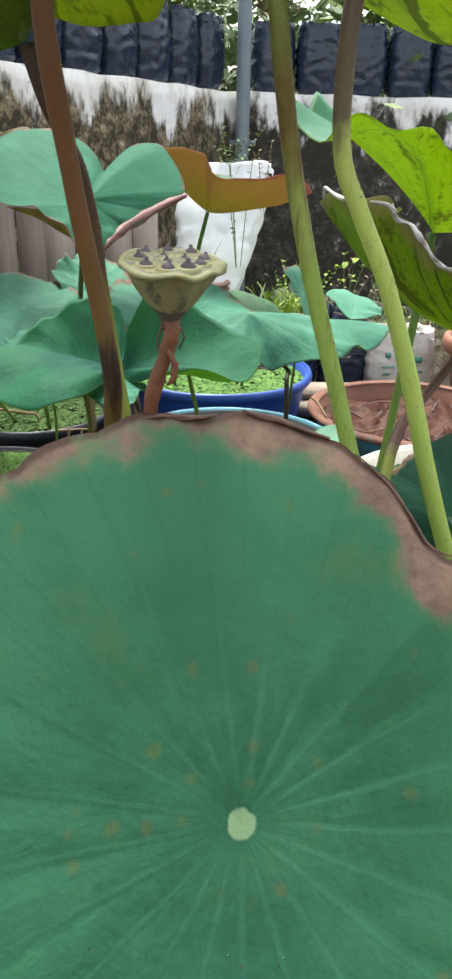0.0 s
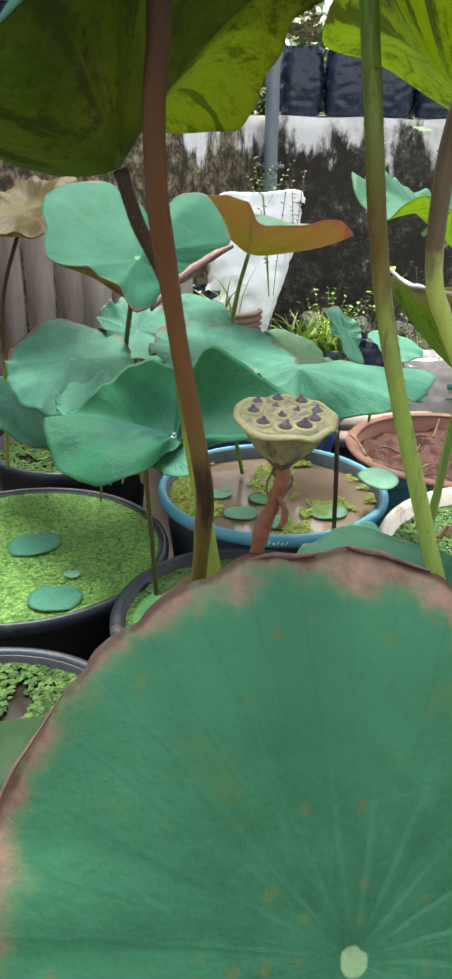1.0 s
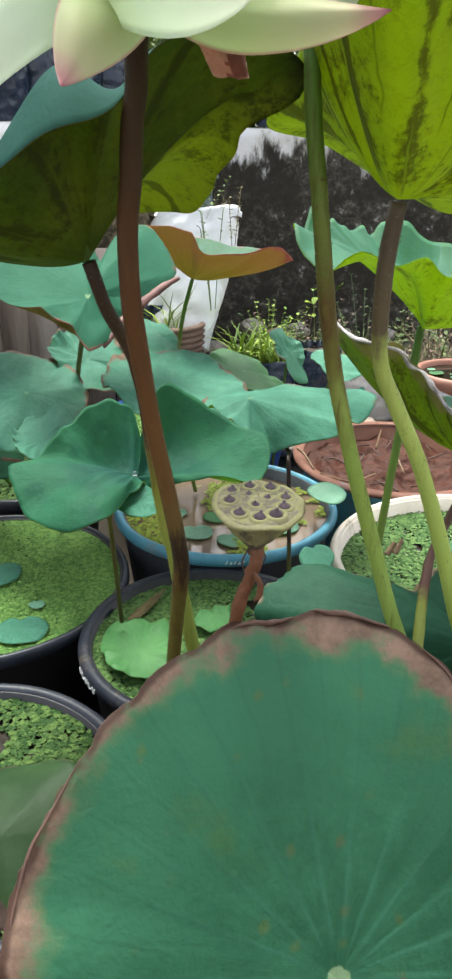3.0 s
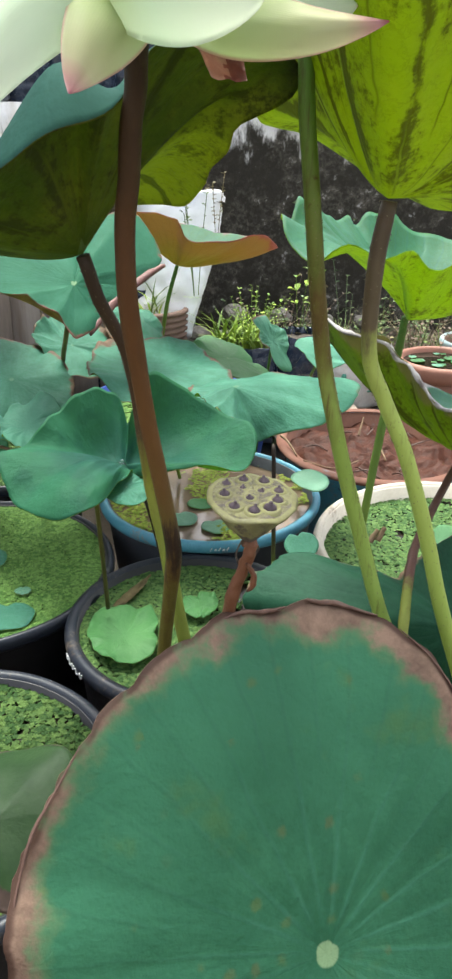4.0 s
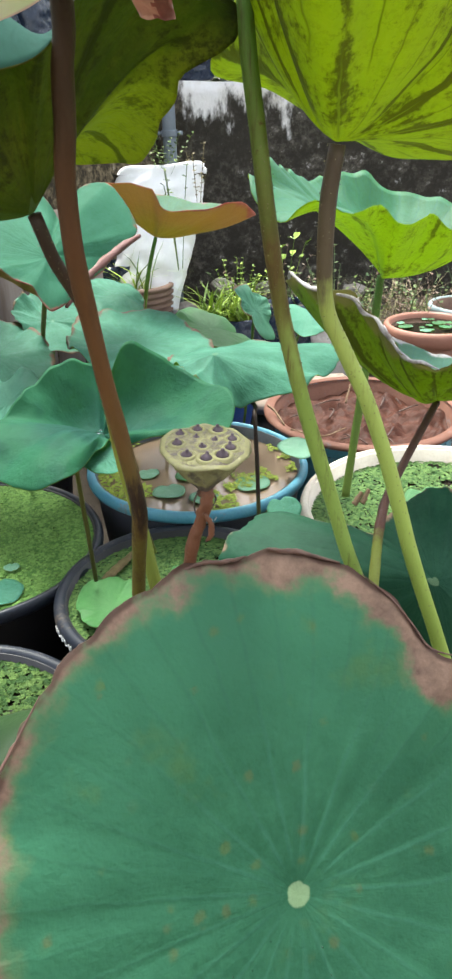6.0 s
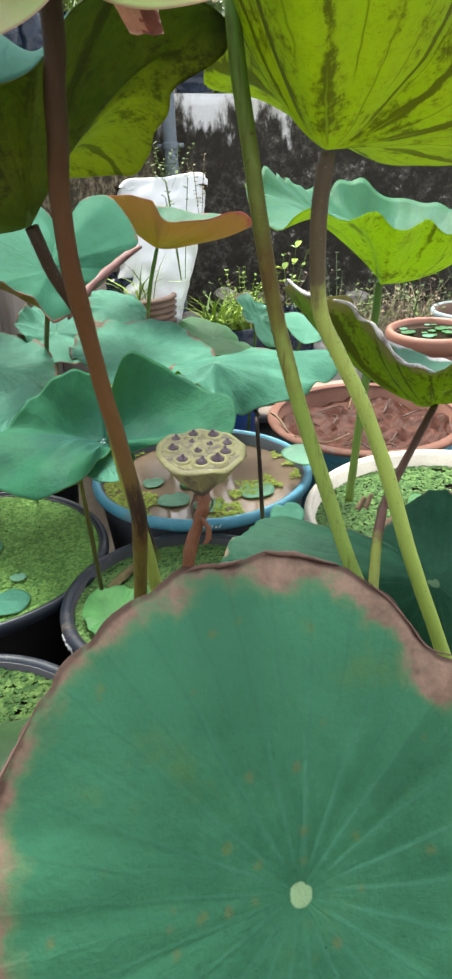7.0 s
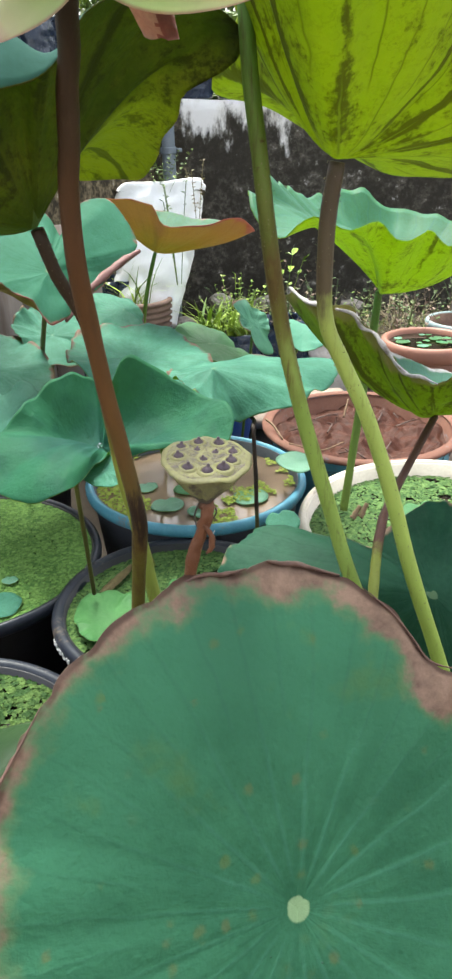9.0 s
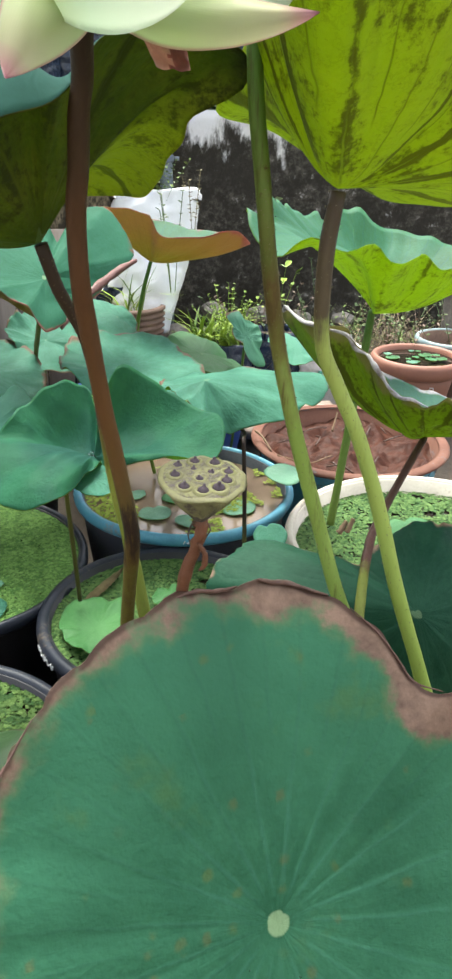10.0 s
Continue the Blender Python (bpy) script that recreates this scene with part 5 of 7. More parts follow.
lip_on_rim((78, 82, 86, 90, 92), 0.0005, [0.0008, 0.0014, 0.0022, 0.0018, 0.0006], 1, "thin rolled strip of the dry edge")
lip_on_rim((96, 100, 104, 109), 0.0005, [0.0006, 0.0020, 0.0018, 0.0005], 2, "thin rolled strip of the dry edge")
lip_on_rim((50, 56, 62, 68, 74), 0.0, [0.0004, 0.0010, 0.0009, 0.0010, 0.0004], 3, "thin rolled strip of the dry edge")
lip_on_rim((138, 145, 152, 160, 168), 0.0, [0.0004, 0.0010, 0.0013, 0.0009, 0.0004], 4, "thin rolled strip of the dry edge")

# ---- leaves over the tubs ----
lotus_leaf("wavy bluish green lotus leaf with water in its heart", (-0.197, 1.100, 0.561), (0, -0.15, 1), [(8, 0.218, 0.010, -0.01), (22, 0.226, 0.020, -0.02), (35, 0.207, 0.021, -0.03), (51, 0.197, 0.040, -0.04), (65, 0.189, 0.057, -0.04), (75, 0.174, 0.077, -0.04), (80, 0.160, 0.078, -0.03), (85, 0.050, 0.022, 0.00), (96, 0.138, 0.073, -0.03), (111, 0.132, 0.078, -0.04), (134, 0.128, 0.080, -0.04), (151, 0.126, 0.069, -0.03), (168, 0.128, 0.050, -0.01), (183, 0.154, 0.040, 0.01), (193, 0.190, 0.051, 0.02), (220, 0.197, 0.024, 0.03), (239, 0.201, 0.030, 0.04), (247, 0.197, 0.032, 0.03), (254, 0.187, 0.034, 0.03), (259, 0.171, 0.036, 0.02), (262, 0.148, 0.036, 0.02), (266, 0.080, 0.024, 0.01), (300, 0.027, 0.005, 0.00), (317, 0.096, 0.039, 0.01), (331, 0.133, 0.039, 0.01), (344, 0.172, 0.019, 0.01), (357, 0.202, 0.004, 0.00)], TEAL_DEEP, GREEN_UNDER, [(-0.1264, 1.1000, 0.3361), (-0.1408, 1.1000, 0.3933), (-0.1553, 1.1000, 0.4601), (-0.1697, 1.1000, 0.5125)], SLENDER_STALK, 0.0036, power=1.25, ripple=0.01, fold=0.006, seed=4, rings=40, around=220, ruffle=0.007, soften=1.5, calm=3, quilt=0.0008, jags=0.012)
lotus_leaf("small light green leaf hanging below a larger one", (-0.191, 1.030, 0.556), (0, -0.5, 1), [(67, 0.065, -0.037), (103, 0.062, -0.036), (148, 0.040, -0.003), (231, 0.036, 0.011), (277, 0.048, 0.017), (359, 0.034, -0.001)], TEAL, GREEN_UNDER, [(-0.2452, 1.1900, 0.2256), (-0.2449, 1.1600, 0.3227), (-0.2451, 1.1300, 0.4174), (-0.2455, 1.1100, 0.4935), (-0.2425, 1.0900, 0.5404)], OLIVE_STALK, 0.0042, seed=5)
lotus_leaf("bluish green lotus leaf with a thin brown edge", (-0.451, 1.532, 0.566), (0, -0.2, 1), [(5, 0.123, -0.038), (53, 0.147, -0.017), (88, 0.191, -0.004), (116, 0.211, -0.005), (153, 0.153, -0.001), (196, 0.133, -0.021), (232, 0.141, -0.036), (262, 0.147, -0.053), (296, 0.139, -0.052)], TEAL, GREEN_UNDER, [(-0.50, 1.86, 0.19), (-0.48, 1.70, 0.40)], DEEP_STALK, 0.005, fold=0.01, ripple=0.006, calm=10, ruffle=0.014, power=1.15, quilt=0.002, seed=6, jags=0.02, dead=[(0, 0.96), (60, 0.93), (120, 0.94), (180, 0.95), (240, 1.03), (300, 1.03)])
lotus_leaf("broad bluish green lotus leaf behind the muddy tub", (-0.156, 1.580, 0.564), (0, -0.2, 1), [(5, 0.173, -0.022), (44, 0.169, -0.018), (68, 0.216, -0.014), (103, 0.177, -0.001), (134, 0.175, 0.017), (169, 0.132, 0.028), (231, 0.161, 0.042), (265, 0.181, 0.014), (309, 0.173, -0.004)], TEAL, GREEN_UNDER, [(-0.10, 1.80, 0.21), (-0.13, 1.70, 0.40)], DEEP_STALK, 0.005, fold=0.01, ripple=0.006, calm=10, ruffle=0.014, power=1.15, quilt=0.002, seed=7, jags=0.02, dead=[(0, 1.0), (40, 0.93), (60, 1.03), (110, 0.95), (130, 0.88), (150, 0.97), (200, 0.95), (230, 1.03)])
lotus_leaf("deep green lotus leaf with a dry curled edge", (-0.185, 1.900, 0.599), (0, -0.2, 1), [(30, 0.050, -0.045), (75, 0.100, -0.034), (104, 0.150, -0.013), (178, 0.093, 0.018), (234, 0.124, 0.007), (271, 0.105, -0.017), (353, 0.050, -0.041)], TEAL, GREEN_UNDER, [(-0.20, 2.20, 0.22), (-0.19, 2.05, 0.40)], DEEP_STALK, 0.005, fold=0.01, ripple=0.006, calm=10, ruffle=0.014, power=1.15, quilt=0.002, seed=8, jags=0.03, dead=[(0, 0.90), (90, 0.95), (140, 1.02), (200, 0.93), (300, 0.86)])
lotus_leaf("deep green lotus leaf among the others", (-0.349, 1.750, 0.579), (0, -0.3, 1), [(75, 0.153, -0.029), (97, 0.159, 0.003), (137, 0.091, 0.032), (230, 0.085, 0.026), (263, 0.155, 0.009), (287, 0.162, 0.007), (352, 0.066, -0.031)], TEAL, GREEN_UNDER, [(-0.42, 1.98, 0.20), (-0.38, 1.85, 0.40)], DEEP_STALK, 0.005, fold=0.01, ripple=0.006, calm=10, ruffle=0.014, power=1.15, quilt=0.002, seed=9, jags=0.03, dead=[(0, 0.90), (60, 0.88), (90, 0.95), (200, 1.0), (300, 0.95)])
lotus_leaf("pale green lotus leaf with a folded side", (0.029, 1.900, 0.504), (0, -0.3, 1), [(29, 0.080, -0.046), (79, 0.145, -0.046), (109, 0.158, -0.023), (144, 0.098, 0.018), (240, 0.108, 0.034), (275, 0.147, 0.035), (332, 0.124, -0.019)], PALE_TOP, GREEN_UNDER, [(0.00, 2.20, 0.22), (0.02, 2.05, 0.40)], DEEP_STALK, 0.005, ripple=0.010, seed=10)
lotus_leaf("bluish green lotus leaf held on a dark stalk", (0.000, 1.365, 0.604), (0, -0.15, 1), [(11, 0.224, -0.076), (24, 0.302, -0.086), (36, 0.376, -0.106), (53, 0.304, -0.102), (72, 0.216, -0.082), (92, 0.148, -0.060), (130, 0.104, -0.041), (209, 0.073, -0.000), (255, 0.095, -0.012), (278, 0.085, -0.050), (300, 0.085, -0.075), (322, 0.115, -0.062), (345, 0.165, -0.052)], TEAL, GREEN_UNDER, [(0.0751, 1.2400, 0.2391), (0.0733, 1.2500, 0.3258), (0.0722, 1.2650, 0.4131), (0.0707, 1.2800, 0.4780), (0.0703, 1.2950, 0.5099), (0.0760, 1.3450, 0.5050), (0.0450, 1.3750, 0.5350)], SLENDER_STALK, 0.0042, fold=0.01, ripple=0.006, calm=10, ruffle=0.014, power=1.15, quilt=0.002, seed=11, rings=26, around=160, jags=0.02, dead=[(0, 1.02), (60, 0.97), (100, 1.03), (150, 0.93), (165, 0.90), (185, 1.02), (260, 0.97), (300, 1.03)])
lotus_leaf("upright folded young leaf, bluish green", (0.138, 1.860, 0.561), (0, -0.75, 0.65), [(1, 0.040, 0.000), (92, 0.049, -0.006), (97, 0.082, -0.016), (130, 0.081, -0.001), (141, 0.040, 0.008), (250, 0.025, 0.013), (284, 0.087, 0.005), (299, 0.097, 0.005), (313, 0.048, -0.001)], TEAL_LIGHT, GREEN_UNDER, [(0.13, 2.10, 0.10), (0.14, 2.00, 0.35)], DEEP_STALK, 0.004, ripple=0.005, seed=12, around=140, soften=2, dead=[(0, 1.05), (200, 0.9), (240, 0.9), (300, 1.05)])
lotus_leaf("small rounded bluish green leaf", (0.255, 1.800, 0.547), (0, -0.5, 1), [(35, 0.070, -0.032), (77, 0.093, -0.043), (132, 0.073, -0.002), (216, 0.065, 0.035), (257, 0.083, 0.017), (298, 0.061, 0.004)], TEAL_LIGHT, GREEN_UNDER, [(0.27, 2.25, 0.10), (0.26, 2.05, 0.35)], DEEP_STALK, 0.004, ripple=0.006, seed=13)
red_leaf = lotus_leaf("bright bluish green leaf tilted up, with a reddish folded edge", (-0.299, 1.450, 0.777), (0, -0.7, 0.75), [(29, 0.119, -0.085), (38, 0.168, -0.110), (44, 0.230, -0.150), (62, 0.288, -0.153), (71, 0.316, -0.134), (80, 0.289, -0.135), (84, 0.227, -0.124), (86, 0.138, -0.073), (100, 0.247, -0.106), (111, 0.300, -0.096), (123, 0.298, -0.068), (139, 0.269, -0.030), (158, 0.189, 0.004), (186, 0.163, 0.026), (214, 0.094, 0.046), (257, 0.089, 0.039), (273, 0.125, 0.012), (303, 0.081, -0.028), (345, 0.068, -0.048)], TEAL_RED, ORANGE_UNDER, [(-0.3830, 1.7500, 0.4842), (-0.3508, 1.6200, 0.6034)], OLIVE_STALK, 0.0055, ripple=0.005, seed=14, rings=28, around=160, power=1.3, soften=1.6, calm=4, dead=[(0, 0.985), (90, 1.01), (180, 1.0), (270, 0.975), (300, 0.955), (345, 0.955)], quilt=0.0008)
part("rolled_edge", tube_mesh([(-0.1306, 1.6350, 0.7818), (-0.1638, 1.6000, 0.7692), (-0.2052, 1.5300, 0.7495), (-0.2396, 1.4600, 0.7275), (-0.2608, 1.4100, 0.7077), (-0.2679, 1.3900, 0.6973)], [0.004, 0.0075, 0.0085, 0.0085, 0.007, 0.003], 30, 12, 0.35, 3), RED_LIP, red_leaf.children[0], "thick rolled reddish leaf edge")
lotus_leaf("young russet leaf cupped on a thin green stalk", (-0.100, 1.963, 0.728), (0, -0.1, 1), [(9, 0.213, 0.059, -0.01), (57, 0.193, 0.044), (82, 0.186, 0.063), (118, 0.110, 0.098), (223, 0.146, 0.149), (252, 0.156, 0.158), (272, 0.169, 0.151), (274, 0.173, 0.112), (282, 0.178, 0.098), (304, 0.210, 0.101), (319, 0.219, 0.107, -0.01), (329, 0.240, 0.101, -0.02), (347, 0.255, 0.055, -0.01)], TALL_TOP, ORANGE_UNDER, [(-0.1434, 2.0200, 0.5182), (-0.1239, 2.0000, 0.6321)], DEEP_STALK, 0.0055, ripple=0.004, seed=15, rings=26, around=140, power=1.2, soften=1.8, dead=[(0, 0.93), (40, 0.99), (120, 0.99), (230, 0.985), (280, 0.975), (320, 0.95), (345, 0.92)])
lotus_leaf("bluish green leaf with a bright lime underside", (0.289, 1.281, 0.760), (0, 0, 1), [(17, 0.233, 0.088), (48, 0.227, 0.095), (67, 0.238, 0.102), (82, 0.221, 0.115), (96, 0.220, 0.147, 0.03), (125, 0.171, 0.144, 0.05), (174, 0.180, 0.177, 0.06), (200, 0.240, 0.171, 0.075), (204, 0.268, 0.170, 0.070), (217, 0.301, 0.154, 0.080), (228, 0.312, 0.134, 0.082), (232, 0.317, 0.153, 0.082), (239, 0.327, 0.137, 0.085), (246, 0.309, 0.119, 0.080), (249, 0.279, 0.122, 0.05), (251, 0.233, 0.139), (259, 0.225, 0.132), (276, 0.182, 0.103), (310, 0.171, 0.085)], TALL_TOP, LIME_FRESH, [(0.2428, 1.2500, 0.3446), (0.2702, 1.2900, 0.5194), (0.2890, 1.3000, 0.6825)], DEEP_STALK, 0.0078, ripple=0.006, seed=16, rings=30, around=170, power=2.3, soften=2.5, ruffle=0.034, quilt=0.005, jags=0.02)
FOLDED_RIM = [(30, 0.160, 0.010, 0.00), (60, 0.160, 0.000, -0.01), (85, 0.170, 0.020, -0.02), (110, 0.205, 0.060, -0.03), (130, 0.243, 0.108, -0.03), (146, 0.202, 0.144, -0.03), (155, 0.163, 0.124, -0.03), (169, 0.113, 0.135, -0.03), (186, 0.091, 0.107, -0.03), (207, 0.088, 0.088, -0.02), (227, 0.089, 0.075, -0.01), (245, 0.082, 0.070, 0.00), (270, 0.080, 0.067, 0.00), (327, 0.120, 0.030, 0.00)]
folded_leaf = lotus_leaf("leaf folded upwards with a dry curled brown edge", (0.245, 0.840, 0.697), (0, 0, 1), FOLDED_RIM, CURL_TOP, CURL_UNDER, [(0.1018, 0.5700, 0.5478), (0.1089, 0.6000, 0.5961), (0.1158, 0.6220, 0.6160), (0.1219, 0.6400, 0.6277), (0.1318, 0.6650, 0.6358), (0.1476, 0.7000, 0.6425), (0.1888, 0.7650, 0.6596)], RED_STALK, 0.0054, ripple=0.006, seed=17, rings=30, around=190, power=1.1, soften=2.0, ruffle=0.012, jags=0.05, dead=[(0, 0.97), (60, 0.98), (120, 0.97), (140, 0.95), (160, 0.90), (185, 0.89), (215, 0.89), (250, 0.93), (300, 0.97)])
PALE_LIP = plain("leaf_lip_pale", (0.09, 0.065, 0.055), (0.56, 0.54, 0.53), 45, 0.7, 0.5, fine=260)


def folded_lip(angles, radii, seed):
    """A dry edge rolled over along the folded leaf's rim."""
    pts = []
    for angle in angles:
        r, h = (float(periodic(FOLDED_RIM, k, np.array([float(angle)]), 2.0)[0]) for k in (1, 2))
        t = radians(angle)
        h += 0.012 * noise.noise(Vector((math.cos(t) * 5.0, math.sin(t) * 5.0, 24.3)))
        pts.append(Vector((0.245 + math.cos(t) * r, 0.840 + math.sin(t) * r, 0.697 + h)))
    part("rolled_edge", tube_mesh(pts, radii, 60, 10, 0.7, seed), PALE_LIP, folded_leaf.children[0], "pale dry rolled edge of the leaf")


folded_lip(range(118, 166, 4), [0.0008, 0.0018, 0.0012, 0.0020, 0.0013, 0.0024, 0.0028, 0.0012], 3)
folded_lip(range(164, 250, 7), [0.0014, 0.0030, 0.0016, 0.0036, 0.0014, 0.0028, 0.0016, 0.0008], 8)
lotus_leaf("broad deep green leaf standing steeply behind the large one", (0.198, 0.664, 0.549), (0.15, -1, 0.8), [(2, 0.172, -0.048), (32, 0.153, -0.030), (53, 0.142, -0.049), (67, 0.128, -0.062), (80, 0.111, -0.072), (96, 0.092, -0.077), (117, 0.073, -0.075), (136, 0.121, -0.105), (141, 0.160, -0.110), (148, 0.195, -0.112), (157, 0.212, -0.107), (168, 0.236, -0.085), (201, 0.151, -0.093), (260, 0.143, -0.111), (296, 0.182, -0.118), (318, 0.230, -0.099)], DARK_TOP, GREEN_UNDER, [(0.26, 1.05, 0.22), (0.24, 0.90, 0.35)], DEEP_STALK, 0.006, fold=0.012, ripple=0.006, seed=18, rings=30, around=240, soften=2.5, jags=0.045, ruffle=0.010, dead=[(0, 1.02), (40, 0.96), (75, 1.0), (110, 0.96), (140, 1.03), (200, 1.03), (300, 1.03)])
lotus_leaf("light green lobed leaf floating in the marked tub", (-0.212, 1.129, 0.205), (0, -0.12, 1), [(13, 0.054, 0.002, 0.00), (58, 0.097, -0.015, 0.00), (66, 0.112, -0.013, 0.00), (69, 0.085, -0.007, 0.00), (79, 0.093, -0.016, 0.00), (85, 0.101, -0.013, 0.00), (105, 0.091, -0.007, 0.00), (124, 0.103, -0.015, 0.00), (150, 0.080, -0.010, 0.00), (193, 0.060, 0.001, 0.00), (252, 0.069, 0.011, 0.00), (283, 0.078, 0.004, 0.00), (309, 0.073, 0.006, 0.00)], PAD_GREEN, GREEN_UNDER, ripple=0.004, seed=19, soften=2.0, ruffle=0.006, quilt=0.001)
lotus_leaf("light green leaf floating beyond the stalks", (-0.068, 1.225, 0.205), (0, -0.1, 1), [(0, 0.034, 0.002, 0.0), (50, 0.040, 0.004, 0.0), (95, 0.034, 0.0, 0.0), (110, 0.018, 0.0, 0.0), (125, 0.034, 0.0, 0.0), (190, 0.042, 0.003, 0.0), (260, 0.040, 0.0, 0.0), (310, 0.036, 0.003, 0.0)], PAD_GREEN, GREEN_UNDER, ripple=0.003, seed=29, soften=3.0, ruffle=0.005, quilt=0.001)
lotus_leaf("pale bluish green leaf turning brown at its lower edge", (-0.297, 0.520, 0.447), (0.3, -0.5, 1), [(14, 0.088, -0.004), (54, 0.108, -0.034), (77, 0.097, -0.076), (101, 0.092, -0.095), (141, 0.094, -0.083), (193, 0.074, -0.007), (242, 0.080, 0.029), (271, 0.076, 0.028), (289, 0.090, 0.018), (325, 0.091, 0.006)], DULL_TOP, GREEN_UNDER, [(-0.34, 0.80, 0.17), (-0.31, 0.65, 0.30)], DEEP_STALK, 0.005, ripple=0.005, seed=20, quilt=0.0008, dead=[(0, 1.0), (100, 1.0), (180, 0.9), (230, 0.72), (280, 0.70), (330, 0.9)])
lotus_leaf("withered brownish leaf seen from its underside", (-0.585, 1.750, 0.837), (0, -0.2, 1), [(51, 0.141, 0.040), (93, 0.157, 0.020), (128, 0.133, 0.018), (162, 0.162, -0.010), (229, 0.143, -0.029), (262, 0.140, -0.028), (300, 0.156, -0.011), (338, 0.120, 0.033)], DRY_TOP, DRY_TOP, [(-0.6873, 1.7500, 0.2247), (-0.6782, 1.7800, 0.4575), (-0.6607, 1.7800, 0.6503)], DARK_STALK, 0.005, ripple=0.018, seed=21, power=1.2, quilt=0.0005, ruffle=0.02)
lotus_leaf("pale wavy lotus leaf half hidden behind a darker one", (-0.393, 1.360, 0.530), (0, -0.3, 1), [(48, 0.077, -0.018), (81, 0.139, -0.029), (99, 0.137, -0.036), (113, 0.107, -0.022), (143, 0.065, -0.009), (202, 0.049, 0.010), (253, 0.072, 0.015), (276, 0.081, 0.009), (319, 0.064, -0.001)], TEAL_LIGHT, GREEN_UNDER, [(-0.44, 1.665, 0.165), (-0.41, 1.56, 0.34)], DEEP_STALK, 0.003, ripple=0.006, seed=26, ruffle=0.018, quilt=0.006, power=1.2)
lotus_leaf("low bluish green leaf over the far tub", (-0.625, 1.700, 0.421), (0, -0.4, 1), [(1, 0.096, 0.002), (79, 0.107, -0.007), (119, 0.119, -0.009), (181, 0.074, -0.002), (268, 0.108, -0.001), (296, 0.156, -0.026), (315, 0.171, -0.032)], TEAL_DEEP, GREEN_UNDER, [(-0.60, 1.90, 0.19), (-0.62, 1.80, 0.30)], DEEP_STALK, 0.004, ripple=0.006, seed=22)



def water_drop(at, r, label="clear water drop lying in the heart of a lotus leaf"):
    bm = lathe_mesh([(r * 0.02, 0), (r * 0.8, 0.0), (r, r * 0.22), (r * 0.85, r * 0.45), (r * 0.45, r * 0.62), (r * 0.02, r * 0.66)], 24, 0.15, 2, cap=True)
    ob = part("water_drop", bm, WATER_DROP)
    ob.location = at
    return tagged(ob, label, "water drop", "water drops")


water_drop((-0.203, 1.094, 0.5625), 0.010)
water_drop((-0.200, 1.112, 0.5640), 0.003)

rnd = random.Random(77)
for i in range(16):
    p = near_point(rnd.uniform(206, 310), rnd.uniform(0.12, 0.5), 0.0022)
    water_drop(p, rnd.uniform(0.0006, 0.0014), "tiny water drop on the large lotus leaf")

bm = scrap_sheet((-0.4448, 1.4400, 0.7652), (-0.3369, 1.4000, 0.7643), (-0.3073, 1.3700, 0.7179), (-0.3733, 1.4100, 0.7468), 5)
part("turned_lip", bm, [DRY_LIP], red_leaf.children[0], "yellowish underside of the leaf's turned lip")


# ---- tall leaves overhead ----
lotus_leaf("tall leaf with a glowing lime underside and brown veins", (0.059, 0.640, 1.005), (0, 0, 1), [(19, 0.181, -0.010), (48, 0.244, -0.036), (64, 0.267, -0.034), (80, 0.285, 0.007, 0.01), (95, 0.281, 0.046, 0.025), (112, 0.258, 0.060, 0.03), (115, 0.177, 0.089, 0.02), (122, 0.118, 0.123, 0.01), (212, 0.076, 0.152), (252, 0.210, 0.143), (266, 0.160, 0.132), (322, 0.097, 0.085)], TALL_TOP, LIME_UNDER, [(0.1893, 0.6050, 0.5067), (0.1701, 0.6180, 0.5637), (0.1511, 0.6270, 0.6201), (0.1361, 0.6350, 0.6743), (0.1189, 0.6400, 0.7274), (0.0986, 0.6400, 0.7805), (0.0742, 0.6400, 0.8295), (0.0550, 0.6400, 0.8738), (0.0530, 0.6400, 0.9495)], KINK_STALK, 0.0081, root=GROUND - 0.02, ripple=0.005, seed=23, rings=36, around=190, power=1.6, soften=3, quilt=0.002)
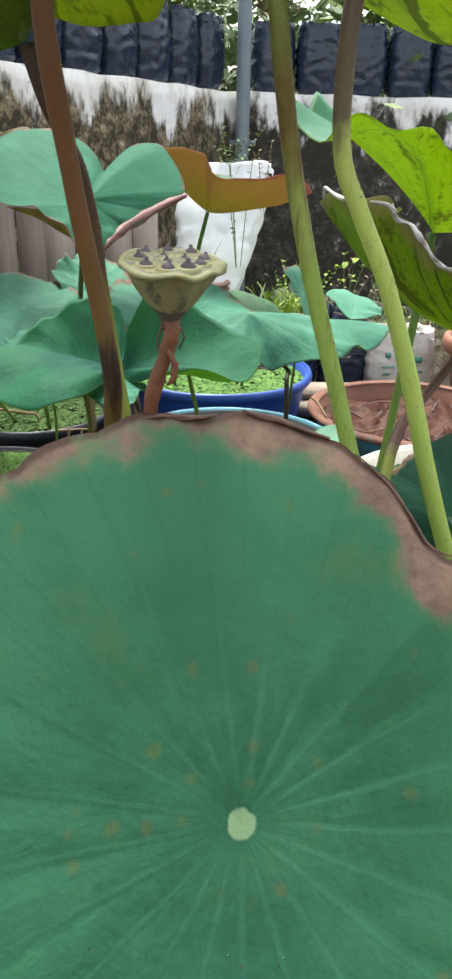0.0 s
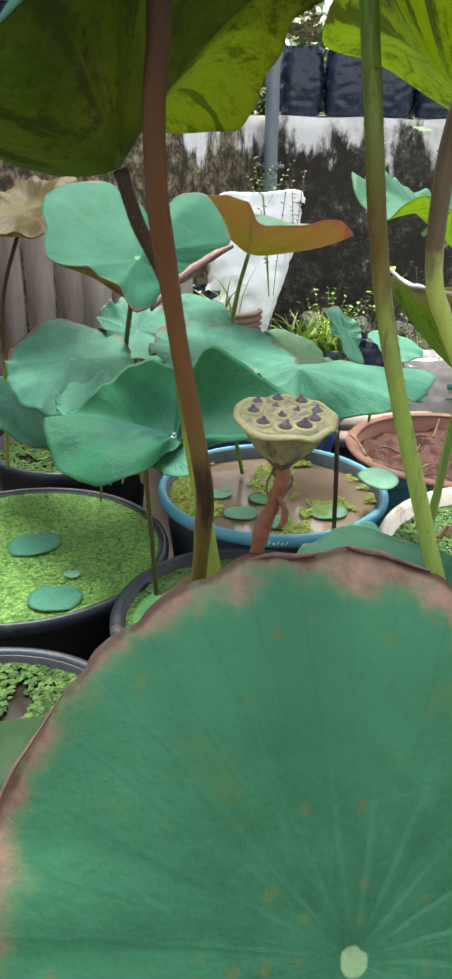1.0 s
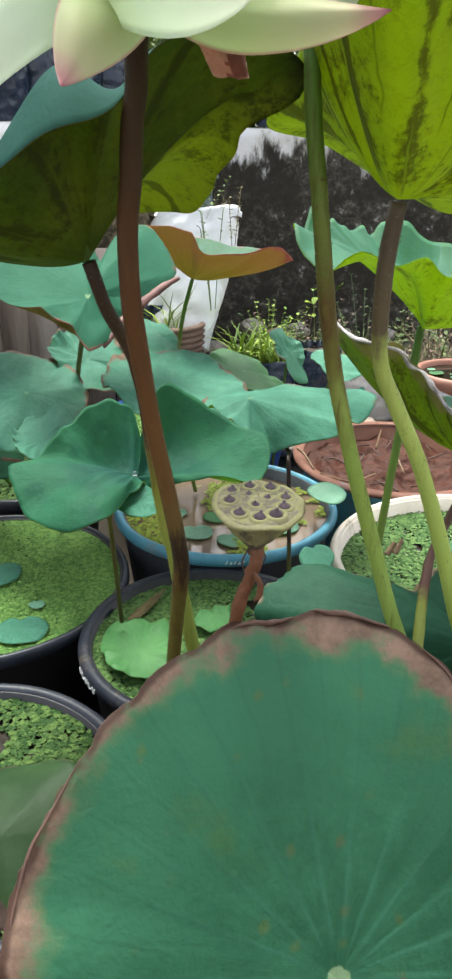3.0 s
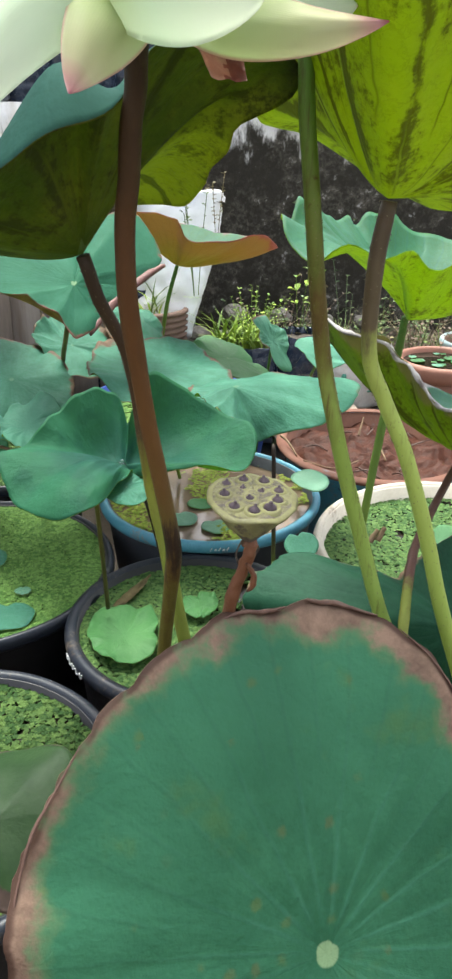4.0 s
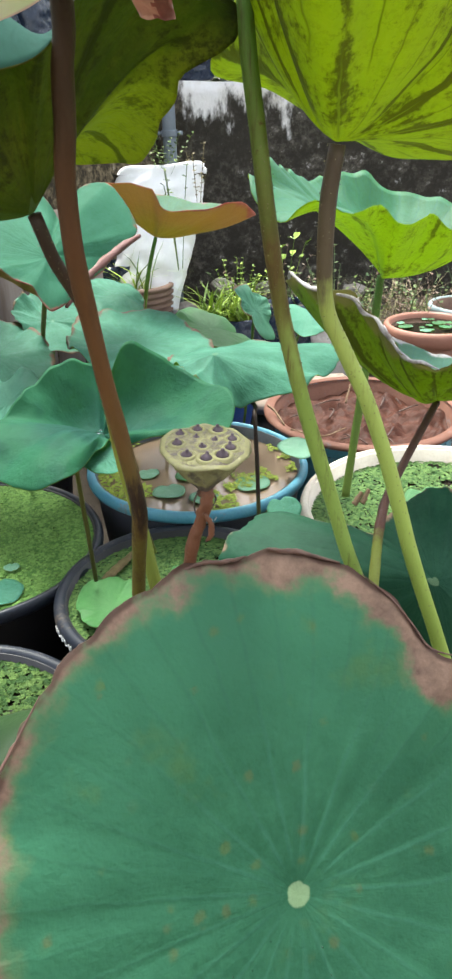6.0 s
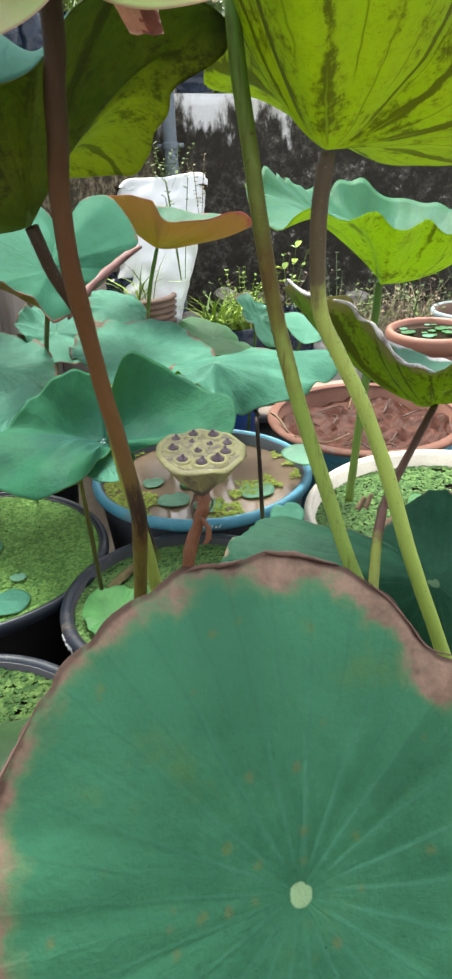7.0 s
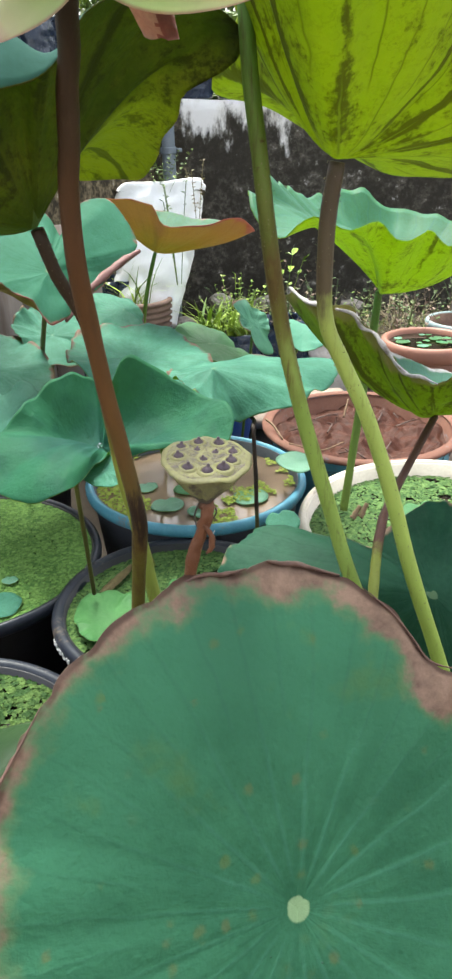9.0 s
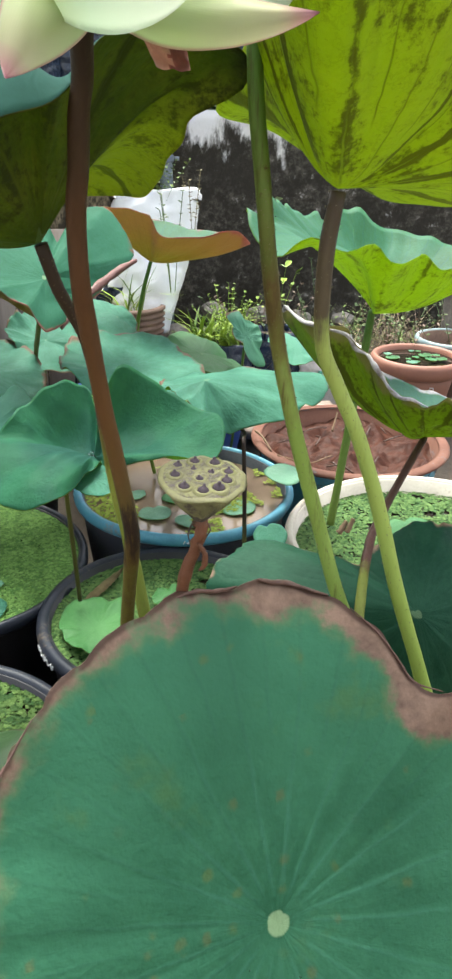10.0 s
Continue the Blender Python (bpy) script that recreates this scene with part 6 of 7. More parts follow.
# the last list sets which sector is painted as lit through
lotus_leaf("tall leaf with a dark olive underside and a rolled edge", (-0.199, 0.700, 0.950), (0, 0, 1), [(4, 0.133, 0.089, 0.050), (19, 0.122, 0.072, 0.050), (37, 0.134, 0.051, 0.050), (50, 0.144, 0.033, 0.050), (63, 0.146, 0.027, 0.050), (73, 0.147, 0.027, 0.050), (104, 0.144, 0.027, 0.040), (129, 0.154, 0.032, -0.006), (158, 0.163, 0.038, -0.020), (212, 0.152, 0.050, -0.004), (248, 0.172, 0.065, 0.040), (264, 0.201, 0.081, 0.090), (270, 0.200, 0.098, 0.100), (276, 0.191, 0.102, 0.100), (283, 0.174, 0.110, 0.080), (288, 0.158, 0.124, 0.060), (298, 0.136, 0.152, 0.050), (320, 0.139, 0.170, 0.050), (339, 0.165, 0.166, 0.060), (348, 0.190, 0.145, 0.060), (354, 0.180, 0.121, 0.060), (356, 0.150, 0.110, 0.060), (358, 0.132, 0.107, 0.050)], SHADE_TOP, OLIVE_UNDER, [(-0.1265, 0.6980, 0.6200), (-0.1325, 0.7080, 0.6500), (-0.1395, 0.7170, 0.6800), (-0.1450, 0.7240, 0.7100), (-0.1480, 0.7220, 0.7400), (-0.1520, 0.7230, 0.7700), (-0.1550, 0.7260, 0.8000), (-0.1600, 0.7240, 0.8300), (-0.1663, 0.7200, 0.8578), (-0.1777, 0.7150, 0.8835), (-0.1884, 0.7080, 0.9084)], DARK_STALK, 0.0075, root=GROUND - 0.02, ripple=0.006, seed=24, rings=36, around=190, power=1.5, soften=1.8, calm=3, lit_part=[(0, 0.4), (8, 0.9), (18, 1.1), (85, 1.1), (115, 0.7), (150, 0.1), (200, 0.0), (330, 0.0)])

OLD_PETAL = plain("withered_petal", (0.26, 0.14, 0.10), (0.42, 0.27, 0.20), 40, 0.6, 0.2)
DRIED_PETAL = plain("dried_red_petal", (0.11, 0.030, 0.025), (0.24, 0.09, 0.06), 50, 0.6, 0.2)

# ---- the flower ----
def petal_mesh(base, tip, bow, width, cup, side_hint, seed=0, point=0.62):
    bm = bmesh.new()
    uvl = bm.loops.layers.uv.new("leaf")
    b, t = Vector(base), Vector(tip)
    mid = b.lerp(t, 0.5) + Vector(bow)
    rows, cols = 22, 14
    grid = []
    for i in range(rows + 1):
        f = i / rows
        p = b * (1 - f) ** 2 + mid * 2 * f * (1 - f) + t * f * f
        tang = ((mid - b) * (1 - f) + (t - mid) * f).normalized()
        side = (Vector(side_hint) - tang * Vector(side_hint).dot(tang)).normalized()
        nrm = side.cross(tang)
        w = width * 1.62 * (0.08 + f) ** 0.55 * (1 - f) ** point + 0.0004
        row = []
        for k in range(cols + 1):
            g = 2 * k / cols - 1
            q = p + side * g * w + nrm * (cup * w * g * g + 0.0015 * noise.noise(Vector((g * 2, f * 4, seed))))
            row.append((bm.verts.new(q), (0.5 + g * 0.5, f)))
        grid.append(row)
    for i in range(rows):
        for k in range(cols):
            vs = [grid[i][k], grid[i][k + 1], grid[i + 1][k + 1], grid[i + 1][k]]
            face = bm.faces.new([v for v, _ in vs])
            for loop, (_, uv) in zip(face.loops, vs):
                loop[uvl].uv = uv
    bmesh.ops.solidify(bm, geom=bm.faces[:], thickness=0.0012)
    return bm


def scrap_mesh(a, b, c, d, seed=0):
    """A withered, folded scrap of petal spanned by four corners."""
    bm = bmesh.new()
    a, b, c, d = (Vector(p) for p in (a, b, c, d))
    out = (b - a).cross(d - a).normalized()
    grid = []
    for i in range(11):
        row = []
        for k in range(11):
            u, v = i / 10, k / 10
            p = a.lerp(b, u).lerp(d.lerp(c, u), v)
            p += out * (0.006 * abs(u - 0.55) + 0.004 * noise.noise(Vector((u * 3, v * 3, seed))))
            row.append(bm.verts.new(p))
        grid.append(row)
    for i in range(10):
        for k in range(10):
            f = bm.faces.new((grid[i][k], grid[i + 1][k], grid[i + 1][k + 1], grid[i][k + 1]))
            f.material_index = 1 if i > 5 + 2 * noise.noise(Vector((k * 0.7, 1, seed))) else 0
    bmesh.ops.solidify(bm, geom=bm.faces[:], thickness=0.0008)
    return bm


def flower():
    heart = Vector((-0.1295, 0.5000, 1.1310))
    thing = tagged(empty("lotus_flower", (-0.1320, 0.6120, 0.6400)), "fading lotus flower with white petals tipped in pink", "flower")
    stalk = [(-0.1255, 0.612, 0.640), (-0.1230, 0.602, 0.670), (-0.1215, 0.596, 0.700), (-0.1255, 0.597, 0.730), (-0.1310, 0.600, 0.760), (-0.1360, 0.599, 0.790), (-0.1410, 0.597, 0.820), (-0.1450, 0.594, 0.850), (-0.1490, 0.590, 0.880), (-0.1520, 0.583, 0.910), (-0.1540, 0.576, 0.940), (-0.1545, 0.570, 0.975), (-0.1530, 0.565, 0.997), (-0.1495, 0.560, 1.018), (-0.1480, 0.555, 1.038), (-0.1460, 0.550, 1.057), (-0.1425, 0.545, 1.075), (-0.1400, 0.530, 1.105), heart]
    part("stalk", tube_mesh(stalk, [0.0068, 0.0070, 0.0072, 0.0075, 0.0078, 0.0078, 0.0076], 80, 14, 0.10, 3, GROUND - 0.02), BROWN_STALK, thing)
    for i, (tip, bow, width, cup, hint) in enumerate([
        ((-0.1690, 0.4000, 1.0687), (0.0, -0.025, 0.008), 0.030, 0.45, (0.9, 0.5, -0.6)),
        ((-0.2060, 0.3600, 1.0584), (-0.025, -0.03, 0.020), 0.024, 0.45, (0.7, 0.4, -0.8)),
        ((-0.0738, 0.4000, 1.1145), (0.0, -0.03, 0.0), 0.037, 0.35, (0.0, 0.25, 1)),
        ((-0.0048, 0.4500, 1.1075), (-0.01, -0.02, -0.022), 0.029, 0.5, (0, 0.4, 1)),
        ((-0.0102, 0.5000, 1.1213), (0.02, 0.0, 0.0), 0.024, 0.5, (0, 0.4, 1)),
        ((-0.0707, 0.5400, 1.0811), (0.0, 0.006, 0.003), 0.012, 0.12, (0.63, 0.1, 0.77)),
        ((0.0035, 0.5600, 1.1190), (0.02, 0.03, 0.0), 0.008, 0.5, (0.4, 0.5, 1)),
        ((-0.1909, 0.4500, 1.1232), (-0.02, 0.0, 0.03), 0.030, 0.5, (0.2, 0.3, 1)),
    ]):
        if i == 5:
            part("petal", scrap_mesh((-0.1077, 0.5350, 1.1077), (-0.0740, 0.5400, 1.0956), (-0.0712, 0.5350, 1.0802), (-0.0935, 0.5500, 1.0823), 3), [OLD_PETAL, DRIED_PETAL], thing, "withered salmon petal with a dark red fold")
            continue
        part("petal", petal_mesh(Vector((-0.1621, 0.4600, 1.1275)) if i == 2 else heart, tip, bow, width, cup, hint, i, 0.95 if i in (3, 6) else 0.85 if i == 0 else 0.62), PINK_PETAL if i in (0, 3, 6) else PETAL, thing)
    bm = lathe_mesh([(0.004, -0.004), (0.010, 0.004), (0.014, 0.018), (0.013, 0.022), (0.004, 0.023)], 20, cap=True)
    ob = part("receptacle", bm, POD_SKIN, thing)
    ob.location = heart
    return thing


flower()

# ---- the other tall stalk ----
cut = tagged(empty("lotus_stalk", (0.1087, 0.6200, 0.5616)), "tall green lotus stalk streaked with brown", "lotus stalk")
tall = part("stalk", tube_mesh([(0.1143, 0.6300, 0.5459), (0.0919, 0.6400, 0.6050), (0.0728, 0.6550, 0.6693), (0.0522, 0.6600, 0.7358), (0.0341, 0.6600, 0.8001), (0.0214, 0.6700, 0.8570), (0.0098, 0.6600, 0.9154), (0.0011, 0.6500, 0.9685), (-0.0054, 0.6500, 1.0164), (-0.0114, 0.6500, 1.0615), (-0.0152, 0.6500, 1.1038), (-0.0189, 0.6500, 1.1667), (-0.0233, 0.6400, 1.2347)], [0.0076, 0.0078, 0.0078, 0.0072, 0.0065], 80, 14, 0.08, 9, GROUND - 0.02), STREAKED_STALK, cut)
prickles([(0.1143, 0.6300, 0.5459), (0.0919, 0.6400, 0.6050), (0.0728, 0.6550, 0.6693), (0.0522, 0.6600, 0.7358), (0.0341, 0.6600, 0.8001), (0.0214, 0.6700, 0.8570), (0.0098, 0.6600, 0.9154), (0.0011, 0.6500, 0.9685), (-0.0054, 0.6500, 1.0164)], 0.0083, 260, 5, tall, PRICKLE)


# ---- seed pod ----
def seed_pod(at, r, tilt_x, tilt_y):
    thing = tagged(empty("lotus_seed_pod", at), "green lotus seed pod with dark seeds on a dry red stalk", "seed pod")
    turn = pose(*at, tilt_x, tilt_y, 0)
    bm = bmesh.new()
    wear = bm.verts.layers.float.new("wear")
    profile = [(0.13, -1.18), (0.21, -1.06), (0.36, -0.86), (0.51, -0.66), (0.66, -0.45), (0.76, -0.28), (0.82, -0.16), (0.97, -0.08), (1.03, -0.02), (0.99, 0.03), (0.90, 0.045), (0.70, 0.055), (0.45, 0.07), (0.2, 0.075), (0.02, 0.075)]
    rings = []
    for j, (q, z) in enumerate(profile):
        ring = []
        for k in range(64):
            a = 2 * math.pi * k / 64
            edge = max(0.0, 1 - abs(j - 8) / 5)
            wob = 1 + 0.10 * edge * noise.noise(Vector((math.cos(a) * 2.2, math.sin(a) * 2.2, 2)))
            rib = 1 + (0.16 * noise.noise(Vector((math.cos(a) * 3.5, math.sin(a) * 3.5, z * 1.5))) if j < 8 else 0)
            dz = edge * (0.10 * noise.noise(Vector((math.cos(a) * 2, math.sin(a) * 2, 7))) + 0.030 * math.sin(7 * a + 1.2 + 1.5 * math.sin(a)))
            ring.append(bm.verts.new((q * r * wob * rib * math.cos(a), q * r * wob * rib * math.sin(a), (z * 0.98 + dz) * r)))
        rings.append(ring)
    for j in range(len(rings) - 1):
        for k in range(64):
            f = bm.faces.new((rings[j][k], rings[j][(k + 1) % 64], rings[j + 1][(k + 1) % 64], rings[j + 1][k]))
            f.material_index = 1 if j < 2 else (3 if j < 7 else (2 if j < 10 else 0))
    bm.faces.new(rings[0][::-1])
    bm.faces.new(rings[-1])
    bm.transform(turn)
    part("receptacle", bm, [POD_SKIN, POD_BASE, POD_RIM, POD_CUP], thing)
    spots = [(-0.56, 0.50, 1.0), (-0.14, 0.70, 1.0), (0.33, 0.64, 1.1), (-0.62, 0.08, 1.05), (-0.19, 0.36, 0.75), (0.22, 0.22, 0.8), (0.62, 0.24, 1.0), (-0.07, -0.08, 0.85), (0.55, -0.16, 1.1), (-0.44, -0.42, 1.1), (-0.02, -0.58, 1.15), (0.34, -0.48, 1.3)]
    for i, (px, py, size) in enumerate(spots):
        c = Vector((px * r, py * r, r * (0.030 - 0.03 * math.hypot(px, py))))
        bm = lathe_mesh([(r * 0.20, -0.02 * r), (r * 0.170, 0.050 * r), (r * 0.140, 0.066 * r), (r * 0.112, 0.058 * r), (r * 0.09, -0.04 * r)], 16)
        bm.transform(turn @ Matrix.Translation(c) @ Matrix.Scale(1.12 * size, 4))
        socket = part("socket", bm, POD_RIM, thing)
        bm = lathe_mesh([(r * 0.01, -0.05 * r), (r * 0.085, -0.02 * r), (r * 0.108, 0.05 * r), (r * 0.096, 0.11 * r), (r * 0.056, 0.150 * r), (r * 0.030, 0.165 * r), (r * 0.030, 0.205 * r), (r * 0.014, 0.215 * r)], 14, cap=True)
        bm.transform(turn @ Matrix.Translation(c) @ pose(0, 0, 0, 8 * math.sin(i * 3), 8 * math.cos(i * 5), 0) @ Matrix.Translation((0, 0, -0.055 * r)) @ Matrix.Scale(1.12 * size, 4))
        part("seed", bm, SEED, socket, "dark purple seed")
    return thing, turn


pod, pod_turn = seed_pod((-0.0635, 0.485, 0.809), 0.033, 7, 2)
top = pod_turn @ Vector((0, 0, -0.0375))
part("stalk", tube_mesh([(-0.0856, 0.4850, 0.6560), (-0.0780, 0.4850, 0.7143), (-0.0698, 0.4850, 0.7444), (-0.0636, 0.4850, 0.7654), top], [0.0050, 0.0050, 0.0047, 0.0052, 0.0062], 44, 16, 0.34, 6), POD_STALK, pod, "dry reddish brown stalk, wrinkled")
for i, (a, drop) in enumerate([(0.3, 0.016), (2.9, 0.022), (5.2, 0.012)]):
    p0 = top + Vector((0.005 * math.cos(a), 0.005 * math.sin(a), -0.002))
    part("stamen", tube_mesh([p0, p0 + Vector((0.004 * math.cos(a), 0.003 * math.sin(a), -drop * 0.5)), p0 + Vector((0.003 * math.cos(a + 1), 0.002, -drop))], [0.0009, 0.0005], 10, 6, 0.3, i), POD_BASE, pod, "withered thread hanging from the pod")
peel = Vector((-0.0671, 0.4780, 0.7512))
part("peeling_skin", tube_mesh([peel + Vector((0.000, 0, 0.006)), peel + Vector((0.006, -0.001, -0.004)), peel + Vector((0.005, -0.002, -0.013)), peel + Vector((0.001, -0.002, -0.018))], [0.0012, 0.0026, 0.0022, 0.0008], 16, 8, 0.5, 4), POD_STALK, pod, "strip of dry skin peeling off the stalk")

# ---- dead stalks among the leaves ----
for pts, rad, label in [
    ([(-0.2863, 1.3500, 0.3753), (-0.2858, 1.3500, 0.4373), (-0.2762, 1.3600, 0.4827)], 0.006, "dead brown stalk standing among the leaves"),
    ([(-0.2264, 1.5500, 0.3330), (-0.2329, 1.5500, 0.4029), (-0.2358, 1.5600, 0.4476)], 0.008, "dead brown stalk standing among the leaves"),
    ([(-0.2004, 1.4500, 0.3752), (-0.1793, 1.4700, 0.4156), (-0.1666, 1.5000, 0.4596)], 0.004, "thin dead stalk leaning among the leaves"),
    ([(-0.6893, 1.9000, 0.2277), (-0.5908, 1.9000, 0.2171), (-0.5386, 1.9000, 0.2049), (-0.5549, 1.8800, 0.1463)], 0.004, "thin reddish stalk bent over the far tub"),
    ([(-0.4572, 1.7500, 0.2235), (-0.3859, 1.7800, 0.2183), (-0.3591, 1.8000, 0.1917)], 0.003, "thin dead stalk lying over the fern"),
    ([(-0.4199, 1.7000, 0.2078), (-0.4159, 1.7200, 0.2439)], 0.003, "thin dead stalk stub in the far tub"),
    ([(-0.3937, 1.7200, 0.2042), (-0.3900, 1.7400, 0.2327)], 0.003, "thin dead stalk stub in the far tub"),
    ([(-0.5216, 1.5500, 0.4113), (-0.4685, 1.5000, 0.4237), (-0.4336, 1.4600, 0.4230)], 0.004, "thin pinkish stalk bent under a leaf"),
    ([(0.4038, 1.9300, 0.2709), (0.4238, 1.9700, 0.3110)], 0.003, "dry stub standing in the mud"),
    ([(0.4652, 1.8500, 0.2290), (0.4679, 1.9700, 0.2540), (0.5031, 2.0200, 0.2473)], 0.0028, "dry root lying over the mud"),
    ([(0.2326, 1.8300, 0.2421), (0.3155, 1.8200, 0.2214), (0.3913, 1.8600, 0.2261)], 0.0028, "dry root lying over the mud"),
    ([(0.1861, 1.9500, 0.2668), (0.2047, 1.9300, 0.2558), (0.2206, 1.8600, 0.2422)], 0.0035, "dry root lying over the mud"),
]:
    twig(label, pts, rad, DRY_STICK, "dead_stalk")

# ---- pots and sacks by the wall ----
def small_pot():
    x, y = 0.866, 2.60
    rim_z, foot = 0.302, 0.065
    thing = tagged(empty("flower_pot", (x, y, foot)), "red clay flower pot of water with small floating leaves", "flower pot")
    h = rim_z - foot
    body = None
    for name, prof in (("body", [(0.02, 0), (0.104, 0), (0.110, 0.01), (0.133, h * 0.55), (0.143, h - 0.045), (0.135, h - 0.045), (0.104, 0.02), (0.02, 0.02)]),
                       ("rim", [(0.140, h - 0.062), (0.152, h - 0.060), (0.164, h - 0.050), (0.169, h - 0.034), (0.168, h - 0.014), (0.162, h - 0.003), (0.152, h + 0.001), (0.144, h - 0.006), (0.138, h - 0.026), (0.138, h - 0.062)])):
        ob = part(name, lathe_mesh(prof, 64, 0.008, 3), POT_RED, thing)
        ob.location = (x, y, foot)
        ob.matrix_parent_inverse = Matrix.Translation((-x, -y, -foot))
        body = body or ob
    c = Vector((x + 0.012, y - 0.1375, foot + h - 0.098))
    for pts in ([(0, 0, -0.014), (0, 0, 0.0), (0.002, 0, 0.015)], [(0.002, 0, 0.014), (0.013, 0.001, 0.013), (0.014, 0.001, 0.003), (0.002, 0, -0.001)]):
        ob = part("chalk_stroke", tube_mesh([c + Vector(p) for p in pts], [0.0016], 12, 6), PAINT_MARK, body, "white chalk stroke")
        ob.matrix_parent_inverse = body.matrix_basis.inverted()
    disc("pond_water", "dark water in the red clay pot", "water", x, y, rim_z - 0.020, 0.143, DARK_WATER)
    rnd = random.Random(8)
    for i in range(15):
        a, q = rnd.uniform(0, 6.28), 0.115 * math.sqrt(rnd.random())
        lily_pad("tiny floating leaf in the clay pot", x + q * math.cos(a), y + q * math.sin(a), rim_z - 0.017 + 0.0007 * i, rnd.uniform(0.010, 0.026), (PAD_TOP, PALE_TOP, YOUNG_TOP)[i % 3], GREEN_UNDER, 50 + i)


small_pot()
tub("terracotta pot with a pale blue lip behind the red clay pot", 1.10, 2.86, 0.30, 0.15, CLAY_RING, BLUE_GREY, CLAY_RING, foot=0.06, seed=12)
tub("pale concrete planter beside the pots", 1.235, 3.05, 0.47, 0.13, STONE, STONE, foot=0.06, seed=13)


def ringed_pot():
    x, y = -0.180, 2.86
    thing = tagged(empty("ringed_pot", (x, y, 0.06)), "brown clay pot built in stacked rings, holding weeds", "pot")
    prof = [(0.02, 0.0), (0.10, 0.0)]
    for k in range(17):
        z = 0.0215 * k
        prof += [(0.108 + 0.001 * k, z + 0.002), (0.116 + 0.001 * k, z + 0.007), (0.116 + 0.001 * k, z + 0.014), (0.108 + 0.001 * k, z + 0.019)]
    prof += [(0.115, 0.364), (0.10, 0.30), (0.02, 0.30)]
    ob = part("wall", lathe_mesh(prof, 48, 0.02, 4), CLAY_RING, thing)
    ob.location = (x, y, 0.06)
    ob.matrix_parent_inverse = Matrix.Translation((-x, -y, -0.06))
    ob = part("soil", lathe_mesh([(0.001, 0.31), (0.105, 0.305)], 32), SOIL, thing)
    ob.location = (x, y, 0.06)
    ob.matrix_parent_inverse = Matrix.Translation((-x, -y, -0.06))


ringed_pot()
grass_tuft("green grass growing in the ringed pot", (-0.180, 2.86, 0.36), 26, 0.07, 0.24, 0.005, LIME_LEAF, 3, 0.8)


def sack(name, label, at, w, d, h, turn, material, seed, prints=False, lean=0.0):
    thing = tagged(empty(name), label, "sack")
    bm, _ = grow_bag_mesh(w, d, h, seed)
    bm.verts.ensure_lookup_table()
    part("bag", bm, material, thing)
    bm = bmesh.new()
    bmesh.ops.create_grid(bm, x_segments=8, y_segments=8, size=0.5, matrix=pose(0, 0, h - 0.028) @ Matrix.Diagonal((w * 0.86, d * 0.86, 1, 1)))
    for v in bm.verts:
        v.co.z += 0.008 * noise.noise(v.co * 30)
    part("soil", bm, SOIL if not prints else material, thing)
    if prints:
        for k, (u, v, sw, sh) in enumerate([(-0.06, 0.62, 0.018, 0.018), (-0.055, 0.42, 0.05, 0.007), (0.05, 0.55, 0.03, 0.02), (0.055, 0.34, 0.04, 0.006), (-0.06, 0.30, 0.03, 0.006)]):
            bm = bmesh.new()
            bmesh.ops.create_cube(bm, size=1.0, matrix=pose(u, -d * 0.5 - 0.001, v * h) @ Matrix.Diagonal((sw, 0.012, sh, 1)))
            bmesh.ops.bevel(bm, geom=bm.edges[:], offset=0.003, segments=2, affect="EDGES")
            part("print_mark", bm, PRINT_GREEN, thing, "faded green print mark")
    thing.matrix_basis = pose(*at, lean, 0, turn)
    return thing


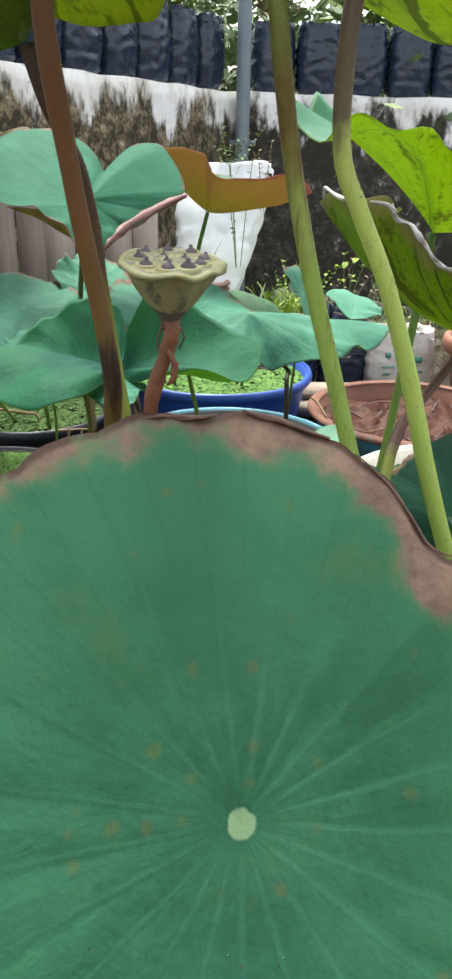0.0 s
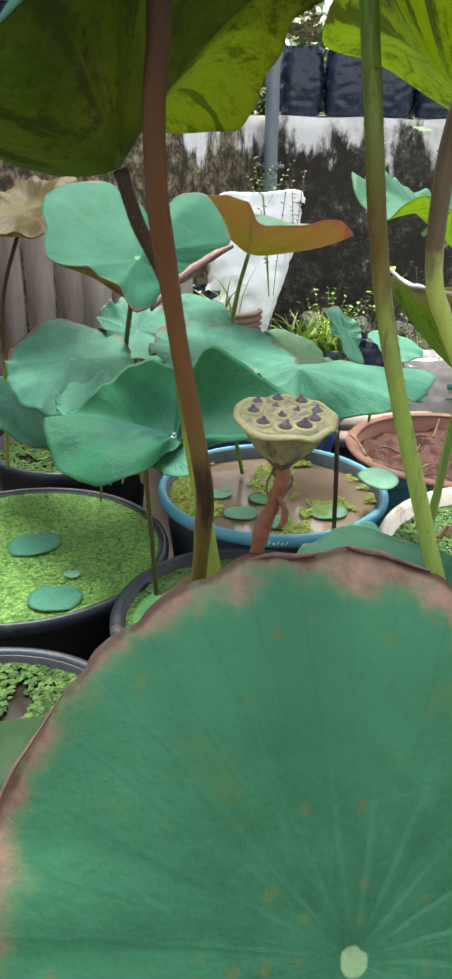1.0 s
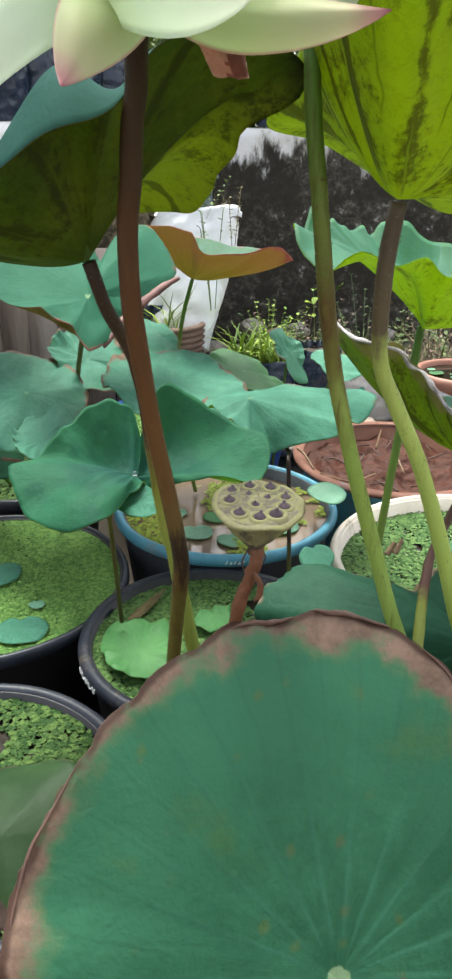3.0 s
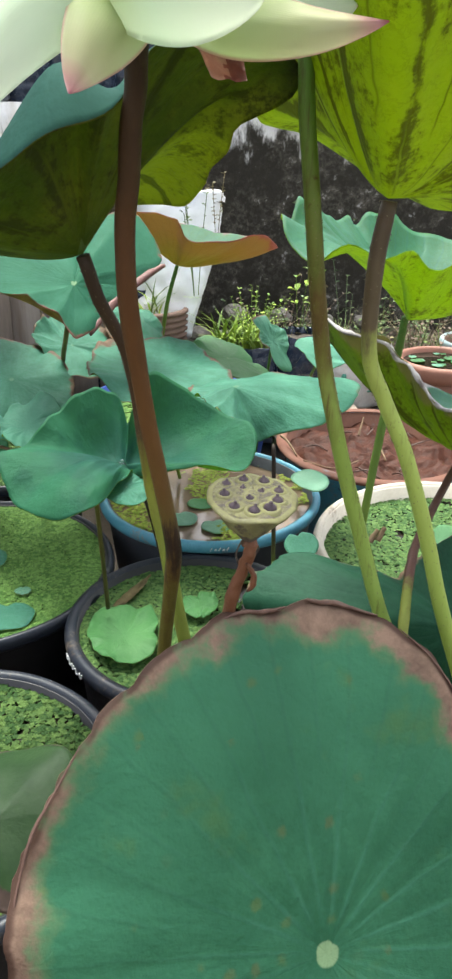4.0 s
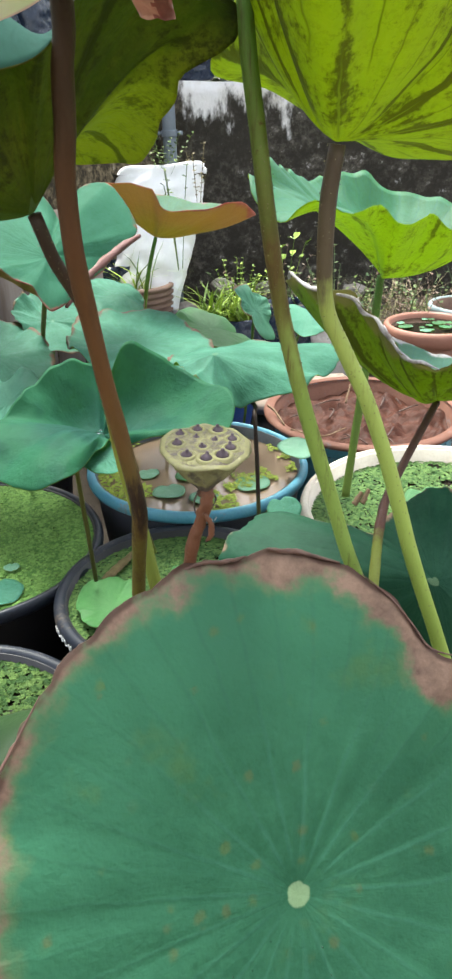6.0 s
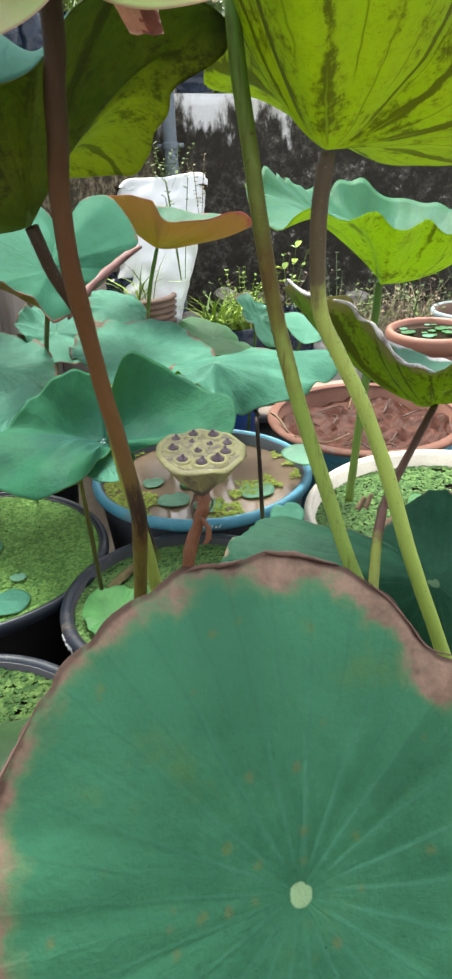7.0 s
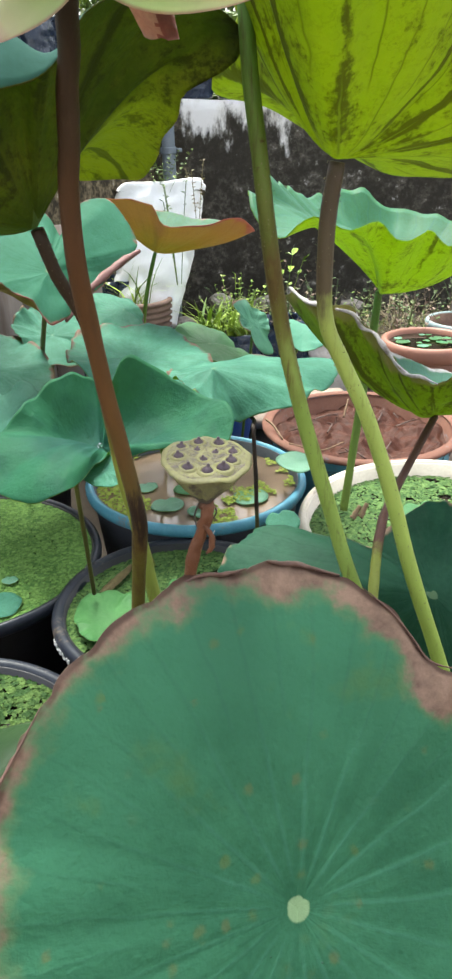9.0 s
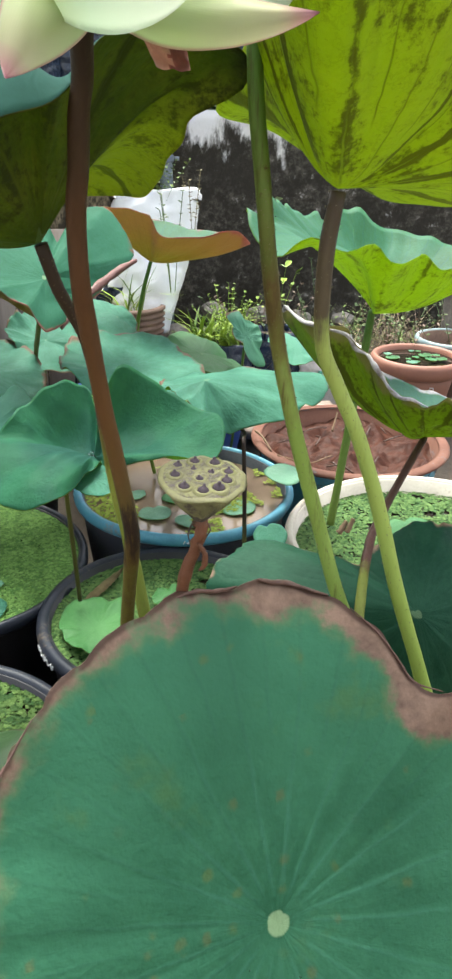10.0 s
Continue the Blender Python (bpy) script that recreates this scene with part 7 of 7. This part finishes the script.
def tall_sack(label, at, material):
    """An open-topped sack, wider towards its mouth, slumped to one side, with creases and a rolled hem."""
    thing = tagged(empty("planter_sack"), label, "sack")
    bm = bmesh.new()
    sides, rows, h = 72, 34, 0.52
    rings = []
    for j in range(rows + 5):
        f = min(1.0, j / rows)
        fold = max(0, j - rows)
        ring = []
        for k in range(sides):
            a = 2 * math.pi * k / sides
            ca, sa = math.cos(a), math.sin(a)
            sq = (abs(ca) ** 3.6 + abs(sa) ** 3.6) ** (-1 / 3.6)
            w = 0.235 + 0.115 * f + 0.012 * math.sin(3.1 * f)
            p = Vector((ca * sq * w * 0.5 + 0.070 * f, sa * sq * (0.17 + 0.03 * f) * 0.5, f * h))
            crease = 0.010 * noise.noise(Vector((p.x * 9, p.y * 9, p.z * 7))) - 0.022 * abs(noise.noise(Vector((p.x * 16 + p.z * 11, p.y * 16, p.z * 15 - p.x * 8))))
            p += Vector((ca, sa, 0)) * crease
            p.z += f * (0.010 * noise.noise(Vector((ca * 1.6, sa * 1.6, 4.0))) + 0.012 * ca)
            if fold:
                p += Vector((-ca, -sa, 0)) * (0.004, 0.008, 0.010, 0.010)[fold - 1] + Vector((0, 0, (0.003, 0.0, -0.012, -0.035)[fold - 1]))
            ring.append(bm.verts.new(p))
        rings.append(ring)
    for a, b in zip(rings[:-1], rings[1:]):
        for k in range(sides):
            bm.faces.new((a[k], a[(k + 1) % sides], b[(k + 1) % sides], b[k]))
    bm.faces.new(rings[0][::-1])
    part("bag", bm, material, thing)
    bm = bmesh.new()
    bmesh.ops.create_grid(bm, x_segments=10, y_segments=8, size=0.5, matrix=pose(0.065, 0, h - 0.030) @ Matrix.Diagonal((0.345, 0.165, 1, 1)))
    for v in bm.verts:
        v.co.z += 0.008 * noise.noise(v.co * 30)
    part("soil", bm, SOIL, thing)
    thing.matrix_basis = pose(*at, -20, 0, -3)
    return thing


tall_sack("white woven plastic sack of soil planted with weeds, leaning back", (-0.150, 2.90, 0.30), WHITE_SACK)
sprig("thin weeds growing out of the white sack", (-0.06, 2.98, 0.78), 7, 0.15, 0.018, GRASS, 61, 0.7)
sprig("flowering weed spikes beside the white sack", (0.06, 2.95, 0.66), 3, 0.32, 0.014, DRY_GRASS, 62, 0.35, per=14)
sprig("small wiry weed standing before the white sack", (-0.02, 2.80, 0.48), 4, 0.40, 0.016, GRASS, 63, 0.3)
sack("cement_sack", "dirty cream sack with faded green print, half slumped", (0.585, 2.78, 0.065), 0.25, 0.16, 0.22, 5, CREAM_SACK, 22, True)
for i, (x, y, w, h, t) in enumerate([(0.37, 2.82, 0.20, 0.28, 8), (0.16, 2.80, 0.26, 0.25, -6), (-0.36, 2.98, 0.22, 0.30, 12), (-0.275, 2.95, 0.18, 0.42, 3)]):
    grow_bag((x, y, 0.06), t, w, w * 0.9, h, 30 + i, "grow bags on the ground", "black plastic grow bag with weeds on the ground")
fern = grass_tuft("bright green fern clump in a grow bag", (0.16, 2.80, 0.28), 150, 0.11, 0.17, 0.006, LIME_LEAF, 71, 0.9, "fern_clump", "fern")
sprig("leafy fern fronds in a grow bag", (0.19, 2.80, 0.28), 22, 0.20, 0.014, LIME_LEAF, 72, 0.6, "fern", "fern", 12)
sprig("lime green seedling beside the wall", (0.40, 3.00, 0.30), 3, 0.24, 0.042, LIME_LEAF, 73, 0.35, "seedling", "weeds", 4)
for i in range(26):
    x, y = 0.26 + 0.062 * i, 2.90 + 0.62 * ((i * 7) % 5) / 5
    sprig("tangled weeds along the foot of the wall", (x, y, 0.07), 9, 0.22 + 0.05 * (i % 4), 0.020, (DRY_GRASS, GRASS, DEAD_WEED, FAR_GREEN)[i % 4], 80 + i, 0.9)
    grass_tuft("thin grass along the foot of the wall", (x + 0.04, y - 0.08, 0.07), 46, 0.10, 0.30, 0.0024, (DRY_GRASS, GRASS, DEAD_WEED)[i % 3], 110 + i, 1.0)


def rubble(at, size, seed):
    bm = bmesh.new()
    bmesh.ops.create_icosphere(bm, subdivisions=3, radius=size)
    for v in bm.verts:
        v.co *= 1 + 0.35 * noise.noise(v.co / size * 1.3 + Vector((seed, 0, 0))) + 0.08 * noise.noise(v.co / size * 5)
        v.co.z *= 0.6
    ob = part("stone", bm, STONE, smooth=False)
    ob.location = at
    return tagged(ob, "grey broken stone lying by the wall", "stone", "loose stones")


for i, (x, y, z, s) in enumerate([(0.30, 3.35, 0.16, 0.11), (0.46, 3.40, 0.16, 0.09), (0.14, 3.42, 0.18, 0.10), (0.60, 3.38, 0.13, 0.08), (0.40, 3.22, 0.11, 0.06), (0.80, 3.30, 0.11, 0.07), (0.20, 3.62, 0.24, 0.13), (0.42, 3.64, 0.22, 0.12), (0.02, 3.62, 0.14, 0.11), (0.62, 3.62, 0.21, 0.11), (0.84, 3.62, 0.20, 0.12)]):
    rubble((x, y, z - 0.01), s * 0.48, i)


def board(at, turn, size, label):
    bm = bmesh.new()
    bmesh.ops.create_cube(bm, size=1.0, matrix=Matrix.Diagonal((*size, 1)))
    bmesh.ops.bevel(bm, geom=bm.edges[:], offset=0.004, segments=2, affect="EDGES")
    ob = part("board", bm, BOARD)
    ob.matrix_basis = pose(*at, 0, 0, turn)
    return tagged(ob, label, "board", "loose boards")


board((0.42, 2.42, 0.085), -6, (0.55, 0.16, 0.03), "weathered board lying on the ground behind the tubs")
board((0.36, 2.52, 0.115), 4, (0.40, 0.12, 0.03), "weathered board lying on the ground behind the tubs")

# ---- plank fence ----
fence = tagged(empty("plank_fence", (-0.9, 2.45, 0.05)), "fence panel of grey weathered vertical planks", "fence")
rnd = random.Random(3)
for i in range(12):
    bm = bmesh.new()
    wd = 0.075 + 0.02 * rnd.random()
    bmesh.ops.create_cube(bm, size=1.0, matrix=Matrix.Diagonal((wd, 0.02, 0.72 + 0.03 * rnd.random(), 1)))
    bmesh.ops.bevel(bm, geom=bm.edges[:], offset=0.003, segments=2, affect="EDGES")
    ob = part("plank", bm, PLANK, fence)
    ob.matrix_parent_inverse = Matrix.Translation((0.9, -2.45, -0.05))
    p = Vector((-0.33, 2.62, 0.36)) + Vector((-0.088, -0.028, 0)) * i
    ob.matrix_basis = pose(p.x, p.y, p.z, rnd.uniform(-1, 1), rnd.uniform(-1, 1), 18)
